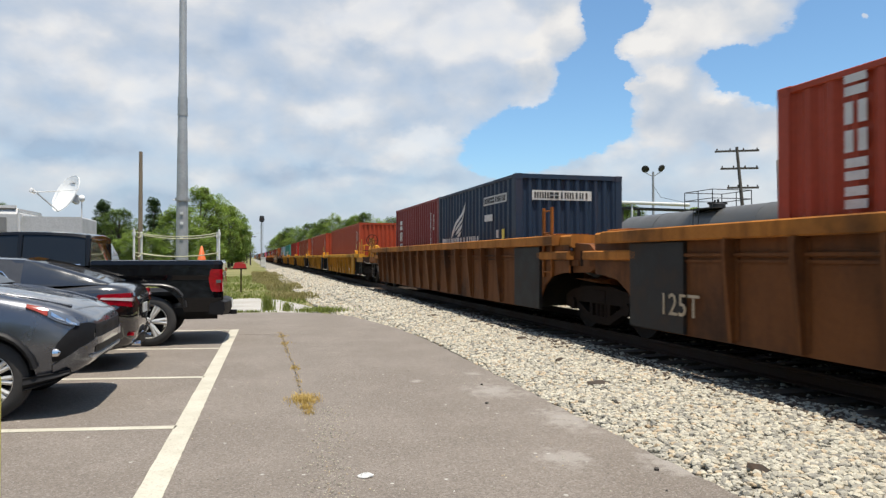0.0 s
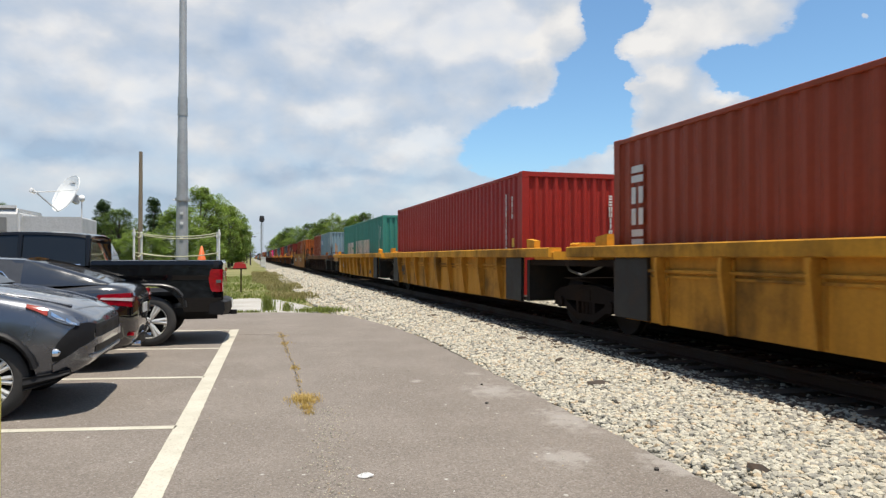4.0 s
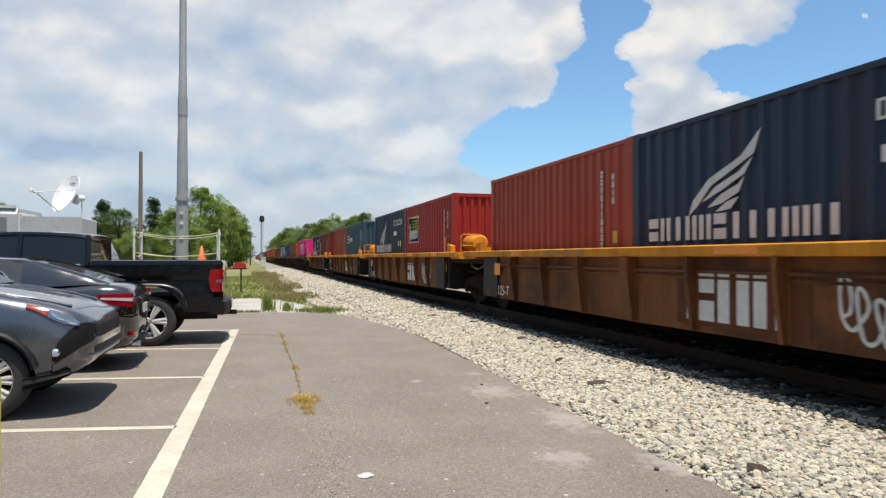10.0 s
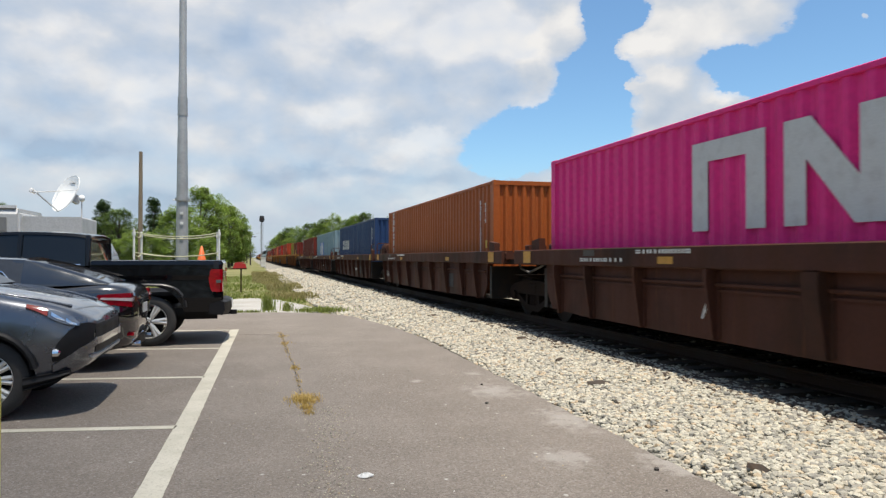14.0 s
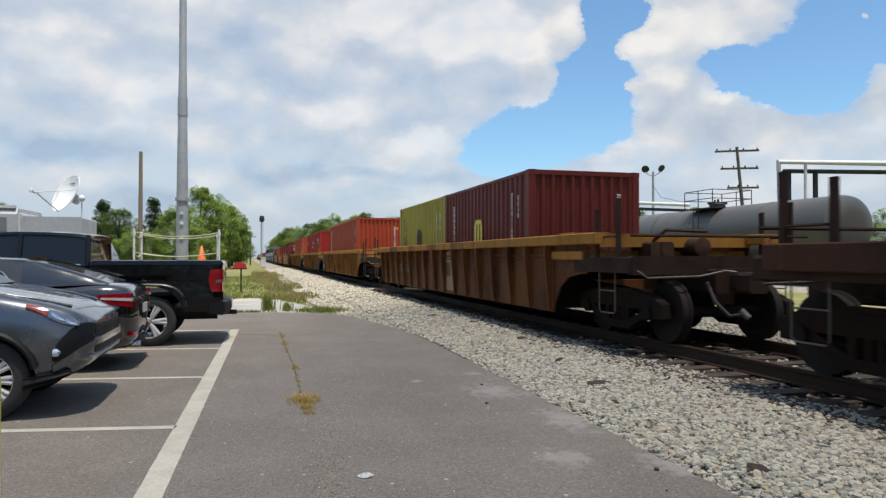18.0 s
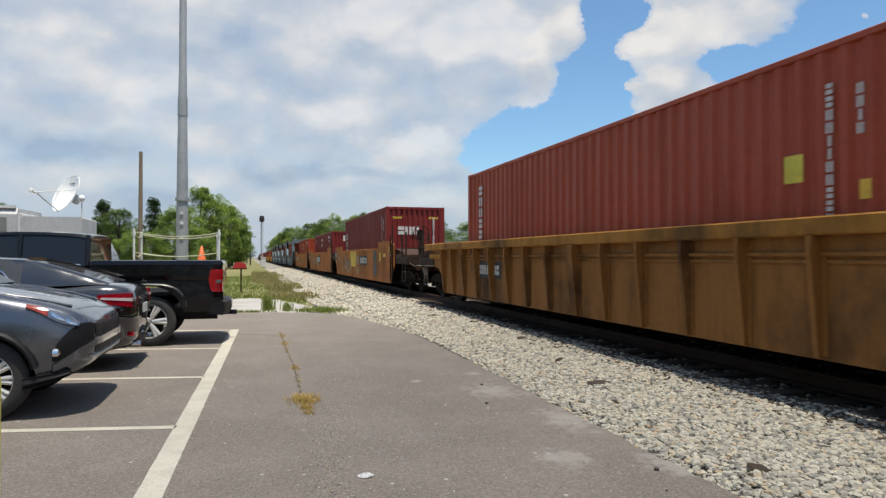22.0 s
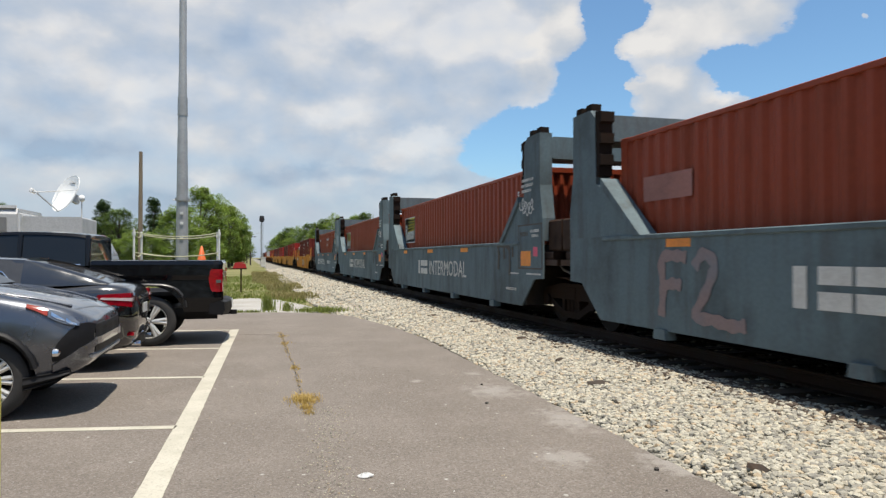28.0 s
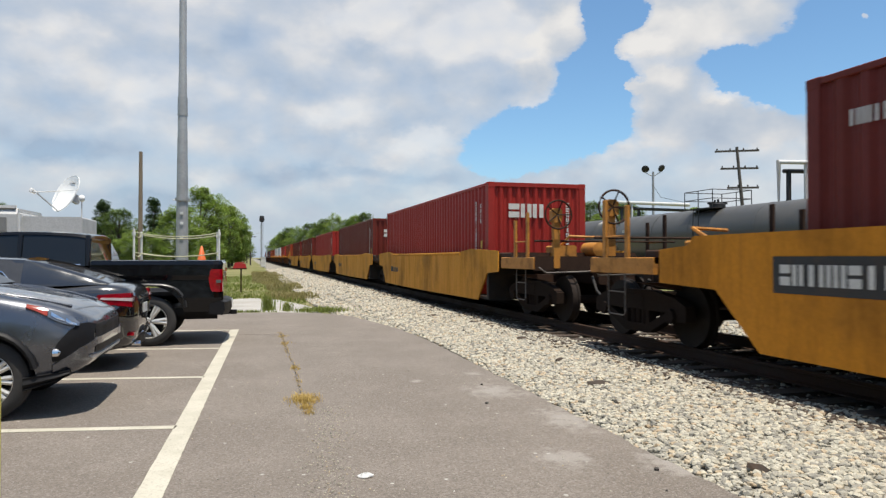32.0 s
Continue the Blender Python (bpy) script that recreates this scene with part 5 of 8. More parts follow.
def end_marks():
    """The framed panel, reflectors and soot at the near end of a blue-grey car."""
    return [("plate", 5.92, 0.98, 1.16, 0.84, dark_spray), ("plate", 5.95, 1.01, 1.10, 0.78, paint("blue_grey"), 0.002), ("plate", 6.08, 1.04, 0.48, 0.28, orange_mark, 0.003), ("plate", 6.68, 1.22, 0.20, 0.17, surface("pink_sticker", (0.75, 0.08, 0.16), 0.5), 0.003),
            ("bars", 6.55, 1.66, 6, 0.40, 0.05, white_mark, {"seed": 2}), ("bars", 6.6, 1.57, 5, 0.34, 0.05, white_mark, {"seed": 6}), ("bars", 6.05, 1.60, 3, 0.40, 0.08, dark_spray, {"seed": 7}),
            ("plate", 6.35, 0.88, 0.66, 0.03, white_mark), ("plate", 5.45, 0.88, 0.5, 0.025, white_mark), ("bars", 5.3, 0.56, 7, 0.55, 0.05, white_mark, {"seed": 9}),
            ("spray", 4.75, 0.55, "drips", DRIPS, 0.11, dark_spray), ("spray", 6.08, 1.98, "curl_l", scribble(0.62, 0.36, 8, 15), 0.03, white_mark), ("bars", 6.15, 2.62, 7, 0.55, 0.05, white_mark, {"seed": 3}), ("bars", 6.12, 2.52, 8, 0.58, 0.05, white_mark, {"seed": 5}), ("bars", 6.15, 2.42, 6, 0.46, 0.05, white_mark, {"seed": 8})]


def build_train():
    rib_new = "tan-brown well car with ribbed sides"
    # two ribbed units
    well_car("rib", -9.2, 10.0, "rust_brown", "rusty_orange", "rust-brown ribbed well car with scaled dark paint",
             nudge=0.1, fit=("tank", ("text", -7.30, 0.50, "125T", 0.27, pale_spray, 0.055)))
    well_car("rib", 10.0, 28.6, "rust_brown", "rusty_orange", "rust-brown ribbed well car with streaked sides", free=(False, True),
             nudge=0.1, fit=(("bars", -5.2, 0.86, 8, 1.4, 0.20, grey_spray, {"seed": 5})))
    container(-6.16, 40, "brick", tri(6.1))
    container(13.40, 20, "navy", wing_marks() + end_number())
    container(19.47, 20, "wine", [column(-2.3, 0.95, 3, 0.36, 1.2)])
    # five yellow units
    cuts = [32.4, 47.4, 63.0, 78.7, 94.3, 109.7]
    words = "yellow well car with slanted stakes and a bright top chord"
    extra = [(("text", 1.0, 0.45, "40", 0.42, black_mark), ("plate", 3.6, 0.55, 0.3, 0.28, white_mark), *black_board(-5.3, 0.62, 6, 1.0, 0.2)),
             (*thick_letter(-4.45, "J"), *thick_letter(-3.3, "A"), *thick_letter(-1.65, "B"), ("text", -5.4, 0.62, "40", 0.38, black_mark)), (("bars", 0.2, 0.55, 3, 0.9, 0.3, dark_spray, {"seed": 21}),),
             (("text", -5.4, 0.62, "40", 0.38, black_mark),), (("text", 0.5, 0.46, "40", 0.45, black_mark), *black_board(-5.3, 0.62, 6, 1.0, 0.2), ("bars", 3.4, 0.5, 7, 0.7, 0.16, dark_spray))]
    for i in range(5):
        well_car("chord", cuts[i], cuts[i + 1], "worn_yellow", "yellow", words if i != 1 else "yellow well car with slanted stakes and grey sprayed letters", free=(i == 0, i == 4), nudge=0.54, fit=(("tank",) if i == 2 else ("wheel", "tank") if i == 0 else ()) + extra[i])
    container(34.60, 40, "brick", [("plate", 5.0, 1.3, 0.2, 0.22, lemon_mark)])
    container(50.35, 40, "brick", tri(6.1) + [("plate", 4.2, 1.35, 0.22, 0.26, lemon_mark), ("end", "plate", 0.2, 1.35, 0.2, 0.24, lemon_mark)])
    container(65.85, 40, "rust", word_end + [("plate", 4.5, 1.15, 0.22, 0.26, lemon_mark), column(-5.6, 0.95, 4, 0.3, 1.2)])
    container(81.70, 40, "crimson")
    container(96.83, 40, "teal", [("bars", -4.55, 1.02, 5, 2.3, 0.62, white_mark, {"seed": 31, "gap": 0.16}), ("bars", -1.5, 1.02, 8, 4.3, 0.66, white_mark, {"seed": 37, "gap": 0.16})])
    # a single dark car, a single smooth car
    well_car("deep", 113.4, 131.0, "umber", "chestnut", "dark umber well car with a rusty top chord", free=(True, True), len_group=1, nudge=0.26, fit=(("plate", 5.3, 0.75, 0.22, 0.3, white_mark), ("bars", -5.0, 0.5, 10, 2.4, 0.17, surface("faint_stencil", (0.11, 0.085, 0.06), 0.8), {"seed": 4})))
    container(116.40, 20, "grey_blue", [("plate", -2.6, 1.72, 0.9, 0.42, blue_mark), ("bars", -2.52, 1.78, 3, 0.75, 0.3, white_mark, {"seed": 41})])
    container(122.46, 20, "rust")
    well_car("smooth", 133.6, 152.3, "ochre", "ochre", "smooth ochre well car with sprayed lettering", free=(True, True), truck_off=0.5,
             fit=("wheel", *black_board(2.0, 0.72, 3, 0.9, 0.38, 8), *black_board(-6.1, 0.72, 9, 2.0, 0.28, 4), ("spray", -1.35, 0.30, "tag", TAG, 0.36, pale_spray), ("spray", -1.35, 0.30, "tag", TAG, 0.25, red_spray, 0.004), ("spray", -1.35, 0.30, "tag_lines", TAG_LINES, 0.05, pale_spray, 0.008),
                  ("spray", 0.05, 0.82, "curl_a", scribble(1.1, 0.52, 9, 3), 0.05, pale_spray),
                  *smooth_ends(True), ("plate", 0.7, 1.22, 0.34, 0.14, yellow_mark), ("plate", -5.0, 1.30, 0.3, 0.16, yellow_mark)))
    container(137.50, 20, "orange", tri(3.0))
    container(143.55, 20, "rust")
    # five chestnut units with yellow chords
    cuts = [155.9, 171.3, 186.7, 202.0, 217.4, 232.9]
    words = "chestnut-brown well car with a weathered yellow top chord"
    board_marks = [("bars", 0.55, 0.48, 3, 1.7, 0.55, white_mark, {"seed": 21, "gap": 0.12}), ("plate", 0.35, 0.42, 2.1, 0.68, paint("dark_chestnut"), 0.0)]
    for i in range(5):
        fit = [("tank",) if i in (1, 2, 3) else ()]
        fit = [f for w in fit for f in w] + [("plate", 5.0, 0.82, 0.42, 0.22, orange_mark), ("plate", -6.05, 0.84, 0.34, 0.24, orange_mark, 0.055), ("plate", -4.9, 1.235, 0.5, 0.09, orange_mark), ("plate", 1.2, 1.235, 0.7, 0.09, orange_mark), ("plate", 4.3, 1.235, 0.5, 0.09, orange_mark), ("bars", -3.4, 1.25, 10, 1.6, 0.06, tan_patch, {"seed": 5})]
        if i == 0:
            fit += [("text", -5.5, 0.48, "125-T", 0.24, white_mark), ("bars", -4.4, 0.46, 4, 0.85, 0.24, white_mark), ("bars", -2.9, 0.44, 6, 0.9, 0.22, white_mark, {"seed": 2}), ("plate", 2.6, 0.50, 0.46, 0.38, white_mark), ("plate", 2.625, 0.525, 0.41, 0.33, paint("dark_chestnut"), 0.003), ("plate", 3.2, 0.52, 0.36, 0.26, tan_patch), ("plate", 4.0, 0.62, 0.9, 0.06, tan_patch), ("plate", 3.0, 0.98, 0.36, 0.05, white_mark)]
        elif i == 4:
            fit += [("bars", -4.6, 0.54, 4, 0.62, 0.17, pale_spray), ("bars", -2.9, 0.52, 6, 0.95, 0.18, pale_spray, {"seed": 2}), ("plate", -2.8, 0.82, 0.7, 0.36, tan_patch)]
        else:
            fit += board_marks + [("text", -6.2 + 0.35, 0.44, "125-T", 0.19, white_mark, 0.055), ("spray", 2.75, 0.42, "curl_b", scribble(1.0, 0.66, 10, 5), 0.045, white_mark)]
        well_car("wide_chord", cuts[i], cuts[i + 1], "dark_chestnut" if i == 0 else "chestnut", "school_yellow", words, free=(i == 0, i == 4), nudge=0.7, fit=tuple(fit))
    container(158.55, 20, "maroon", [("plate", -2.35, 1.7, 0.34, 0.42, cyan_mark), ("plate", 2.2, 1.2, 0.16, 0.2, lemon_mark)])
    container(164.62, 20, "brick", [column(-2.2, 0.98), ("plate", -1.1, 1.0, 0.8, 0.7, surface("box_rust_patch", (0.20, 0.035, 0.025), 0.5))])
    container(174.05, 20, "navy", wing_marks() + end_number())
    container(180.11, 20, "brick")
    container(189.20, 20, "crimson", lamp_marks(3.03, deep_blue_mark, 0.62))
    container(195.27, 20, "navy", wing_marks())
    container(204.50, 20, "petrol", [("shape", -2.6, 1.6, "flag", FLAG, white_mark), ("bars", -1.75, 1.68, 5, 1.0, 0.22, white_mark, {"seed": 5, "slant": 0.2})])
    container(210.70, 20, "rust")
    container(220.05, 20, "maroon", word_end + [column(-2.6, 0.95, 3, 0.3, 1.0)])
    container(226.10, 20, "navy", wing_marks())
    # five dark maroon units
    cuts = [236.75, 252.1, 267.4, 282.6, 297.8, 312.9]
    words = "dark maroon well car with a wide flat top chord"
    for i in range(5):
        fit = [("plate", 6.05, 1.10, 0.34, 0.21, amber_mark), ("plate", -7.3, 1.10, 0.34, 0.21, amber_mark), ("plate", 2.7, 1.12, 0.32, 0.09, amber_mark), ("plate", -2.9, 1.12, 0.32, 0.09, amber_mark), ("bars", -5.0, 1.14, 9, 1.3, 0.05, white_mark, {"seed": 4}), ("plate", -4.9, 1.22, 0.35, 0.09, dark_spray), ("text", -2.2, 0.50, "AEDCB"[i], 0.26, white_mark), ("bars", -3.4, 1.25, 9, 1.2, 0.05, white_mark), ("plate", 2.6, 0.45, 0.42, 0.34, black_mark),
               ("text", -5.9, 0.5, "116-T", 0.2, white_mark) if i == 1 else ("bars", 1.2, 0.6, 8, 0.8, 0.09, white_mark, {"seed": 8})]
        fit += ["tank"] if i > 1 else []
        well_car("deep", cuts[i], cuts[i + 1], "dark_maroon", "dark_maroon", words, free=(i == 0, i == 4), nudge=0.45, fit=tuple(fit))
    one = [[(0.0, 0.0), (0.38, 0.0), (0.38, 1.2), (1.22, 1.2), (1.22, 0.0), (1.6, 0.0), (1.6, 1.55), (0.0, 1.55)],
           [(1.94, 0.0), (2.31, 0.0), (2.31, 0.95), (3.04, 0.0), (3.49, 0.0), (3.49, 1.55), (3.11, 1.55), (3.11, 0.62), (2.39, 1.55), (1.94, 1.55)],
           [(4.05, 0.0), (5.4, 0.0), (5.4, 0.36), (4.43, 0.36), (4.43, 0.62), (5.3, 0.62), (5.3, 0.95), (4.43, 0.95), (4.43, 1.2), (5.4, 1.2), (5.4, 1.55), (4.05, 1.55)]]
    container(239.15, 40, "pink", [("shape", -1.92, 1.17, "big_blocks", [[(x * 0.79, z * 0.69) for x, z in p] for p in one], white_mark)])
    container(254.45, 40, "orange", tri(6.1))
    container(269.80, 40, "blue", [("bars", -4.6, 1.3, 6, 2.6, 0.5, white_mark)])
    container(284.55, 40, "grey_blue", [("plate", -3.4, 1.02, 2.5, 0.95, blue_mark), ("plate", -2.55, 1.03, 0.8, 0.93, white_mark, 0.003), ("bars", -3.3, 1.1, 3, 2.2, 0.6, white_mark, {"seed": 44, "gap": 0.3})])
    container(299.95, 40, "maroon", tri(6.1))
    # one ribbed car, then three ribbed units
    well_car("rib", 317.2, 335.6, "rust_brown", "honey", "rust-brown well car with ribbed sides and a dark stencil", free=(True, True), nudge=0.75, fit=(("bars", -0.2, 0.72, 3, 0.95, 0.34, black_mark, {"seed": 21}), ("plate", 0.0, 0.35, 1.1, 1.0, tan_patch), ("bars", -5.8, 0.72, 10, 1.9, 0.26, grey_spray, {"seed": 4})))
    container(321.10, 20, "maroon", [("shape", -0.4, 1.15, "yellow_m", logo_m, lemon_mark), column(-2.2, 0.95, 8, 0.12, 1.25)])
    container(327.15, 20, "olive", [("shape", -0.4, 1.15, "black_m", logo_m, black_mark), ("bars", -2.3, 0.95, 8, 0.12, 1.25, black_mark, {"upright": True}), ("bars", -1.95, 0.95, 6, 0.12, 1.1, black_mark, {"upright": True, "seed": 2})])
    cuts = [339.7, 358.7, 377.7, 396.7]
    for i in range(3):
        f = [("text", -8.10, 0.50, "125T", 0.27, white_mark, 0.055)] if i < 2 else [*black_board(-5.6, 0.75, 9, 1.5, 0.2)]
        f += [("bars", 0.9, 0.55, 3, 1.9, 0.62, red_spray, {"seed": 21, "gap": 0.1}), ("plate", 3.3, 0.72, 0.6, 0.5, tan_patch)] if i == 1 else []
        well_car("rib", cuts[i], cuts[i + 1], "tan_brown", "honey", rib_new, free=(i == 0, i == 2), nudge=0.45, fit=tuple(f))
    container(343.85, 40, "brick", tri(6.1) + [("end", "bars", 0.75, 2.3, 3, 0.2, 0.1, lemon_mark)], True)
    container(362.85, 40, "crimson", star_marks(6.1), True)
    container(382.0, 40, "coral", tri(6.1) + [("plate", 4.6, 1.6, 0.25, 0.28, lemon_mark), ("end", "plate", 0.05, 1.9, 0.2, 0.24, lemon_mark)], True)
    # three smooth units
    cuts = [401.0, 420.0, 439.1, 458.1]
    fits = [("wheel", *black_board(0.3, 0.85, 10, 1.9, 0.26, 4), ("shape", -7.95, 0.90, "cone_spray", CONE, tan_patch), ("spray", -6.7, 0.36, "curl_c", scribble(2.2, 0.95, 11, 8), 0.06, tan_patch), ("spray", -4.0, 0.5, "curl_d", scribble(1.2, 0.7, 9, 4), 0.05, red_spray), ("shape", 4.0, 0.42, "clover", CLOVER, teal_spray), ("spray", 4.0, 0.42, "clover_rim", CLOVER_RIM, 0.035, grey_spray, 0.004), ("plate", -2.9, 0.75, 1.9, 0.75, yellow_mark), ("spray", -4.8, 0.4, "curl_e", scribble(2.2, 0.85, 9, 12), 0.10, pale_spray), ("spray", -0.7, 0.34, "zigzag", [[(0.0, 0.95), (0.16, 0.55), (0.34, 0.98), (0.5, 0.5), (0.62, 0.9)], [(0.05, 0.35), (0.3, 0.05), (0.45, 0.4), (0.62, 0.1)]], 0.14, pale_spray)),
            (*black_board(-2.1, 0.78, 3, 2.2, 0.36, 8), ("spray", -7.2, 0.98, "letter", LETTER_R, 0.045, pale_spray), ("spray", -6.75, 0.92, "curl_f", scribble(0.3, 0.18, 4, 2), 0.035, pale_spray), ("spray", -6.1, 0.45, "curl_g", scribble(3.0, 0.95, 12, 6), 0.045, pale_spray), ("spray", -3.2, 0.55, "curl_h", scribble(1.8, 0.8, 9, 9), 0.045, pale_spray)),
            (*black_board(-6.3, 0.9, 9, 1.6, 0.2, 4), ("spray", -4.4, 0.85, "curl_i", scribble(0.9, 0.42, 7, 7), 0.05, pale_spray), ("spray", -2.0, 0.5, "curl_j", scribble(2.4, 0.75, 9, 11), 0.10, tan_patch))]
    for i in range(3):
        well_car("smooth", cuts[i], cuts[i + 1], "orange_brown", "orange_brown", "smooth orange-brown well car covered in faded graffiti", free=(i == 0, i == 2), truck_off=0.7, fit=(*fits[i], *smooth_ends(i == 0)))
    container(405.1, 40, "wine", word_end + [column(-5.6, 0.95, 3, 0.3, 1.2), ("end", "bars", -0.95, 2.42, 4, 0.4, 0.08, lemon_mark, {"slant": 0.5}), ("end", "bars", 0.55, 2.42, 4, 0.4, 0.08, lemon_mark, {"slant": 0.5})], True)
    container(424.1, 40, "wine", star_marks(6.1))
    container(443.25, 40, "brick", star_marks(6.1))
    # five blue-grey units with bulkheads
    cuts = [462.8, 478.15, 493.45, 508.75, 523.9, 539.0]
    white_word = lambda u: [("bars", u, 0.72, 3, 1.25, 0.40, white_mark, {"seed": 91, "gap": 0.1}), ("text", u + 1.42, 0.72, "INTERMODAL", 0.40, white_mark)]
    tilt = [(), (("spray", 4.0, 0.40, "curl_k", scribble(0.9, 0.6, 7, 13), 0.05, pale_spray), ("spray", -4.5, 0.46, "faded", FADED, 0.17, faded_pink)), (), (), (("bars", 1.9, 0.80, 10, 1.7, 0.2, white_mark, {"seed": 4}),)]
    for i in range(5):
        u = (-2.4, -2.4, -2.4, -2.4, -4.6)[i]
        f = (*white_word(u), ("plate", -1.2, 1.33, 0.6, 0.10, orange_mark), ("plate", -4.4, 1.33, 0.5, 0.10, orange_mark), ("plate", 2.1, 1.33, 0.6, 0.10, orange_mark), ("bars", 1.8, 1.52 - 0.08, 9, 1.4, 0.06, white_mark),
             *end_marks(), *tilt[i])
        well_car("bulk", cuts[i], cuts[i + 1], "blue_grey", "blue_grey", "blue-grey well car with tall bulkheads and white lettering", free=(i == 0, i == 4), truck_off=0.25, fit=f + (("wheel",) if i in (0, 4) else ()))
    container(464.15, 40, "brick", star_marks(6.1))
    container(479.55, 40, "rust", [("plate", -5.5, 1.62, 1.1, 0.34, surface("box_pale_patch", (0.33, 0.13, 0.10), 0.6)), ("bars", 3.9, 2.1, 9, 1.0, 0.16, white_mark)])
    container(494.90, 40, "rust", lamp_marks(6.1, deep_blue_mark, 0.6) + [ ("end", "plate", 0.1, 1.6, 0.2, 0.26, lemon_mark)])
    container(510.15, 40, "rust", lamp_marks(6.1, deep_blue_mark, 0.6) + [("end", "plate", 0.1, 1.6, 0.2, 0.26, lemon_mark)])
    container(525.35, 40, "rust", star_marks(6.1))
    # a yellow car, then lower yellow units, then the far tail of the train
    well_car("smooth_low", 543.0, 562.2, "school_yellow", "school_yellow", "smooth yellow well car with white and red lettering", free=(True, True), truck_off=0.5,
             fit=("wheel", *black_board(-6.9, 0.85, 8, 1.3, 0.2, 4), ("bars", 0.5, 0.5, 3, 2.4, 0.5, pale_spray, {"seed": 21, "gap": 0.1}), ("bars", 0.55, 0.36, 3, 2.4, 0.12, red_spray), ("plate", 6.0, 0.62, 0.35, 0.3, black_mark)))
    container(547.15, 40, "maroon", star_marks(6.1))
    cuts = [565.7 + 15.55 * i for i in range(6)]
    for i in range(5):
        well_car("low", cuts[i], cuts[i + 1], "pale_yellow", "pale_yellow", "low smooth pale-yellow well car", free=(i == 0, i == 4), nudge=0.9, fit=(("wheel",) if i in (0, 4) else ()) + (("plate", -5.4, 0.7, 0.4, 0.18, black_mark), ("bars", -4.9, 0.7, 5, 0.8, 0.16, grey_spray)))
    for s, c in ((568.8, "crimson"), (584.3, "maroon"), (599.9, "crimson"), (615.4, "maroon"), (631.0, "maroon")):
        container(s, 40, c, word_end)
    cuts = [647.2 + 15.55 * i for i in range(6)]
    for i in range(5):
        well_car("chord", cuts[i], cuts[i + 1], "chestnut", "school_yellow", "chestnut-brown well car with a weathered yellow top chord", free=(i == 0, i == 4))
    for i, c in enumerate(("rust", "crimson", "white", "white", "rust")):
        container(cuts[i] + 2.0, 40, c)
    cuts = [728.8 + 15.55 * i for i in range(6)]
    for i in range(5):
        well_car("deep", cuts[i], cuts[i + 1], "dark_maroon", "dark_maroon", "dark maroon well car with a wide flat top chord", free=(i == 0, i == 4))
    for i, c in enumerate(("rust", "navy", "maroon", "white", "rust")):
        container(cuts[i] + 2.0, 40, c)


build_train()


# ---- parked cars ----
tyre_mat = surface("tyre_rubber", (0.022, 0.022, 0.022), 0.85, dirt=(0.10, 0.09, 0.08), dirt_amount=0.35)
alloy_mat = surface("alloy_rim", (0.60, 0.585, 0.54), 0.30, 0.45, dirt_amount=0.15, bump=0.02)
chrome_mat = surface("chrome_trim", (0.75, 0.75, 0.75), 0.08, 1.0, dirt_amount=0.05, bump=0.0)
plastic_mat = surface("black_plastic", (0.010, 0.010, 0.011), 0.55, dirt=(0.05, 0.045, 0.04), dirt_amount=0.12, spec=0.2)
glass_dark = surface("tinted_glass", (0.012, 0.014, 0.016), 0.03, dirt_amount=0.03, bump=0.0, vary=0.02, spec=0.42)
glass_clear = surface("window_glass", (0.050, 0.048, 0.046), 0.05, dirt=(0.02, 0.02, 0.02), dirt_amount=0.5, blotch=2.5, bump=0.0, vary=0.02, spec=0.8)
red_lens = surface("red_lens", (0.30, 0.002, 0.010), 0.12, dirt=(0.10, 0.002, 0.004), dirt_amount=0.6, blotch=9, bump=0.0, coat=0.35, spec=0.25)
clear_lens = surface("clear_lens", (0.16, 0.18, 0.21), 0.06, 0.5, dirt_amount=0.05, bump=0.0, coat=1.0)
white_lens = surface("white_lens", (0.62, 0.50, 0.50), 0.10, dirt_amount=0.05, bump=0.0, coat=0.5)
amber_lens = surface("amber_lens", (0.27, 0.035, 0.012), 0.10, dirt_amount=0.05, bump=0.0, coat=1.0)
paint_grey = surface("metallic_grey_paint", (0.108, 0.114, 0.128), 0.27, 0.72, dirt=(0.06, 0.06, 0.06), dirt_amount=0.06, grain=400, bump=0.0, vary=0.15, coat=1.0)
paint_black = surface("black_car_paint", (0.006, 0.006, 0.007), 0.12, 0.0, dirt=(0.05, 0.045, 0.04), dirt_amount=0.04, bump=0.0, coat=0.45, spec=0.15)
paint_sedan = surface("black_sedan_paint", (0.018, 0.017, 0.017), 0.10, 0.0, dirt=(0.05, 0.045, 0.04), dirt_amount=0.08, bump=0.0, coat=1.0, spec=0.8)
paint_wine = surface("wine_car_paint", (0.075, 0.012, 0.014), 0.25, 0.1, dirt_amount=0.06, bump=0.0, coat=1.0)


def ring(u, zb, zt, hw, tuck=0.10, crown=0.04, n=7):
    """A rounded cross-section of a car body at u along its length."""
    h = zt - zb
    right = [(0.0, zb), (hw * 0.62, zb), (hw - tuck * 0.7, zb + 0.03 * h), (hw - 0.03, zb + 0.20 * h), (hw, zb + 0.45 * h), (hw - 0.012, zb + 0.66 * h), (hw - tuck * 0.45, zb + 0.84 * h), (hw - tuck, zb + 0.94 * h),
             (hw * 0.72, zt - crown * 0.35), (0.0, zt)]
    right = smooth_rings(right, 2)
    return [(u, -v, z) for v, z in right] + [(u, v, z) for v, z in reversed(right[1:-1])]


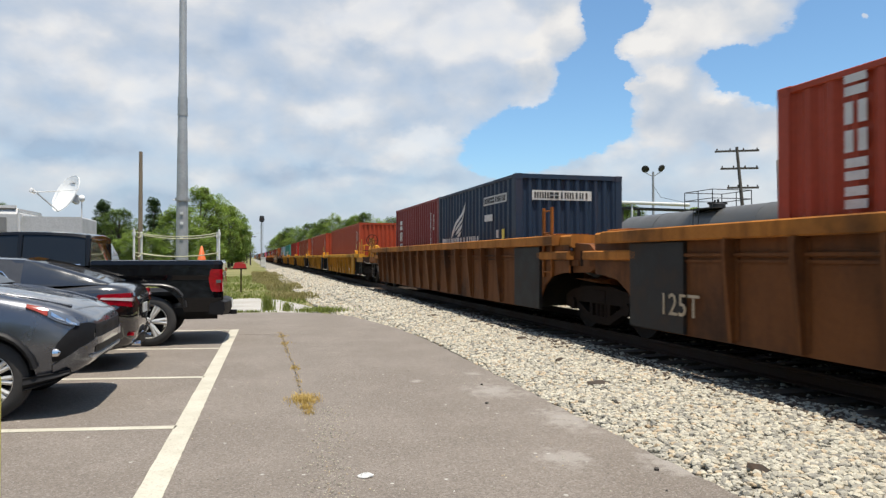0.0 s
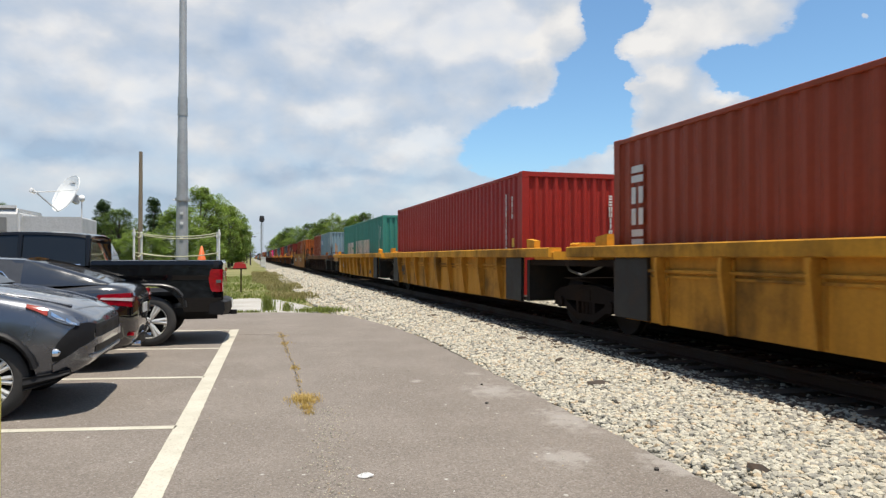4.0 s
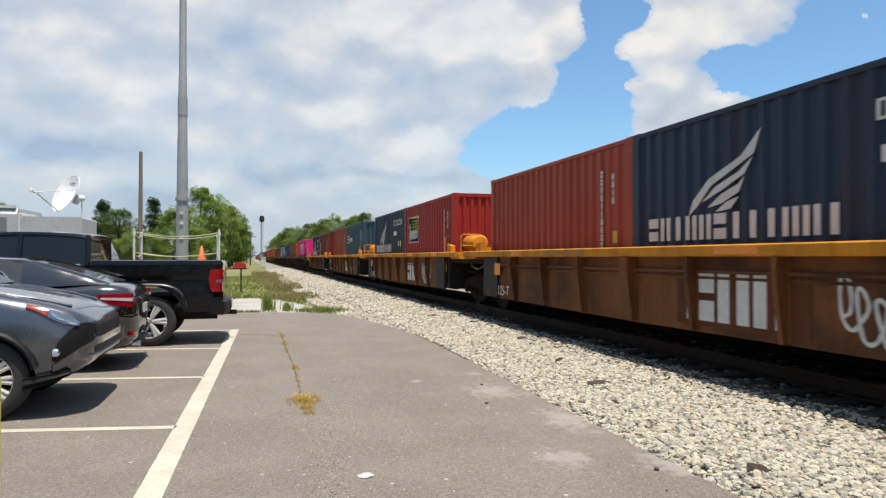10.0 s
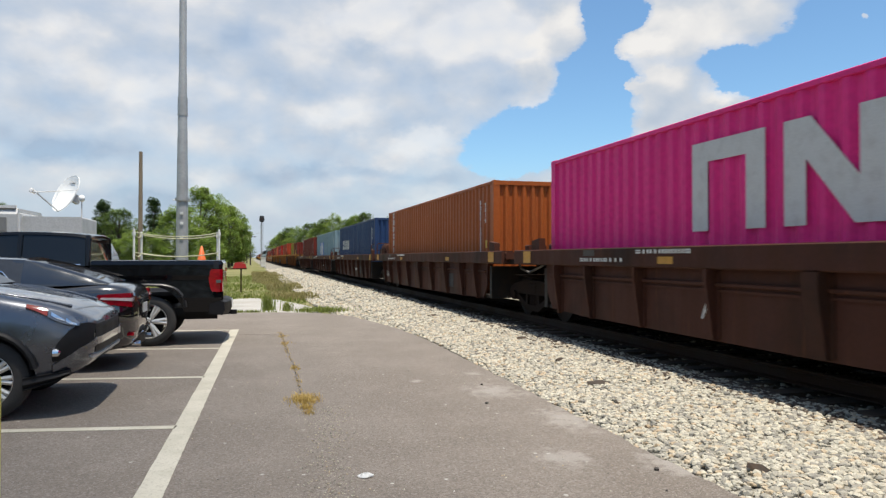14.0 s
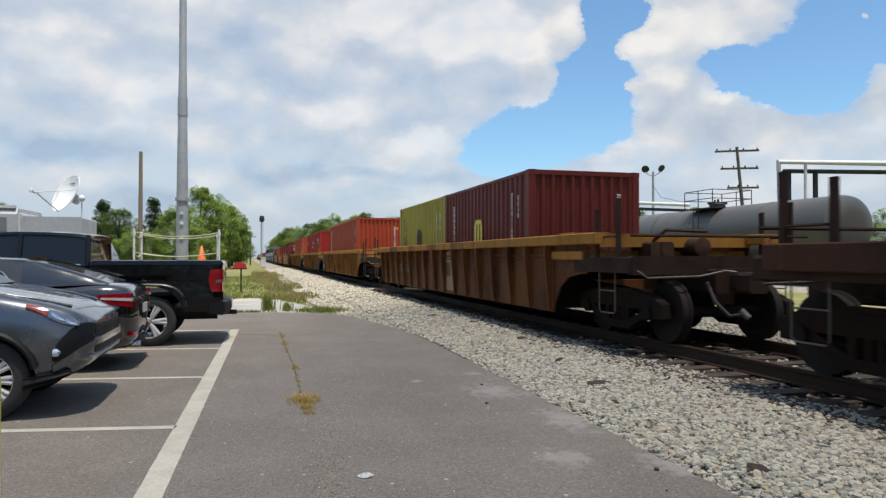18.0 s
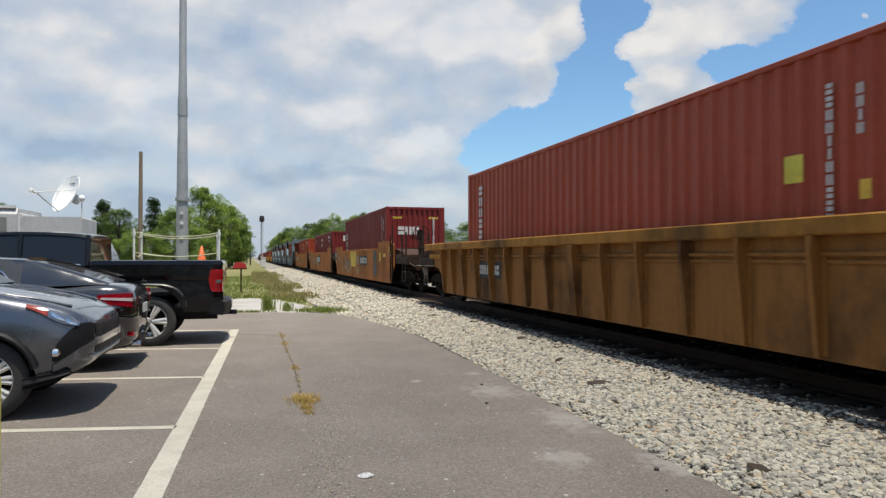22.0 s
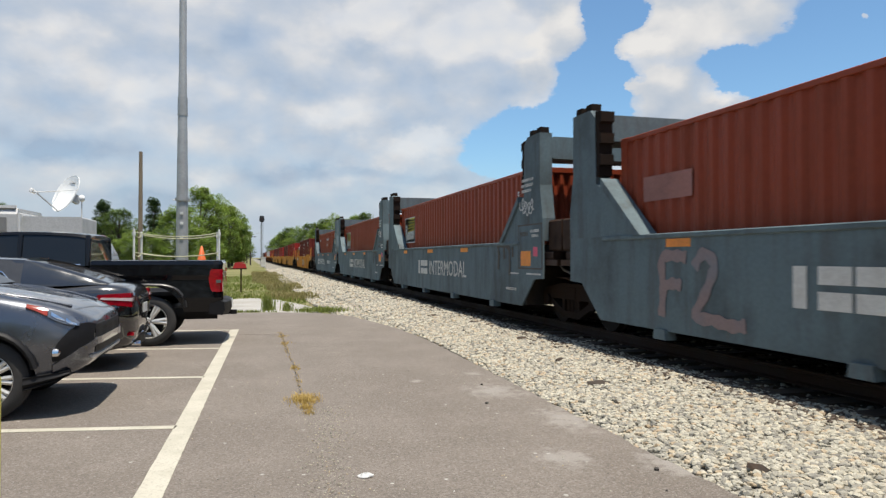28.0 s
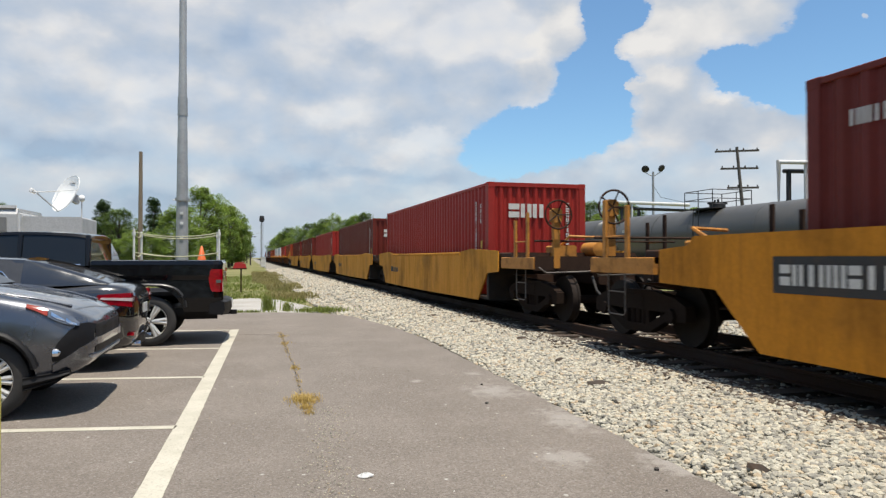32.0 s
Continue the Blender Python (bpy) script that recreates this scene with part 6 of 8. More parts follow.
def smooth_rings(stations, k=4):
    """Stations (u, ...) filled in by smooth steps."""
    out = []
    n = len(stations)
    for i in range(n - 1):
        p0, p1, p2, p3 = stations[max(i - 1, 0)], stations[i], stations[i + 1], stations[min(i + 2, n - 1)]
        for j in range(k):
            t = j / k
            row = []
            for a, b, c, d in zip(p0, p1, p2, p3):
                m1, m2 = (c - a) * 0.5, (d - b) * 0.5
                if a == b:
                    m1 = c - b
                if c == d:
                    m2 = c - b
                row.append((2 * t**3 - 3 * t**2 + 1) * b + (t**3 - 2 * t**2 + t) * m1 + (-2 * t**3 + 3 * t**2) * c + (t**3 - t**2) * m2)
            out.append(tuple(row))
    out.append(tuple(stations[-1]))
    return out


def cut_arches(geo, arches, half, r, crease=48):
    """The body with round wheel arches cut out of its sides."""
    me = geo.mesh("body")
    base = bpy.data.objects.new("body_cut", me)
    scene.collection.objects.link(base)
    cutters = []
    for u, z in arches:
        for s in (-1, 1):
            cg = Geo().lathe([(s * (half - 0.30), r), (s * (half + 0.25), r)], (0, 0, 0), "y", 28)
            c = bpy.data.objects.new("cutter", cg.mesh("cutter"))
            c.location = (u, 0, z)
            scene.collection.objects.link(c)
            m = base.modifiers.new("cut", "BOOLEAN")
            m.operation, m.solver, m.object = "DIFFERENCE", "EXACT", c
            cutters.append(c)
    bpy.context.view_layer.update()
    out = bpy.data.meshes.new_from_object(base.evaluated_get(bpy.context.evaluated_depsgraph_get()))
    for o in [base, *cutters]:
        bpy.data.objects.remove(o)
    out.materials.clear()
    out.materials.append(None)
    out.shade_smooth()
    out.set_sharp_from_angle(angle=radians(crease))
    return out


def tyre_shape(r, w):
    return Geo().ring_lathe([(-w / 2 + 0.01, r * 0.68), (-w / 2, r * 0.76), (-w / 2 + 0.012, r * 0.93), (-w / 2 + 0.04, r), (w / 2 - 0.04, r), (w / 2 - 0.012, r * 0.93), (w / 2, r * 0.76), (w / 2 - 0.01, r * 0.68)], axis="y", n=36)


def rim_shape(r, w, spokes):
    g = Geo()
    g.ring_lathe([(-w / 2 + 0.02, r * 0.72), (-w / 2 + 0.008, r * 0.67), (-w / 2 + 0.05, r * 0.635), (w / 2 - 0.04, r * 0.63), (w / 2 - 0.04, r * 0.69)], axis="y", n=36)
    g.lathe([(-w / 2 + 0.03, 0.001), (-w / 2 + 0.03, r * 0.13), (-w / 2 + 0.07, r * 0.15), (-w / 2 + 0.09, 0.001)], axis="y", n=16)
    for i in range(spokes):
        for da in (-0.11, 0.11):
            a = 2 * math.pi * i / spokes
            p0 = (r * 0.10 * math.cos(a), -w / 2 + 0.045, r * 0.10 * math.sin(a))
            p1 = (r * 0.66 * math.cos(a + da), -w / 2 + 0.03, r * 0.66 * math.sin(a + da))
            g.tube([p0, p1], r * (0.085 if spokes == 6 else 0.062), 6)
    return g


def add_wheels(car, axles, half, r, w, spokes, key):
    for u in axles:
        for s in (-1, 1):
            wh = part("wheel", shared((key, "tyre"), lambda: tyre_shape(r, w), 40), tyre_mat, car, "black rubber tyre", pose(u, s * (half - w / 2 - 0.02), r, 0, 0, 0 if s < 0 else 180))
            part("rim", shared((key, "rim"), lambda: rim_shape(r, w, spokes), 40), alloy_mat, wh, "silver spoked alloy rim")
            part("brake_disc", shared((key, "disc"), lambda: Geo().lathe([(0.0, 0.001), (0.0, r * 0.56), (0.03, r * 0.56), (0.03, 0.001)], axis="y", n=24)), plastic_mat, wh)


def greenhouse(car, st, paint_mat, quarter=0.0, glass=None):
    """Cabin: dark glass all round, with the painted roof and pillars over it. st: (u, base z, top z, base half width, top half width)."""
    def shell(push, lo, hi):
        rows = []
        for u, zb, zt, hb, ht in smooth_rings(st, 3):
            h = max(zt - zb, 0.01)
            r = []
            for f in (lo, lo + (hi - lo) * 0.35, lo + (hi - lo) * 0.75, hi):
                r.append((u, -(hb + (ht - hb) * f ** 1.25 + push), zb + h * f))
            top = zt + push if hi >= 1 else zb + h * hi
            mid = [(u, -(ht * 0.55), top + 0.012), (u, 0.0, top + 0.018), (u, ht * 0.55, top + 0.012)] if hi >= 1 else [(u, 0.0, top)]
            rows.append(r + mid + [(a, -b, c) for a, b, c in reversed(r)])
        return Geo().loft(rows)
    part("cabin_glass", shell(0.0, 0.0, 0.93), glass or glass_dark, car, "dark tinted window glass", soft=35)
    st_roof = [s for s in st if s[2] - s[1] > 0.30]
    if quarter:
        # painted panels beside the rear glass
        for s in (-1, 1):
            rows = []
            for u, zb, zt, hb, ht in smooth_rings(st, 3):
                if u < quarter:
                    h = max(zt - zb, 0.01)
                    line = [(u, s * (hb + (ht - hb) * f ** 1.25 + 0.012), zb + h * f) for f in (0.0, 0.25, 0.5, 0.75, 0.97)]
                    rows.append(line + [(u, s * (abs(line[-1][1]) - 0.07), line[-1][2] + 0.012), (u, s * (hb - 0.1), zb)])
            part("rear_quarter", Geo().loft(rows), paint_mat, car, soft=45)
    rows = []
    for u, zb, zt, hb, ht in smooth_rings(st_roof, 3):
        rows.append([(u, -(ht + 0.035), zt - 0.05), (u, -(ht + 0.006), zt - 0.004), (u, -ht * 0.6, zt + 0.018), (u, 0, zt + 0.03), (u, ht * 0.6, zt + 0.018), (u, ht + 0.006, zt - 0.004), (u, ht + 0.035, zt - 0.05), (u, 0, zt - 0.06)])
    part("roof", Geo().loft(rows), paint_mat, car, soft=40)


def pillars(car, lines, mat, r=0.028):
    for name, a, b in lines:
        for s in (-1, 1):
            pts = [(a[0] + (b[0] - a[0]) * f, s * (a[1] + (b[1] - a[1]) * f + 0.010 * math.sin(math.pi * f)), a[2] + (b[2] - a[2]) * f) for f in (0, 0.25, 0.5, 0.75, 1)]
            part(name, Geo().tube(pts, r, 8), mat, car, soft=60)


def parked(name, label, x, y, turn):
    return thing(name, label, "car", pose(x, y, 0, 0, 0, turn))


BODY_LINES = {}


def half_width(st, u, z):
    """Half width of a car body at u along it and height z, 0 above or below it."""
    fine = BODY_LINES.setdefault(tuple(st), smooth_rings(st, 4))
    row = [u] + [lerp_table(u, [(q[0], q[i]) for q in fine]) for i in (1, 2, 3)]
    side = [(p[2], -p[1]) for p in ring(row[0], row[1], row[2], row[3], 0.11, 0.05) if p[1] <= 0]
    side = sorted(side[3:])
    return lerp_table(z, side) if side[0][0] <= z <= side[-1][0] else 0.0


def side_strip(st, s, rows, proud):
    """A lens or strip that follows the flank of a body; rows: u, lower z, upper z."""
    out = []
    for u, z0, z1 in rows:
        zs = [z0 + (z1 - z0) * k / 3 for k in range(4)]
        out.append([(u - proud, s * (half_width(st, u, z) + proud), z) for z in zs] + [(u + 0.01, s * (half_width(st, u, z) - 0.04), z) for z in reversed(zs)])
    return Geo().loft(out)


def nose_strip(st, rows, proud):
    """A grille or strip that follows the front of a body; rows: v across, lower z, upper z."""
    def front(v, z):
        return next((i * 0.004 for i in range(150) if half_width(st, i * 0.004, z) >= abs(v)), 0.6)
    out = []
    for v, z0, z1 in rows:
        zs = [z0 + (z1 - z0) * k / 3 for k in range(4)]
        out.append([(front(v, z) - proud, v, z) for z in zs] + [(front(v, z) + 0.03, v, z) for z in reversed(zs)])
    return Geo().loft(out)


def build_suv():
    # u runs from the nose backwards; the nose points to +x
    car = parked("parked_suv", "dark grey metallic crossover car parked nose towards the track", -1.42, 8.02, 180)
    st = [(0.00, 0.555, 0.82, 0.54), (0.03, 0.50, 0.90, 0.69), (0.10, 0.43, 0.955, 0.80), (0.26, 0.35, 1.03, 0.875), (0.55, 0.27, 1.11, 0.912), (1.00, 0.25, 1.195, 0.925), (1.35, 0.25, 1.22, 0.925), (2.4, 0.27, 1.17, 0.925), (3.7, 0.28, 1.18, 0.92), (4.25, 0.32, 1.15, 0.88),
          (4.52, 0.42, 1.05, 0.74), (4.58, 0.52, 0.92, 0.60)]
    body = Geo().loft([ring(u, a, b, c, 0.11, 0.05) for u, a, b, c in smooth_rings(st, 4)])
    part("body", cut_arches(body, [(0.88, 0.37), (3.54, 0.37)], 0.925, 0.425), paint_grey, car)
    greenhouse(car, [(1.10, 1.20, 1.21, 0.80, 0.78), (1.35, 1.20, 1.36, 0.82, 0.74), (1.95, 1.17, 1.64, 0.83, 0.66), (2.7, 1.16, 1.68, 0.83, 0.66), (3.7, 1.16, 1.65, 0.81, 0.63), (4.25, 1.14, 1.56, 0.76, 0.60), (4.48, 1.10, 1.20, 0.70, 0.62)], paint_grey)
    pillars(car, [("front_pillar", (1.18, 0.80, 1.20), (1.92, 0.67, 1.62)), ("middle_pillar", (2.7, 0.835, 1.16), (2.72, 0.675, 1.64)), ("rear_pillar", (4.3, 0.77, 1.14), (3.95, 0.63, 1.62))], paint_grey)
    add_wheels(car, (0.88, 3.54), 0.925, 0.37, 0.235, 10, "suv")
    for s in (-1, 1):
        part("headlight", side_strip(st, s, [(0.13, 0.842, 0.872), (0.18, 0.846, 0.922), (0.24, 0.866, 0.952), (0.31, 0.896, 0.982), (0.38, 0.935, 1.002)], 0.020), clear_lens, car, "clear glass headlight", soft=40)
        part("light_bar", side_strip(st, s, [(0.15, 0.850, 0.862), (0.20, 0.862, 0.885), (0.24, 0.885, 0.920)], 0.027), chrome_mat, car, soft=40)
        part("light_bar", side_strip(st, s, [(0.25, 0.892, 0.905), (0.31, 0.915, 0.945), (0.36, 0.945, 0.978)], 0.027), chrome_mat, car, soft=40)
        part("indicator", side_strip(st, s, [(0.385, 0.942, 1.006), (0.47, 0.985, 1.032), (0.56, 1.022, 1.052)], 0.020), amber_lens, car, "orange indicator lens", soft=40)
        part("fog_recess", side_strip(st, s, [(0.02, 0.69, 0.84), (0.06, 0.66, 0.865), (0.12, 0.625, 0.860), (0.20, 0.575, 0.80), (0.28, 0.53, 0.70), (0.33, 0.52, 0.60)], 0.012), plastic_mat, car, "black fog lamp recess", soft=40)
        part("bumper_wing", side_strip(st, s, [(0.015, 0.645, 0.705), (0.06, 0.61, 0.672), (0.13, 0.56, 0.632), (0.20, 0.505, 0.578), (0.28, 0.455, 0.530), (0.34, 0.43, 0.49)], 0.030), paint_grey, car, soft=40)
        part("fog_lamp", Geo().lathe([(-0.022, 0.01), (-0.008, 0.036), (0.04, 0.040)], (0.265, s * 0.90, 0.605), "x", 14), chrome_mat, car, "round fog lamp")
        part("hood_crease", Geo().tube([(u, s * v, z) for u, v, z in ((0.22, 0.58, 1.012), (0.5, 0.65, 1.086), (0.85, 0.70, 1.150), (1.2, 0.72, 1.196))], 0.014, 8), paint_grey, car, soft=60)
        part("arch_trim", Geo().tube([(0.88 + 0.44 * math.cos(a), s * 0.915, 0.37 + 0.44 * math.sin(a)) for a in [math.pi * i / 14 for i in range(1, 14)]], 0.032, 6), plastic_mat, car, "black plastic arch trim", soft=60)
        part("arch_trim", Geo().tube([(3.54 + 0.44 * math.cos(a), s * 0.91, 0.37 + 0.44 * math.sin(a)) for a in [math.pi * i / 14 for i in range(1, 14)]], 0.032, 6), plastic_mat, car, "black plastic arch trim", soft=60)
        part("wing_mirror", Geo().loft([[(1.45, s * 0.90, 1.18), (1.60, s * 0.90, 1.18), (1.60, s * 0.90, 1.30), (1.45, s * 0.90, 1.30)], [(1.42, s * 1.06, 1.17), (1.58, s * 1.08, 1.17), (1.58, s * 1.08, 1.33), (1.42, s * 1.06, 1.33)]]), paint_grey, car)
        part("sill_trim", Geo().box(1.45, 3.15, *sorted((s * 0.86, s * 0.925)), 0.24, 0.36, 0.02), plastic_mat, car)
        part("door_trim", Geo().box(1.5, 3.1, *sorted((s * 0.915, s * 0.933)), 0.52, 0.58), chrome_mat, car)
    low = [(0.18, 0.385, 0.44, 0.872), (0.30, 0.335, 0.425, 0.905), (0.55, 0.262, 0.40, 0.928)]
    part("bumper_cladding", Geo().loft([ring(u, a, b, c, 0.03, 0.0) for u, a, b, c in smooth_rings(low, 4)]), plastic_mat, car, "black plastic lower bumper", soft=45)
    across = lambda w, z0, z1: [(w * k / 12, z0, z1) for k in range(-12, 13)]
    part("grille", nose_strip(st, across(0.60, 0.69, 0.80), 0.008), plastic_mat, car, "black slatted grille", soft=40)
    part("grille_bar", nose_strip(st, across(0.62, 0.80, 0.835), 0.012), plastic_mat, car, soft=40)
    part("bumper_bar", nose_strip(st, across(0.66, 0.645, 0.715), 0.030), paint_grey, car, soft=40)
    part("lower_grille", nose_strip(st, across(0.60, 0.565, 0.635), 0.008), plastic_mat, car, "black lower air intake", soft=40)
    part("bumper_lip", nose_strip(st, across(0.68, 0.525, 0.552), 0.030), surface("silver_lip", (0.45, 0.46, 0.47), 0.4, 0.4), car, "silver-grey skid lip", soft=40)


def build_sedan():
    # u runs from the tail forwards; the tail points to +x
    car = parked("parked_sedan", "black sedan car parked with its tail towards the track", -1.42, 10.66, 180)
    st = [(0.00, 0.50, 0.86, 0.58), (0.05, 0.38, 1.02, 0.72), (0.16, 0.30, 1.115, 0.83), (0.45, 0.25, 1.15, 0.895), (1.05, 0.24, 1.12, 0.91), (2.4, 0.24, 1.06, 0.91), (3.4, 0.24, 1.02, 0.91), (4.2, 0.25, 0.94, 0.89), (4.65, 0.32, 0.84, 0.76), (4.82, 0.45, 0.72, 0.55)]
    body = Geo().loft([ring(u, a, b, c, 0.10, 0.05) for u, a, b, c in smooth_rings(st, 4)])
    part("body", cut_arches(body, [(1.02, 0.335), (3.82, 0.335)], 0.91, 0.385), paint_sedan, car)
    greenhouse(car, [(0.36, 1.13, 1.14, 0.72, 0.70), (0.70, 1.12, 1.27, 0.77, 0.66), (1.35, 1.10, 1.455, 0.80, 0.60), (2.1, 1.08, 1.475, 0.81, 0.60), (2.7, 1.06, 1.44, 0.81, 0.62), (3.5, 1.00, 1.03, 0.80, 0.74)], paint_sedan, quarter=1.5, glass=glass_clear)
    pillars(car, [("middle_pillar", (2.05, 0.815, 1.07), (1.98, 0.615, 1.45)), ("front_pillar", (3.30, 0.80, 1.02), (2.68, 0.63, 1.42))], paint_sedan)
    add_wheels(car, (1.02, 3.82), 0.91, 0.335, 0.22, 8, "sedan")
    for s in (-1, 1):
        part("tail_light", Geo().prism([(0.035, 0.84), (0.50, 0.90), (0.44, 1.00), (0.05, 1.02)], *sorted((s * 0.74, s * 0.893)), "y"), red_lens, car, "red tail light lens")
        part("light_strip", Geo().prism([(0.03, 0.915), (0.42, 0.94), (0.40, 0.965), (0.03, 0.955)], *sorted((s * 0.75, s * 0.899)), "y"), white_lens, car)
        part("window_trim", Geo().tube([(1.42, s * 0.815, 1.125), (1.8, s * 0.83, 1.11), (2.6, s * 0.83, 1.075), (3.3, s * 0.82, 1.03)], 0.014, 6), chrome_mat, car, "chrome window trim")
        part("window_trim", Geo().tube([(1.42, s * 0.812, 1.14), (1.56, s * 0.74, 1.29), (1.85, s * 0.665, 1.42), (2.4, s * 0.65, 1.435)], 0.012, 6), chrome_mat, car, "chrome window trim")
        part("exhaust", Geo().tube([(-0.02, s * 0.52, 0.33), (0.2, s * 0.52, 0.33)], 0.04, 10), chrome_mat, car)
        part("reflector", Geo().box(0.03, 0.14, *sorted((s * 0.62, s * 0.77)), 0.46, 0.50), red_lens, car)
    part("boot_trim", Geo().box(-0.004, 0.03, -0.40, 0.40, 0.92, 0.955, 0.01), chrome_mat, car, "chrome strip across the boot lid")
    part("number_plate", Geo().box(-0.012, 0.01, -0.155, 0.155, 0.72, 0.85), surface("plate_white", (0.6, 0.6, 0.58), 0.5), car, "plain pale plate")
    part("bumper_skirt", Geo().loft([[(0.01 + 0.12 * (abs(v) / 0.7) ** 2, v, z) for z in (0.30, 0.42)] + [(0.2 + 0.1 * (abs(v) / 0.7) ** 2, v, 0.42), (0.2 + 0.1 * (abs(v) / 0.7) ** 2, v, 0.30)] for v in (-0.75, -0.5, -0.25, 0, 0.25, 0.5, 0.75)]), plastic_mat, car)


def squarish(c):
    return math.copysign(abs(c) ** 0.66, c)


def build_pickup():
    # u runs from the tail forwards; the tail points to +x
    car = parked("parked_pickup", "black pickup truck with an open bed, tail towards the track", -0.44, 13.47, 180)
    hw = 1.015
    # bed: double skins, open above
    def side(s):
        sec = [(hw - 0.075, 1.43), (hw - 0.02, 1.425), (hw + 0.0, 1.36), (hw + 0.01, 1.18), (hw - 0.012, 1.10), (hw, 0.80), (hw - 0.04, 0.56), (hw - 0.10, 0.56), (hw - 0.10, 1.38)]
        return Geo().loft([[(u, s * (v - pull), z) for v, z in sec] for u, pull in ((0.015, 0.05), (0.06, 0.015), (0.14, 0.0), (1.0, 0.0), (2.04, 0.0))])
    for s in (-1, 1):
        part("bed_side", cut_arches(side(s), [(1.16, 0.45)], hw, 0.555, 5), paint_black, car)
        part("arch_flare", Geo().tube([(1.16 + 0.585 * squarish(math.cos(a)), s * (hw - 0.002), 0.45 + 0.575 * squarish(math.sin(a))) for a in [math.pi * i / 16 for i in range(1, 16)]], 0.030, 6), surface("arch_grey", (0.028, 0.028, 0.029), 0.4), car, "grey wheel arch moulding", soft=60)
        part("arch_flare", Geo().tube([(4.82 + 0.515 * math.cos(a), s * (hw - 0.002), 0.42 + 0.515 * math.sin(a)) for a in [math.pi * i / 16 for i in range(0, 17)]], 0.030, 6), surface("arch_grey", (0.028, 0.028, 0.029), 0.4), car, soft=60)
        part("tail_light", Geo().loft([[(-0.010, s * (hw - 0.16), z), (0.0, s * (hw - 0.03), z), (0.04, s * (hw + 0.014), z), (b, s * (hw + 0.020), z), (b, s * (hw - 0.05), z), (0.03, s * (hw - 0.16), z)] for z, b in ((0.90, 0.16), (0.94, 0.19), (1.10, 0.22), (1.24, 0.20), (1.28, 0.18))]), red_lens, car, "tall red tail light")
        part("light_strip", Geo().box(0.02, 0.10, *sorted((s * (hw - 0.11), s * (hw + 0.026))), 1.05, 1.10), clear_lens, car)
        part("wing_mirror", Geo().box(3.85, 4.0, *sorted((s * 1.03, s * 1.24)), 1.33, 1.58, 0.03), paint_black, car)
        part("rocker", Geo().box(2.1, 4.1, *sorted((s * 0.90, s * 0.985)), 0.42, 0.56, 0.02), plastic_mat, car)
    part("tailgate", Geo().loft([[(0.0, v, 0.70), (-0.012, v, 0.80), (0.0, v, 1.30), (-0.01, v, 1.38), (0.03, v, 1.43), (0.09, v, 1.40), (0.09, v, 0.70)] for v in (-0.86, -0.4, 0.4, 0.86)]), paint_black, car, "black tailgate", soft=40)
    part("tailgate_handle", Geo().box(-0.03, 0.0, -0.13, 0.13, 1.12, 1.22, 0.01), chrome_mat, car)
    part("bed_floor", Geo().box(0.08, 2.0, -0.90, 0.90, 0.84, 0.90).box(0.06, 2.0, -0.80, 0.80, 0.5, 0.62), plastic_mat, car)
    part("headboard", Geo().box(1.96, 2.04, -0.92, 0.92, 0.85, 1.42), paint_black, car)
    part("rear_bumper", Geo().loft([[(-0.10 + 0.10 * (abs(v) / 1.0) ** 3, v, 0.50), (-0.14 + 0.10 * (abs(v) / 1.0) ** 3, v, 0.58), (-0.13 + 0.10 * (abs(v) / 1.0) ** 3, v, 0.72), (0.02, v, 0.74), (0.20, v, 0.72), (0.22, v, 0.52)] for v in (-1.0, -0.9, -0.5, -0.3, 0.3, 0.5, 0.9, 1.0)]), plastic_mat, car, "dark step bumper", soft=40)
    part("hitch", Geo().box(-0.22, 0.0, -0.05, 0.05, 0.44, 0.52), plastic_mat, car)
    part("number_plate", Geo().box(-0.14, -0.12, -0.155, 0.155, 0.60, 0.72), MATS["plate_white"], car, "plain pale plate")
    st = [(2.06, 0.50, 1.36, 1.0), (2.12, 0.48, 1.38, hw), (3.0, 0.47, 1.36, hw), (4.0, 0.47, 1.34, hw), (4.7, 0.47, 1.32, hw), (5.5, 0.50, 1.26, 0.99), (5.75, 0.55, 1.15, 0.90), (5.80, 0.60, 1.05, 0.80)]
    body = Geo().loft([ring(u, a, b, c, 0.09, 0.05) for u, a, b, c in smooth_rings(st, 4)])
    part("cab_body", cut_arches(body, [(4.82, 0.42)], hw, 0.50), paint_black, car)
    greenhouse(car, [(2.07, 1.34, 1.78, 0.93, 0.80), (2.12, 1.34, 1.85, 0.94, 0.80), (2.7, 1.34, 1.895, 0.94, 0.80), (3.4, 1.34, 1.885, 0.94, 0.80), (3.75, 1.33, 1.80, 0.93, 0.80), (4.35, 1.31, 1.34, 0.92, 0.86)], paint_black)
    pillars(car, [("rear_pillar", (2.10, 0.945, 1.34), (2.12, 0.815, 1.84)), ("middle_pillar", (3.1, 0.95, 1.34), (3.1, 0.815, 1.86)), ("front_pillar", (4.2, 0.93, 1.32), (3.72, 0.815, 1.80))], paint_black, r=0.04)
    part("window_trim", Geo().tube([(2.2, -0.965, 1.36), (4.1, -0.965, 1.36)], 0.014, 6), chrome_mat, car)
    part("window_trim", Geo().tube([(2.2, 0.965, 1.36), (4.1, 0.965, 1.36)], 0.014, 6), chrome_mat, car)
    add_wheels(car, (1.16, 4.82), hw, 0.415, 0.275, 6, "pickup")
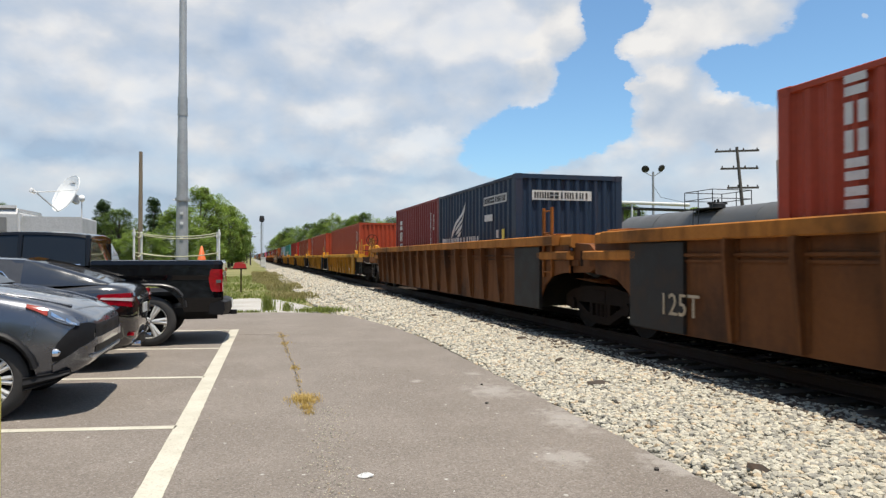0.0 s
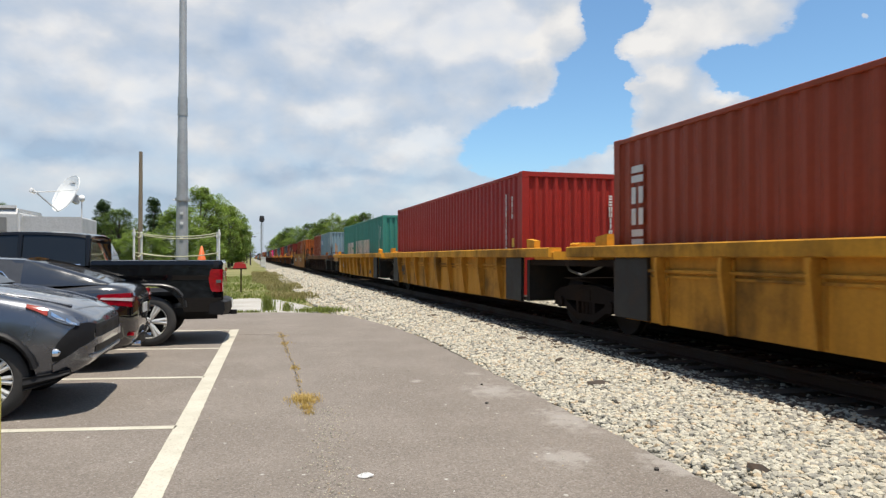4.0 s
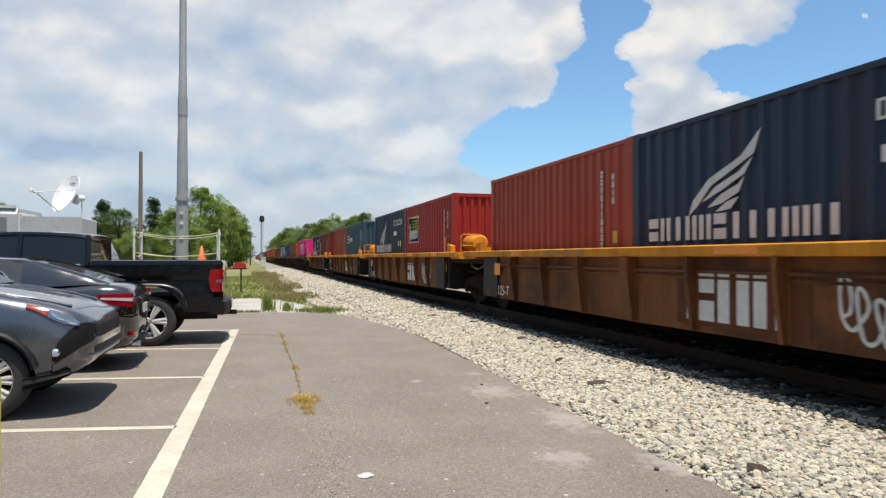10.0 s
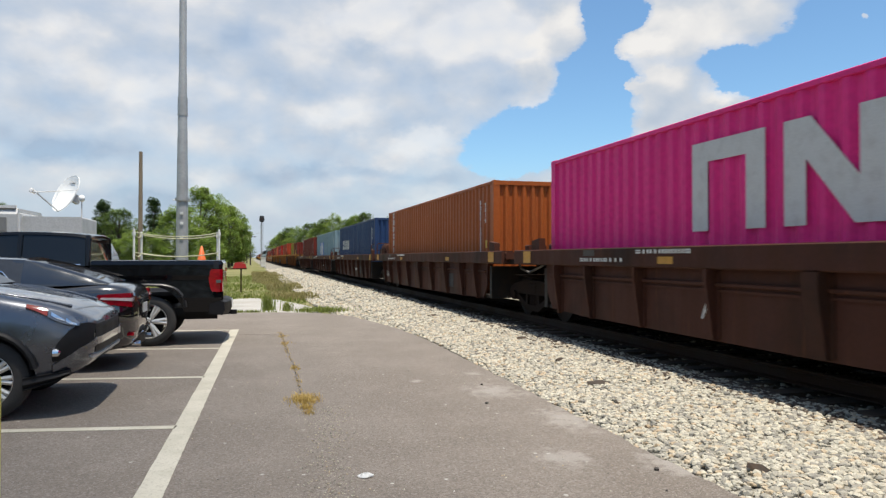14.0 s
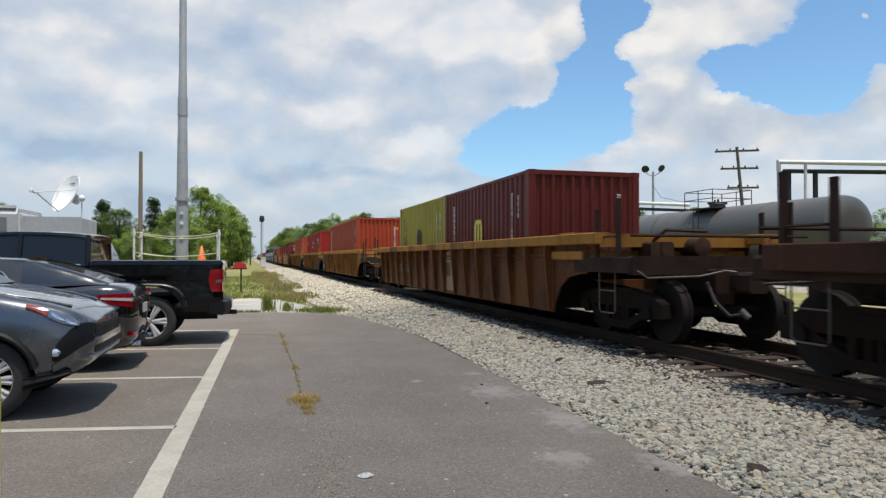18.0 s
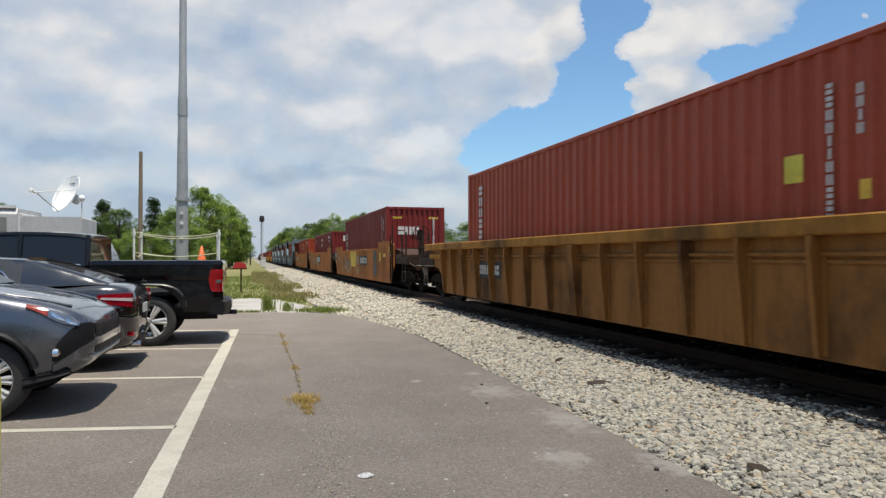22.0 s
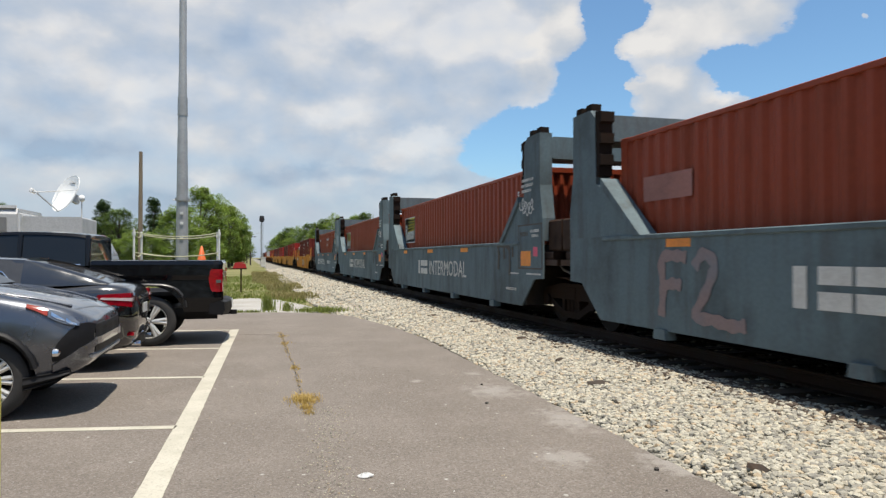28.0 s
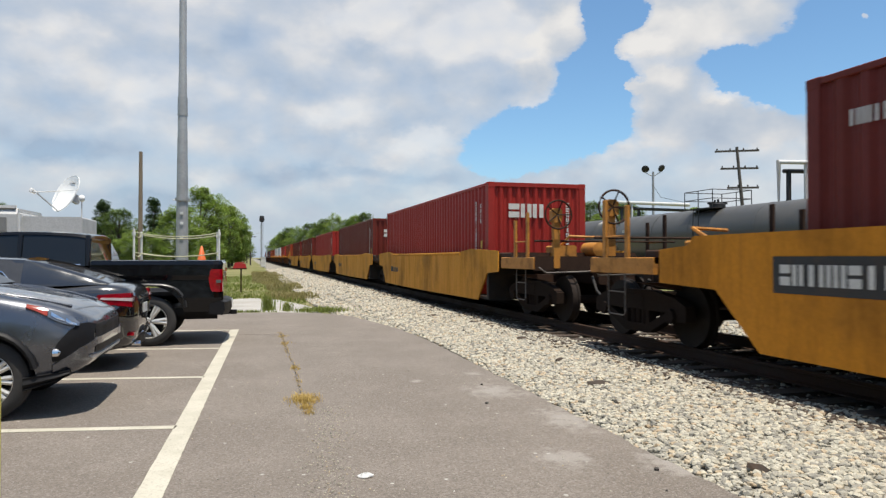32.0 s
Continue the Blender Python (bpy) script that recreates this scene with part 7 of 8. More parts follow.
    part("frame_rails", Geo().box(0.1, 5.5, -0.5, -0.4, 0.40, 0.55).box(0.1, 5.5, 0.4, 0.5, 0.40, 0.55).tube([(1.16, -0.8, 0.42), (1.16, 0.8, 0.42)], 0.06), plastic_mat, car)


def build_far_suv():
    car = parked("parked_suv", "tall dark red sport utility car parked beyond the pickup", -2.72, 16.35, 180)
    st = [(0.00, 0.52, 1.0, 0.70), (0.05, 0.42, 1.12, 0.88), (0.25, 0.36, 1.18, 0.97), (1.2, 0.33, 1.20, 1.0), (3.4, 0.33, 1.18, 1.0), (4.6, 0.36, 1.12, 0.98), (5.1, 0.42, 0.98, 0.85), (5.18, 0.5, 0.85, 0.7)]
    body = Geo().loft([ring(u, a, b, c, 0.09, 0.05) for u, a, b, c in smooth_rings(st, 4)])
    part("body", cut_arches(body, [(1.05, 0.40), (4.15, 0.40)], 1.0, 0.46), paint_wine, car)
    greenhouse(car, [(0.04, 1.14, 1.16, 0.84, 0.82), (0.14, 1.14, 1.55, 0.88, 0.78), (0.40, 1.15, 1.88, 0.90, 0.74), (1.4, 1.16, 1.95, 0.91, 0.74), (2.9, 1.16, 1.92, 0.91, 0.74), (3.3, 1.15, 1.80, 0.91, 0.76), (4.0, 1.12, 1.15, 0.88, 0.82)], surface("silver_roof", (0.30, 0.31, 0.33), 0.3, 0.5))
    add_wheels(car, (1.05, 4.15), 1.0, 0.39, 0.26, 6, "pickup_far")
    for s in (-1, 1):
        part("tail_light", Geo().box(-0.01, 0.12, *sorted((s * 0.80, s * 0.985)), 0.85, 1.15, 0.02), red_lens, car, "red tail light")
    part("stop_lamp", Geo().box(0.28, 0.40, -0.28, 0.28, 1.90, 1.95, 0.015), red_lens, car, "red high stop lamp")


build_suv()
build_sedan()
build_pickup()
build_far_suv()


# ---- masts, poles and small things round the car park ----
galv_mat = surface("galvanised_steel", (0.3311, 0.3388, 0.3388), 0.5, 0.2, dirt=(0.231, 0.2387, 0.2464), dirt_amount=0.5, grain=12, blotch=1.5, vary=0.08)
wood_pole_mat = surface("weathered_pole", (0.2002, 0.154, 0.1078), 0.85, dirt=(0.1078, 0.077, 0.0539), dirt_amount=0.5, streak=True)
grey_wood = surface("grey_wood", (0.0847, 0.0732, 0.0616), 0.9, dirt_amount=0.4, streak=True)
rope_mat = surface("pale_rope", (0.3234, 0.3234, 0.2156), 0.8, dirt_amount=0.3)
cone_mat = surface("orange_cone", (0.616, 0.1232, 0.0231), 0.55, dirt_amount=0.15)
white_metal = surface("white_metal", (0.62, 0.62, 0.60), 0.4, dirt=(0.308, 0.2926, 0.2618), dirt_amount=0.3)
silver_metal = surface("silver_metal", (0.50, 0.50, 0.49), 0.38, 0.12, dirt=(0.2695, 0.2618, 0.2387), dirt_amount=0.3)
dish_mat = surface("white_dish", (0.76, 0.77, 0.75), 0.35, dirt_amount=0.08)
red_plain = surface("red_plastic", (0.4235, 0.0231, 0.0231), 0.5, dirt_amount=0.1)
yellow_post = surface("yellow_post_paint", (0.4235, 0.385, 0.0462), 0.5, dirt_amount=0.3)
dark_steel = surface("dark_steel", (0.027, 0.027, 0.0277), 0.6, 0.3, dirt_amount=0.3)


def light_mast():
    ob = thing("light_mast", "tall tapered galvanised steel mast", "mast", pose(-2.62, 30.0, -0.1))
    part("shaft", Geo().lathe([(0.0, 0.255), (3.9, 0.225), (9.0, 0.158), (9.05, 0.15), (26.0, 0.09)], axis="z", n=24), galv_mat, ob, soft=40)
    part("flange", Geo().lathe([(3.86, 0.24), (3.86, 0.275), (3.98, 0.275), (3.98, 0.24)], axis="z", n=24), galv_mat, ob, soft=40)
    part("sleeve", Geo().lathe([(7.3, 0.16), (7.3, 0.196), (8.05, 0.188), (8.05, 0.16)], axis="z", n=24), galv_mat, ob, soft=40)
    part("base_plate", Geo().box(-0.4, 0.4, -0.4, 0.4, 0.0, 0.14, 0.02), galv_mat, ob)
    part("step_bolt", Geo().tube([(-0.36, 0, 3.9), (0.36, 0, 3.9)], 0.02, 6), galv_mat, ob)
    for z in (2.3, 2.9, 3.3):
        part("tag", Geo().box(-0.06, 0.06, -0.27, -0.235, z, z + 0.1), white_metal, ob)


def rope_pen():
    ob = thing("rope_fence", "pale steel posts with two sagging ropes round a small yard", "fence", pose(0, 0, -0.08))
    corners = [(-3.62, 24.6), (-0.98, 24.6), (-1.15, 27.4), (-3.78, 27.4)]
    for x, y in corners:
        part("post", Geo().tube([(x, y, 0), (x, y, 2.50)], 0.036, 10), white_metal, ob, soft=50)
        part("clamp", Geo().tube([(x, y, 2.28), (x, y, 2.40)], 0.052, 10), white_metal, ob)
    for i in range(4):
        (x0, y0), (x1, y1) = corners[i], corners[(i + 1) % 4]
        for z in (1.72, 2.38):
            pts = [(x0 + (x1 - x0) * f, y0 + (y1 - y0) * f, z - 0.55 * f * (1 - f)) for f in [k / 10 for k in range(11)]]
            part("rope", Geo().tube(pts, 0.022, 6), rope_mat, ob, soft=60)


def traffic_cone(x, y, z):
    ob = thing("traffic_cone", "orange plastic traffic cone on a low stand", "cone", pose(x, y, z))
    part("cone", Geo().lathe([(0.03, 0.19), (0.72, 0.035), (0.73, 0.02)], axis="z", n=20), cone_mat, ob, soft=50)
    part("foot", Geo().box(-0.22, 0.22, -0.22, 0.22, 0.0, 0.035, 0.01), cone_mat, ob)
    part("stand", Geo().box(-0.35, 0.35, -0.3, 0.3, -z - 0.08, -0.002), galv_mat, ob, "grey utility box")


def dish_truck():
    ob = thing("broadcast_truck", "silver-white box truck with a satellite dish on its roof", "truck", pose(-4.95, 20.4, -0.1))
    L = 6.5
    def shell():
        sec = [(-0.0, 0.75), (0.0, 2.70), (0.10, 2.86), (2.2, 2.86), (2.3, 2.70), (2.3, 0.75)]
        return Geo().loft([[(u, v, z) for v, z in sec] for u in (-L, -0.9, -0.86)])
    part("box_body", shell(), silver_metal, ob, soft=30)
    part("rear_frame", Geo().box(-0.86, -0.80, 0.05, 2.25, 0.75, 2.74, 0.02), white_metal, ob)
    part("chassis", Geo().box(-L - 1.6, -0.9, 0.5, 1.8, 0.5, 0.76), plastic_mat, ob)
    part("roof_rail", Geo().box(-L, -0.9, 0.02, 0.12, 2.86, 2.93), white_metal, ob, "white roof edge")
    part("cab", Geo().loft([[(-L - 1.7, v, 0.5), (-L - 1.75, v, 1.2), (-L - 1.2, v, 2.1), (-L - 0.05, v, 2.2), (-L - 0.05, v, 0.5)] for v in (0.1, 2.2)]), white_metal, ob)
    for u in (-L - 0.9, -2.2, -3.1):
        for v in (0.14, 2.16):
            part("wheel", Geo().lathe([(-0.12, 0.18), (-0.12, 0.42), (-0.08, 0.46), (0.08, 0.46), (0.12, 0.42), (0.12, 0.18)], (u, v, 0.46), "y", 20), tyre_mat, ob, soft=40)
    # side steps, mast foot, dish
    part("vent", Geo().box(-1.45, -1.1, -0.03, 0.0, 2.25, 2.62, 0.01), surface("vent_grey", (0.1925, 0.1925, 0.1848), 0.6), ob)
    part("turntable", Geo().lathe([(2.86, 0.28), (2.98, 0.28), (2.98, 0.20)], (-0.62 - 0.9, 1.0, 0), "z", 16), white_metal, ob)
    part("side_locker", Geo().box(-0.80, 0.64, 0.2, 2.0, 0.9, 2.66, 0.03), silver_metal, ob)
    part("lamp_stalk", Geo().tube([(0.60, 0.3, 1.5), (0.60, 0.3, 3.12)], 0.02, 6), white_metal, ob)
    part("lamp_ball", Geo().lathe([(3.08, 0.02), (3.1, 0.07), (3.17, 0.09), (3.24, 0.06), (3.26, 0.01)], (0.60, 0.3, 0), "z", 12), dish_mat, ob, soft=60)
    dish = Geo()
    rings = []
    n = 32
    for k in range(1, 8):
        f = k / 7
        rings.append([(0.50 * f * math.cos(2 * math.pi * i / n), 0.58 * f * math.sin(2 * math.pi * i / n), 0.15 * f * f) for i in range(n)])
    back = [[(x, y, z - 0.03) for x, y, z in r] for r in rings]
    dish.loft(rings + back[::-1])
    m = Matrix.Translation((0.02, 1.6, 3.34)) @ Vector((-0.62, -0.62, 0.42)).to_track_quat("Z", "Y").to_matrix().to_4x4()
    d = part("dish", dish, dish_mat, ob, "white oval satellite dish", m, soft=50)
    part("dish_mark", Geo().box(-0.17, 0.17, 0.36, 0.43, 0.075, 0.083), surface("grey_lettering", (0.35, 0.36, 0.36), 0.6), d)
    part("feed_arm", Geo().tube([(0, -0.57, 0.10), (0, -0.40, 0.90)], 0.022, 6), galv_mat, d)
    for sx in (-0.44, 0.44):
        part("feed_strut", Geo().tube([(sx, 0.1, 0.10), (0, -0.42, 0.92)], 0.012, 6), white_metal, d)
    part("feed_horn", Geo().lathe([(0.0, 0.05), (0.16, 0.07), (0.18, 0.02)], (0, -0.42, 0.88), "z", 10), white_metal, d)
    part("dish_bracket", Geo().box(-0.08, 0.08, -0.12, 0.1, -0.30, -0.02), galv_mat, d)


def wood_pole():
    ob = thing("utility_pole", "bare weathered wooden pole", "pole", pose(-6.27, 45.0, -0.1))
    part("shaft", Geo().tube([(0, 0, 0), (0.0, 0, 7.9)], 0.15, 12, 0.10), wood_pole_mat, ob, soft=50)
    part("bracket", Geo().tube([(0.15, 0, 2.9), (0.5, 0, 3.3)], 0.02, 6), galv_mat, ob)


def signal_mast():
    ob = thing("railway_signal", "black railway signal head on a slim grey mast", "signal", pose(1.90, 115.0, -0.05))
    part("mast", Geo().tube([(0, 0, 0), (0, 0, 8.0)], 0.08, 10), galv_mat, ob, soft=50)
    part("head", Geo().lathe([(-0.12, 0.05), (-0.12, 0.42), (0.10, 0.42), (0.10, 0.05)], (0, -0.15, 7.55), "y", 20), dark_steel, ob, "black round signal head")
    part("hood", Geo().box(-0.36, 0.36, -0.30, 0.02, 7.2, 8.15, 0.1), dark_steel, ob)
    part("lens", Geo().lathe([(-0.32, 0.01), (-0.32, 0.11), (-0.28, 0.12)], (0, 0, 7.65), "y", 14), surface("dark_lens", (0.05, 0.015, 0.015), 0.1), ob)
    part("ladder", Geo().tube([(-0.2, 0.25, 0), (-0.2, 0.25, 7.0)], 0.025, 6).tube([(0.2, 0.25, 0), (0.2, 0.25, 7.0)], 0.025, 6), galv_mat, ob)
    part("arm", Geo().tube([(-0.9, 0, 5.4), (0.0, 0, 5.4)], 0.03, 6), galv_mat, ob)
    box = thing("relay_cabinet", "small white trackside equipment cabinet", "cabinet", pose(2.1, 112.0, -0.05))
    part("cabinet_body", Geo().box(-0.35, 0.35, -0.3, 0.3, 0.1, 1.5, 0.03), white_metal, box)
    part("cabinet_roof", Geo().box(-0.42, 0.42, -0.36, 0.36, 1.5, 1.58, 0.02), white_metal, box)
    part("cabinet_foot", Geo().box(-0.3, 0.3, -0.25, 0.25, 0.0, 0.1), galv_mat, box)
    for x, y, h in ((0.2, 150.0, 6.5), (-0.6, 190.0, 9.0)):
        p = thing("line_pole", "distant wooden line pole with a cross arm", "pole", pose(x, y, -0.1))
        part("shaft", Geo().tube([(0, 0, 0), (0, 0, h)], 0.14, 8), grey_wood, p)
        part("cross_arm", Geo().box(-1.1, 1.1, -0.06, 0.06, h - 0.7, h - 0.56), grey_wood, p)


def sign_stand():
    ob = thing("metal_stand", "low rusty metal stand in the grass", "stand", pose(-0.72, 33.0, -0.08))
    for x in (-0.36, 0.36):
        part("leg", Geo().box(x - 0.03, x + 0.03, -0.03, 0.03, 0.0, 1.02), brake_rust, ob)
    part("top_bar", Geo().box(-0.42, 0.62, -0.14, 0.14, 1.02, 1.07), brake_rust, ob)
    bag = thing("red_box", "small red plastic box lying on the metal stand", "box", pose(-0.42, 33.0, 0.992))
    part("box_shell", Geo().loft([[(-0.30, v, 0.0), (0.30, v, 0.0), (0.26, v, 0.20), (-0.20, v, 0.26)] for v in (-0.12, 0.12)]), red_plain, bag)
    part("box_lid", Geo().box(-0.1, 0.2, -0.1, 0.1, 0.245, 0.275, 0.01), red_plain, bag)


def bollard():
    ob = thing("bollard", "yellow painted steel post at the edge of the car park", "bollard", pose(-0.861, 2.6, 0))
    part("post", Geo().lathe([(0.0, 0.075), (1.08, 0.075), (1.13, 0.055), (1.15, 0.005)], axis="z", n=24), yellow_post, ob, soft=50)
    part("collar", Geo().lathe([(0.0, 0.10), (0.03, 0.10), (0.035, 0.076)], axis="z", n=24), yellow_post, ob)


# ---- beyond the train: tank cars, gantries, poles ----
tank_mat = surface("black_tank", (0.070, 0.070, 0.067), 0.42, 0.1, dirt=(0.12, 0.11, 0.10), dirt_amount=0.4, blotch=0.5)
YARD_X = 26.4


def tank_car(y0, y1, tone):
    yc, half = (y0 + y1) / 2, (y1 - y0) / 2
    ob = thing("tank_car", "black railway tank car standing on the far siding", "tank car", pose(YARD_X, yc, RAIL_Z), group="tank cars on the siding")
    R = 1.47
    prof = [(-half + 0.9, 0.01), (-half + 0.92, R * 0.45), (-half + 1.02, R * 0.78), (-half + 1.22, R * 0.95), (-half + 1.5, R), (half - 1.5, R), (half - 1.22, R * 0.95), (half - 1.02, R * 0.78), (half - 0.92, R * 0.45), (half - 0.9, 0.01)]
    part("tank", Geo().lathe(prof, (0, 0, 2.62), "y", 40), tone, ob, soft=35)
    for y in (-half * 0.45, 0.9, half * 0.45):
        part("tank_band", Geo().lathe([(y - 0.04, R), (y - 0.04, R + 0.012), (y + 0.04, R + 0.012), (y + 0.04, R)], (0, 0, 2.62), "y", 40), tone, ob, soft=35)
    part("dome", Geo().lathe([(4.0, 0.45), (4.32, 0.45), (4.36, 0.36), (4.4, 0.01)], (0, 0, 0), "z", 20), dark_steel, ob, soft=40)
    part("valve", Geo().tube([(0.2, 0.2, 4.2), (0.2, 0.2, 4.62)], 0.07, 8).tube([(-0.25, -0.1, 4.2), (-0.25, -0.1, 4.55)], 0.06, 8).box(-0.5, 0.5, -0.25, 0.25, 4.3, 4.42, 0.02), dark_steel, ob)
    part("platform", Geo().box(-1.3, 1.3, -1.3, 1.3, 4.0, 4.05), dark_steel, ob)
    rail = Geo()
    for x, y in ((-1.3, -1.3), (1.3, -1.3), (1.3, 1.3), (-1.3, 1.3), (-1.3, 0), (1.3, 0)):
        rail.tube([(x, y, 4.05), (x, y, 5.05)], 0.028, 6)
    for z in (4.55, 5.05):
        rail.tube([(-1.3, -1.3, z), (1.3, -1.3, z), (1.3, 1.3, z), (-1.3, 1.3, z), (-1.3, -1.3, z)], 0.025, 6)
    part("platform_rail", rail, dark_steel, ob)
    part("side_ladder", Geo().tube([(-1.55, -0.25, 0.9), (-1.45, -0.25, 4.0)], 0.025, 6).tube([(-1.55, 0.25, 0.9), (-1.45, 0.25, 4.0)], 0.025, 6), dark_steel, ob)
    part("frame", Geo().box(-0.35, 0.35, -half, half, 0.75, 1.15, 0.03).box(-1.4, 1.4, -half, -half + 0.9, 1.1, 1.18).box(-1.4, 1.4, half - 0.9, half, 1.1, 1.18), dark_steel, ob)
    part("stencil", shared("tank_stencil", lambda: blocks(6, 0.9, 0.16, seed=3)), white_mark, ob, m=Matrix.Translation((-1.45, half - 2.2, 2.9)) @ Matrix.Rotation(radians(-90), 4, "Z"))
    for q in (-1, 1):
        add_truck(ob, q * (half - 1.7))


def gantry(x0, y0, x1, y1, z, name_label):
    ob = thing("pipe_gantry", name_label, "gantry", pose(x0, y0, -0.1))
    dx, dy = x1 - x0, y1 - y0
    part("pipe", Geo().tube([(0, 0, 0), (0, 0, z), (dx, dy, z)], 0.17, 12), white_metal, ob, "white insulated pipe", soft=60)
    part("beam", Geo().tube([(0.5, 0.2, z - 0.5), (dx, dy + 0.2, z - 0.5)], 0.13, 4), dark_steel, ob, "dark steel beam")
    for f in (0.08, 0.3, 0.95):
        part("post", Geo().box(dx * f - 0.10 + 0.2, dx * f + 0.10 + 0.2, dy * f + 0.1, dy * f + 0.3, 0, z - 0.4), dark_steel, ob, "dark steel post")
    part("drop_pipe", Geo().tube([(dx * 0.22, dy * 0.22, z), (dx * 0.22, dy * 0.22, z - 2.2)], 0.09, 8), white_metal, ob)


def crossarm_pole():
    ob = thing("utility_pole", "grey wooden utility pole with three cross arms", "pole", pose(40.0, 50.6, -0.1))
    part("shaft", Geo().tube([(0.7, -0.6, 0), (0.0, 0, 11.0)], 0.18, 10, 0.12), grey_wood, ob, soft=50)
    for z, w, o in ((10.65, 1.75, -0.1), (9.15, 1.5, 0.15), (7.5, 1.25, 0.5)):
        a = part("cross_arm", Geo().box(-w, w, -0.07, 0.07, -0.08, 0.08), grey_wood, ob, m=pose(0.06 + o * 0.6, -0.05 - o * 0.5, z, 0, 1.5, -38))
        for k in range(4):
            part("insulator", shared("insulator", lambda: Geo().lathe([(0.08, 0.03), (0.10, 0.06), (0.22, 0.06), (0.25, 0.02)], axis="z", n=8)), grey_wood, a, m=pose(-w * 0.9 + k * w * 0.6, 0, 0))


def flood_lights():
    ob = thing("flood_light_pole", "slim pole with two flood lights on top", "street lamp", pose(40.0, 63.4, -0.1))
    part("shaft", Geo().tube([(0, 0, 0), (0, 0, 10.4)], 0.16, 10, 0.11), galv_mat, ob, soft=50)
    for s in (-1, 1):
        part("arm", Geo().tube([(0, 0, 9.9), (s * 0.55, -s * 0.42, 10.3), (s * 0.62, -s * 0.46, 10.6)], 0.05, 6), galv_mat, ob)
        part("flood_light", Geo().lathe([(-0.22, 0.10), (-0.05, 0.34), (0.14, 0.40), (0.18, 0.36), (0.16, 0.02)], (0, 0, 0), "y", 14), dark_steel, ob, m=pose(s * 0.62, -s * 0.46, 10.75, -35, 0, 150 if s < 0 else 200), soft=50)
    part("wire", Geo().tube([(0, 0, 9.0), (-3, -6, 7.2), (-5.0, -12.5, 6.2)], 0.02, 5), dark_steel, ob)


light_mast()
rope_pen()
traffic_cone(-1.62, 26.0, 1.15)
dish_truck()
wood_pole()
signal_mast()
sign_stand()
bollard()
tank_car(24.6, 45.6, tank_mat)
tank_car(46.8, 67.8, tank_mat)
gantry(30.0, 53.4, 38.0, 54.5, 6.3, "white pipe gantry over the siding, on dark posts")
gantry(30.0, 34.3, 37.5, 33.0, 7.2, "tall white pipe gantry over the siding, on dark posts")
crossarm_pole()
flood_lights()
far_rails = thing("siding_track", "far railway siding with rusty rails", "track", pose(YARD_X, 0, RAIL_Z), kind="structure")
for sx in (-0.75, 0.75):
    part("rail", Geo().prism([(sx + a, b) for a, b in RAIL_PROFILE], -20, 160, "y"), rail_mat, far_rails)
tagged(part("siding_bed", Geo().prism([(YARD_X - 2.6, -0.12), (YARD_X - 1.7, 0.12), (YARD_X + 1.7, 0.12), (YARD_X + 2.6, -0.12)], -20, 160, "y"), stone_bed_mat), "stone bed under the far siding", "ballast", kind="structure")

# ---- pale gravel apron, crack, stains, litter ----
apron = [(-0.62, 19.9), (0.3, 19.7), (1.4, 19.4), (1.95, 19.6), (1.85, 21.5), (1.5, 23.5), (1.0, 25.6), (0.2, 26.8), (-0.35, 26.6), (-1.2, 25.0), (-3.0, 24.2), (-3.0, 20.2)]
tagged(part("gravel_apron", Geo().prism(apron, -0.2, -0.03, "z"), pale_mat), "pale gravel apron beyond the asphalt", "gravel", kind="structure")
crack_mat = surface("crack_dirt", (0.045, 0.04, 0.034), 0.95, dirt=(0.12, 0.09, 0.05), dirt_amount=0.5, blotch=5)


def crack(points, w, seed):
    r = random.Random(seed)
    pts = []
    for (x0, y0), (x1, y1) in zip(points, points[1:]):
        k = max(int(math.hypot(x1 - x0, y1 - y0) / 0.07), 1)
        for i in range(k):
            pts.append((x0 + (x1 - x0) * i / k + r.uniform(-0.02, 0.02), y0 + (y1 - y0) * i / k + r.uniform(-0.015, 0.015)))
    left = [(x - w * r.uniform(0.2, 1), y - w * r.uniform(-0.3, 0.3)) for x, y in pts]
    right = [(x + w * r.uniform(0.2, 1), y + w * r.uniform(-0.3, 0.3)) for x, y in pts]
    return Geo().loft([[(a[0], a[1], 0.0006), (b[0], b[1], 0.0006), (b[0], b[1], 0.0035), (a[0], a[1], 0.0035)] for a, b in zip(left, right)])


for pts, w, s in (([(0.60, 14.2), (0.58, 11.1), (0.60, 9.6), (0.55, 8.0), (0.53, 7.1)], 0.004, 1), ([(0.6, 13.7), (-0.1, 13.9), (-0.25, 13.85)], 0.007, 2)):
    tagged(part("crack", crack(pts, w, s), crack_mat), "dark dirt-filled crack in the asphalt", "crack", "cracks in the asphalt", "structure")

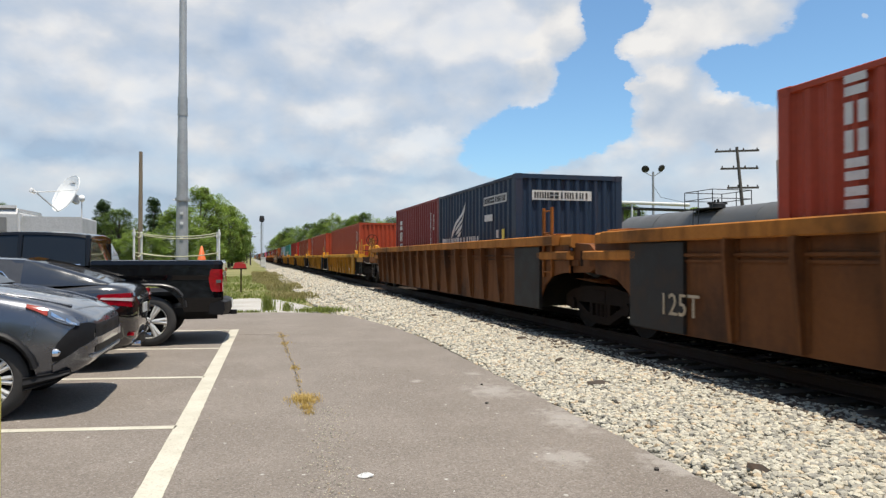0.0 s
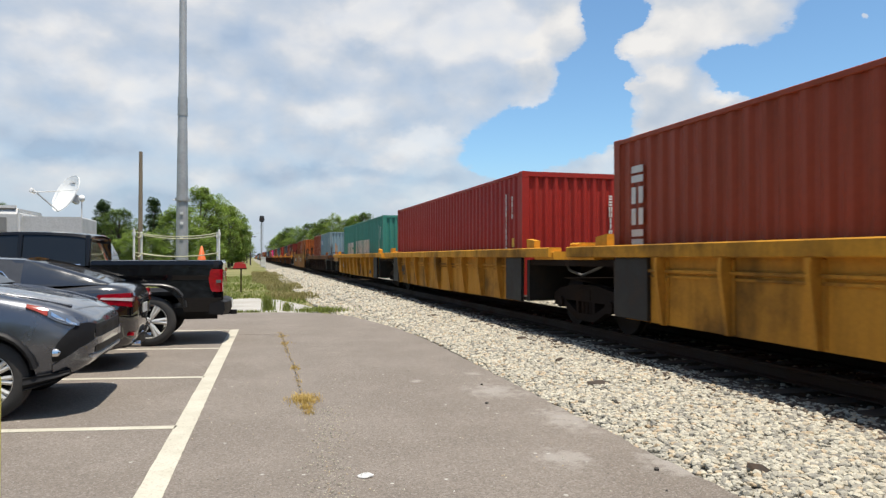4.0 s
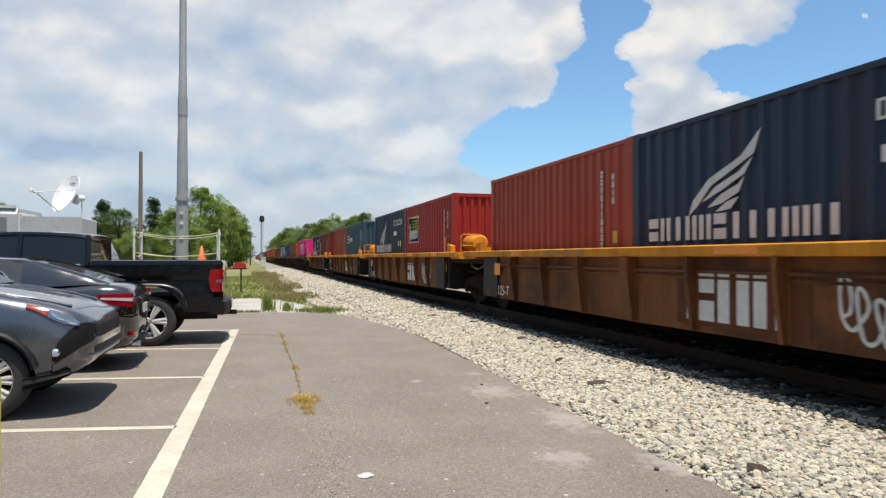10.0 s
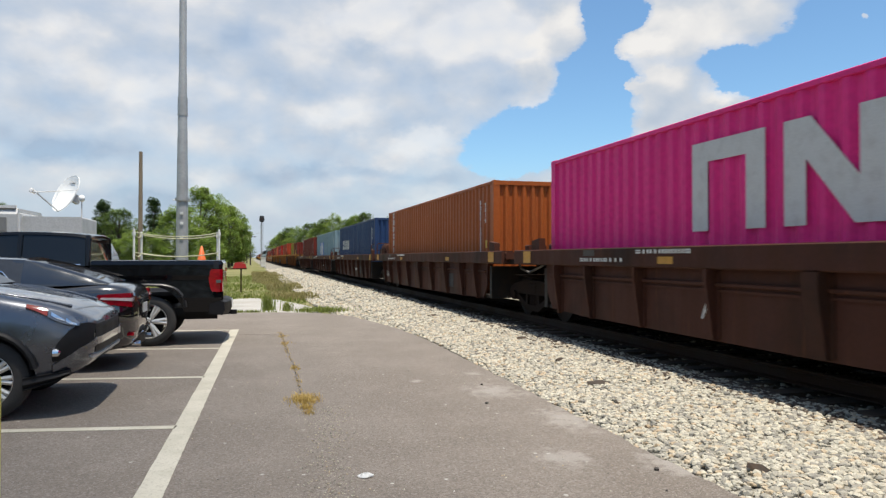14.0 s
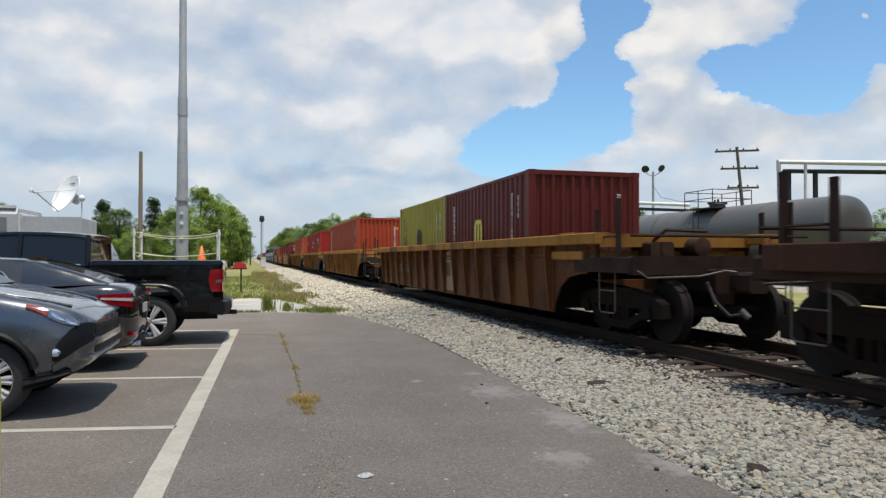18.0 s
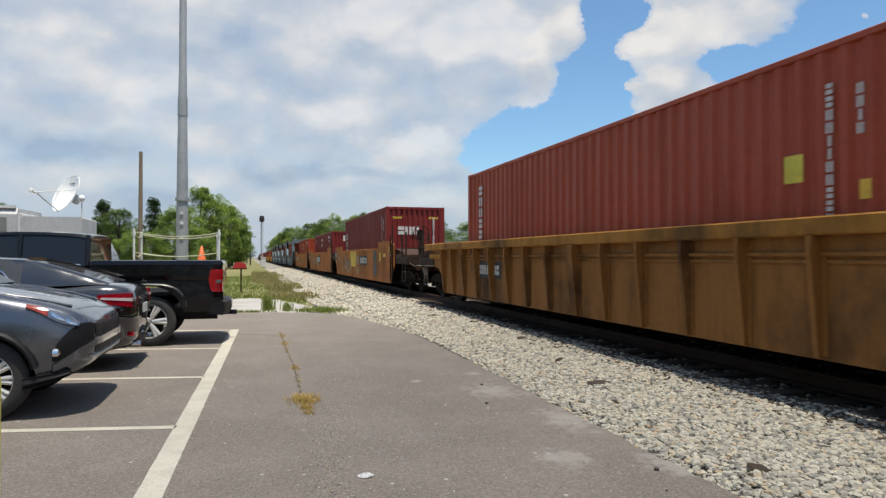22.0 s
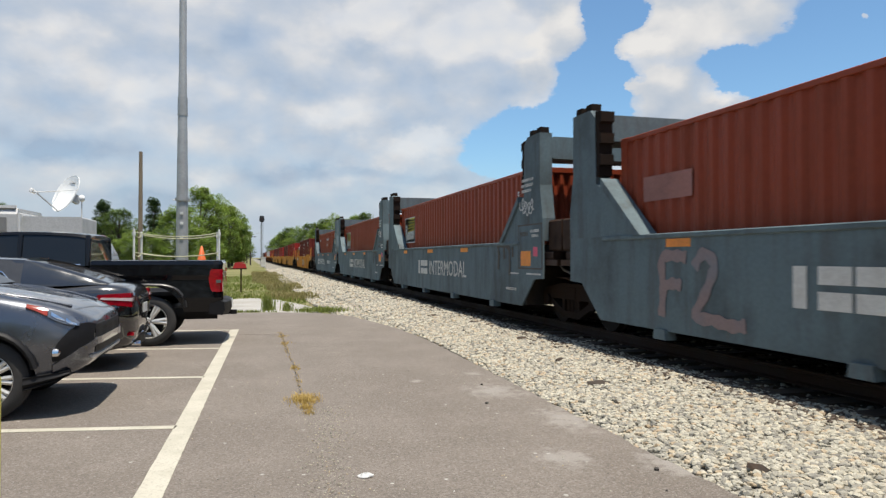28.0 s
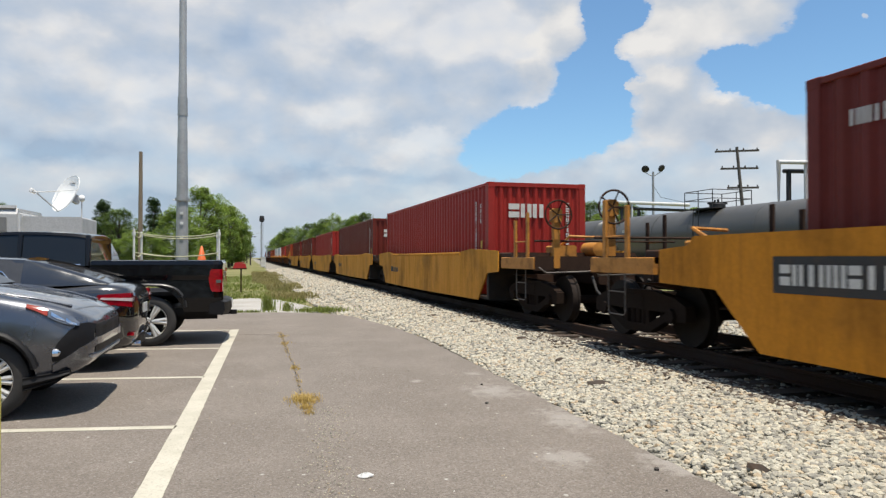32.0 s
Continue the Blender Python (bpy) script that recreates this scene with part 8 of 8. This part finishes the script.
paper = thing("paper_scrap", "crumpled scrap of white paper on the asphalt", "litter", pose(0.76, 4.69, 0.0))
def crumple():
    bm_g = Geo()
    r = random.Random(5)
    bm_g.loft([[(0.055 * f * math.cos(a) * r.uniform(0.7, 1.2), 0.03 * f * math.sin(a) * r.uniform(0.7, 1.2), 0.006 + h * r.uniform(0.4, 1.4)) for a in [2 * math.pi * i / 9 for i in range(9)]] for f, h in ((1, 0.0), (0.9, 0.012), (0.5, 0.022), (0.1, 0.02))])
    return bm_g
part("scrap", crumple(), surface("paper_white", (0.5775, 0.5775, 0.5621), 0.8), paper)
for x, y, s in ((2.73, 4.3, 0.022), (2.32, 6.71, 0.02), (1.25, 4.25, 0.008), (1.6, 6.0, 0.009), (2.6, 7.7, 0.018), (2.0, 8.9, 0.012), (1.9, 5.1, 0.008), (2.55, 3.9, 0.012)):
    p = thing("pebble", "loose dark pebble on the asphalt", "stone", pose(x, y, s * 0.5), group="loose pebbles")
    v, f = STONES[int(x * 10) % 9]
    g = Geo()
    g.add([(a * s, b * s, c * s) for a, b, c in v], f)
    part("stone", g, surface("pebble_dark", (0.06, 0.055, 0.05), 0.9) if s > 0.011 else white_mark, p)


# splinters of old ties on the stones, grit along the worn seam
for x, y, z, l, a in ((4.15, 15.8, 0.11, 0.34, 20), (4.02, 8.6, 0.10, 0.26, 35), (3.75, 7.0, 0.08, 0.30, -15), (3.45, 6.1, 0.05, 0.16, 60), (3.30, 3.95, 0.05, 0.20, -70), (4.4, 10.9, 0.12, 0.22, 10), (3.9, 12.6, 0.10, 0.2, 75), (4.5, 13.9, 0.12, 0.25, -30)):
    w = thing("wood_splinter", "dark weathered splinter of a railway tie lying on the stones", "debris", pose(x, y, z, rng.uniform(-6, 6), rng.uniform(-6, 6), a), group="tie splinters")
    part("splinter", Geo().loft([[(-l / 2, -0.012, 0.0), (-l / 2, 0.014, 0.004), (-l / 2, 0.004, 0.03)], [(0, -0.028, 0.0), (0, 0.03, 0.002), (0, 0.01, 0.045)], [(l / 2, -0.008, 0.004), (l / 2, 0.006, 0.004), (l / 2, 0.0, 0.02)]]), tie_mat, w)


def grit():
    r = np.random.RandomState(31)
    vs, fs, base = [], [], 0
    for i in range(1500):
        y = r.uniform(2.8, 7.0)
        x = 0.62 + 0.10 * r.randn() + 0.12 * math.sin(y * 1.1)
        if r.uniform() < 0.25:
            x, y = r.uniform(-0.5, 2.8), r.uniform(3, 9)
        s = r.uniform(0.003, 0.008)
        v, f = STONES[i % 9]
        vs += [(x + a * s, y + b * s, s * 0.5 + c * s) for a, b, c in v]
        fs += [tuple(k + base for k in q) for q in f]
        base += len(v)
    me = bpy.data.meshes.new("grit")
    me.from_pydata(vs, [], fs)
    me.materials.append(None)
    tagged(part("grit", me, stone_mat_m), "fine pale grit on the worn asphalt", "grit", kind="stuff")


grit()


# ---- plants ----
def blades(spots, height, width, seed, lean=0.5):
    """Grass blades: thin bent slivers rooted at the spots."""
    r = np.random.RandomState(seed)
    vs, fs = [], []
    for x, y, z, k in spots:
        h = height * k * r.uniform(0.5, 1.2)
        a = r.uniform(0, 6.283)
        dx, dy = math.cos(a), math.sin(a)
        l = lean * h * r.uniform(0.2, 1.0)
        w = width * r.uniform(0.7, 1.3)
        n = len(vs)
        vs += [(x - dy * w, y + dx * w, z), (x + dy * w, y - dx * w, z), (x + dx * l * 0.35 - dy * w * 0.7, y + dy * l * 0.35 + dx * w * 0.7, z + h * 0.6), (x + dx * l * 0.35 + dy * w * 0.7, y + dy * l * 0.35 - dx * w * 0.7, z + h * 0.6), (x + dx * l, y + dy * l, z + h)]
        fs += [(n, n + 1, n + 3, n + 2), (n + 2, n + 3, n + 4)]
    me = bpy.data.meshes.new("blades")
    me.from_pydata(vs, [], fs)
    me.materials.append(None)
    return me


grass_mat = leaf_material("grass_green", (0.1232, 0.1694, 0.0308), (0.2772, 0.308, 0.077))
dry_mat = leaf_material("dry_grass", (0.34, 0.22, 0.055), (0.55, 0.41, 0.13))
meadow_mat = leaf_material("meadow_grass", (0.17, 0.155, 0.05), (0.34, 0.29, 0.125))
r7 = np.random.RandomState(3)


def field(n, x0, x1, y0, y1, keep=lambda x, y: True):
    out = []
    for _ in range(n):
        x, y = r7.uniform(x0, x1), r7.uniform(y0, y1)
        if keep(x, y):
            out.append((x, y, -0.1, 0.6 + 0.7 * noise.noise(Vector((x * 0.4, y * 0.2, 0)))))
    return [(x, y, z, max(k, 0.25)) for x, y, z, k in out]


def inside_apron(x, y):
    return -3.0 < x < 1.9 and 19.5 < y < 26.7 and x < 2.0 - max(y - 21, 0) * 0.33


tagged(part("grass", blades(field(22000, -9, 2.6, 20.2, 62, lambda x, y: not inside_apron(x, y) and x < lerp_table(y, [(20, 1.7), (30, 2.2), (62, 2.4)])), 0.15, 0.020, 4), grass_mat), "rough green grass beyond the car park", "grass", kind="stuff")
tagged(part("tall_grass", blades(field(15000, 0.2, 2.6, 26, 75, lambda x, y: x > 0.75 + 0.5 * noise.noise(Vector((x, y * 0.2, 3))) or y > 45), 0.27, 0.018, 5), meadow_mat), "tall dry meadow grass beside the track", "grass", kind="stuff")
tagged(part("apron_weeds", blades([(x, y, -0.03, k) for x, y, k in [(1.9 + r7.randn() * 0.35, 19.8 + r7.randn() * 0.3, 0.5) for _ in range(600)] + [(-0.2 + r7.randn() * 0.5, 19.75 + r7.randn() * 0.08, 0.35) for _ in range(260)]
     + [(0.5 + r7.randn() * 0.08, 20.6 + r7.randn() * 0.1, 1.9) for _ in range(160)] + [(1.05 + r7.randn() * 0.06, 20.2 + r7.randn() * 0.1, 1.2) for _ in range(70)]], 0.26, 0.011, 6), grass_mat), "green weeds at the edge of the gravel", "weeds", kind="stuff")
tuft = []
for _ in range(420):
    # thin growth all along the crack, denser in places
    y = r7.uniform(6.8, 14.2)
    if r7.uniform() < 0.35 + 0.65 * (0.5 + 0.5 * math.sin(y * 2.3)):
        tuft.append((lerp_table(y, [(7.1, 0.53), (8.0, 0.55), (9.6, 0.60), (11.1, 0.58), (14.2, 0.60)]) + r7.randn() * 0.022, y, 0.0, r7.uniform(0.25, 0.75)))
for x, y, s, n, k in ((0.55, 7.35, 0.075, 460, 1.0), (0.54, 6.98, 0.03, 120, 0.7), (0.57, 9.5, 0.04, 70, 0.7), (0.59, 12.3, 0.05, 70, 0.7), (0.59, 13.4, 0.05, 60, 0.6), (0.55, 6.75, 0.03, 60, 0.7)):
    tuft += [(x + r7.randn() * s, y + r7.randn() * s * 1.6, 0.0, k) for _ in range(n)]
tagged(part("crack_grass", blades(tuft, 0.062, 0.003, 8, 1.5), dry_mat), "tufts of dry yellow grass in the asphalt crack", "grass", kind="stuff")
tagged(part("post_grass", blades([(-0.62 + r7.randn() * 0.12, 3.5 + r7.randn() * 0.15, 0.0, 0.8) for _ in range(120)], 0.10, 0.004, 9, 0.9), dry_mat), "thin dry grass at the foot of the post", "grass", kind="stuff")

bark_mat = surface("bark", (0.10, 0.08, 0.06), 0.9, dirt_amount=0.5, streak=True)
leaf_mats = [leaf_material("leaf_fresh", (0.13, 0.215, 0.034), (0.32, 0.41, 0.095)), leaf_material("leaf_dark", (0.0616, 0.1078, 0.0231), (0.1617, 0.231, 0.0539)), leaf_material("leaf_pine", (0.027, 0.0577, 0.0216), (0.0847, 0.1309, 0.0462))]


def leafy_crown(seed, height, width, clumps, per, leaf, low=0.22, pine=False):
    """Leaves as small bent blades, set in uneven clumps round the limbs."""
    r = np.random.RandomState(seed)
    vs, fs, tips = [], [], []
    for c in range(clumps):
        f = r.uniform(low, 1.0)
        reach = width * (0.5 * (1 - f) + 0.08 if pine else math.sin(math.pi * min(max((f - low + 0.12) / (1.14 - low), 0), 1)) ** 0.7 * 0.5)
        a = r.uniform(0, 6.283)
        d = reach * math.sqrt(r.uniform(0.12, 1.0))
        cx, cy, cz = d * math.cos(a), d * math.sin(a), height * f
        tips.append((cx, cy, cz))
        rad = width * r.uniform(0.07, 0.14)
        for _ in range(per):
            v = r.randn(3)
            v /= np.linalg.norm(v) + 1e-6
            q = rad * r.uniform(0.3, 1.0) ** 0.5
            x, y, z = cx + v[0] * q, cy + v[1] * q, cz + v[2] * q * (0.45 if pine else 0.75)
            b = r.uniform(0, 6.283)
            t = r.uniform(-0.9, 0.9)
            s = leaf * r.uniform(0.6, 1.3)
            ux, uy, uz = math.cos(b) * s, math.sin(b) * s, t * s * 0.7
            wx, wy = -math.sin(b) * s * 0.5, math.cos(b) * s * 0.5
            n = len(vs)
            vs += [(x - ux, y - uy, z - uz), (x + wx, y + wy, z + 0.12 * s), (x + ux, y + uy, z + uz), (x - wx, y - wy, z + 0.12 * s)]
            fs.append((n, n + 1, n + 2, n + 3))
    me = bpy.data.meshes.new("crown")
    me.from_pydata(vs, [], fs)
    me.materials.append(None)
    return me, tips


TREES = {}


def tree(kind, x, y, height, width, turn, label="leafy green tree at the edge of the yard"):
    ob = thing("tree", label, "tree", Matrix.Translation((x, y, -0.1)) @ Matrix.Rotation(radians(turn), 4, "Z"), group="trees along the line")
    pine = kind == "pine"
    if kind not in TREES:
        seed = {"round": 21, "tall": 22, "pine": 23, "dark": 24}[kind]
        TREES[kind] = leafy_crown(seed, 10.0, 8.0 if kind != "tall" else 6.5, 130 if not pine else 100, 110, 0.155 if not pine else 0.17, 0.10 if kind != "pine" else 0.18, pine)
        tips = TREES[kind][1]
        g = Geo().tube([(0, 0, 0), (0.08, 0.05, 3.0), (0.0, 0.1, 6.0), (0.05, 0.0, 9.2)], 0.26, 9, 0.05)
        for i, p in enumerate(tips[:26]):
            z0 = max(p[2] * 0.6, 1.2)
            g.tube([(0.03, 0.03, z0), (p[0] * 0.5, p[1] * 0.5, z0 + (p[2] - z0) * 0.7), p], 0.07, 5, 0.02)
        MESHES[("trunk", kind)] = g.mesh("trunk", 60)
    crown, _ = TREES[kind]
    base_w = 8.0 if kind != "tall" else 6.5
    sc = Matrix.Diagonal((width / base_w, width / base_w, height / 10.0, 1))
    part("trunk", MESHES[("trunk", kind)], bark_mat, ob, m=sc)
    part("crown", crown, leaf_mats[{"round": 0, "tall": 0, "pine": 2, "dark": 1}[kind]], ob, m=sc)


for row in (("pine", -13.8, 75, 6.9, 4.0), ("dark", -11.6, 70, 5.7, 5.0), ("pine", -11.4, 92, 8.6, 4.6), ("dark", -10.2, 95, 6.6, 5.6), ("round", -7.4, 82, 7.0, 5.6), ("tall", -5.7, 90, 9.8, 6.2), ("round", -4.3, 98, 9.6, 6.8), ("tall", -3.0, 112, 9.2, 6.6),
            ("round", -2.9, 128, 8.6, 6.5), ("dark", -2.6, 150, 8.6, 6.5), ("round", -2.9, 175, 8.0, 7.0), ("dark", -3.4, 205, 7.6, 8), ("dark", -3.6, 245, 8.5, 8.5), ("round", -3.8, 290, 9.0, 9.0), ("dark", -3.6, 345, 10, 9.5), ("dark", -1.5, 420, 10, 11), ("dark", -28, 90, 7.6, 6.0), ("round", -17, 100, 5.6, 7), ("dark", -22, 110, 5.6, 8), ("round", -9, 64, 3.6, 5.0), ("round", -3.4, 66, 3.2, 3.0)):
    tree(row[0], row[1], row[2], row[3] + 0.2, row[4], (row[1] * 37 + row[2] * 11) % 360)
for i, (x, y, h, w) in enumerate(((13, 245, 11.6, 9), (15, 225, 11.2, 9), (17, 205, 11.2, 9), (19, 190, 10.8, 9), (18, 175, 10.9, 8), (19.5, 168, 11.9, 6), (22, 160, 10.0, 9), (21.5, 148, 10.4, 7), (22.6, 140, 10.4, 6.5), (24, 132, 8.8, 8), (25, 122, 8.6, 8), (27, 116, 8.4, 8), (33, 124, 8.0, 9), (12.5, 270, 11, 10), (13.5, 300, 11, 10), (14, 335, 11.5, 11), (14.5, 380, 12, 12),
                                  (60, 123, 11.3, 9), (60, 116, 11.5, 9), (61, 109, 10.8, 9), (60, 103, 10.4, 8), (44, 135, 9.0, 10), (52, 140, 10, 11), (70, 98, 9.5, 10), (82, 92, 9.5, 10), (96, 84, 9.5, 11))):
    tree(("dark", "round", "dark", "tall")[i % 4], x, y, h, w, (i * 77) % 360, "tree in the wood beyond the track")
# far woods all along the horizon, and unseen trees added behind to darken reflections
def far_wood():
    r = np.random.RandomState(77)
    crowns = [TREES[k][0] for k in ("dark", "round")]
    vs, fs, base = [], [], 0
    for i in range(150):
        behind = i >= 90
        a = math.radians(-80 + 150 * i / 90 + r.uniform(-1, 1)) if not behind else math.radians(75 + 200 * (i - 90) / 60 + r.uniform(-2, 2))
        # the added trees stand nearer, to dim what the parked cars mirror
        d = r.uniform(260, 420) if not behind else r.uniform(34, 58)
        x, y = d * math.sin(a), d * math.cos(a)
        if -9 < x < 18 and y > 0 or abs(x - RAIL_X) < 12 or abs(x - YARD_X) < 9 and y < 0:
            continue
        src = crowns[i % 2]
        co = np.empty(len(src.vertices) * 3)
        src.vertices.foreach_get("co", co)
        co = co.reshape(-1, 4, 3)[::3].reshape(-1, 3)
        s = r.uniform(1.1, 1.6)
        vs.append(co * (2.0 * s, 2.0 * s, 0.95 * s) + (x, y, -0.5))
        k = len(co) // 4
        fs.append(np.arange(k * 4).reshape(k, 4) + base)
        base += k * 4
    me = bpy.data.meshes.new("far_wood")
    me.from_pydata(np.concatenate(vs).tolist(), [], np.concatenate(fs).tolist())
    me.materials.append(None)
    tagged(part("far_wood", me, leaf_mats[1]), "distant belt of dark green woodland", "trees", kind="stuff")


far_wood()



# ---- a small cloud that drifts over and shades the place for a while ----
CLOUD_UP = 600.0


def drifting_cloud():
    m = bpy.data.materials.new("thin_cloud")
    t = nodes_of(m)
    soft = nd(t, "ShaderNodeBsdfTranslucent", {"Color": (0.9, 0.9, 0.9, 1)})
    clear = nd(t, "ShaderNodeBsdfTransparent")
    mx = nd(t, "ShaderNodeMixShader", {0: 0.100, 1: clear.outputs[0], 2: soft.outputs[0]})
    out = nd(t, "ShaderNodeOutputMaterial")
    t.links.new(mx.outputs[0], out.inputs[0])
    r = random.Random(9)
    cloud = thing("cloud", "small thin white cumulus cloud drifting overhead", "cloud")
    for i, (x, y, a, b) in enumerate(((-2.0, -12.0, 18.0, 26.0), (0.0, -9.0, 17.0, 24.0), (6.5, -14.0, 9.0, 25.0), (7.0, -11.0, 9.5, 24.0))):
        bm = bmesh.new()
        bmesh.ops.create_icosphere(bm, subdivisions=3, radius=1.0)
        c = r.uniform(6, 10)
        for v in bm.verts:
            k = 1 + 0.22 * noise.noise(v.co * 2.2 + Vector((i * 7.0, 0, 0)))
            v.co = Vector((x + v.co.x * a * k, y + v.co.y * b * k, v.co.z * c * k))
        me = bpy.data.meshes.new("puff")
        bm.to_mesh(me)
        bm.free()
        me.materials.append(None)
        me.shade_smooth()
        part("puff", me, m, cloud)
    return cloud


CLOUD = drifting_cloud()


def cloud_place(t):
    lift = SUN_TO * (CLOUD_UP / SUN_TO.z)
    return pose(4.0 * (t - 17.9) + lift.x, 8.0 + lift.y, lift.z)


# ---- what moves ----
def motions():
    walk(CLOUD, [(0.0, cloud_place(0.0)), (16.0, cloud_place(16.0)), (32.0, cloud_place(32.0))])
    for ob, s, x, z in MOVERS:
        walk(ob, [(t, pose(x, s - run(t), z)) for t in (0.0, 4.0, 8.0, 12.0, 16.0, 20.0, 24.0, 28.0, 32.0)])


motions()
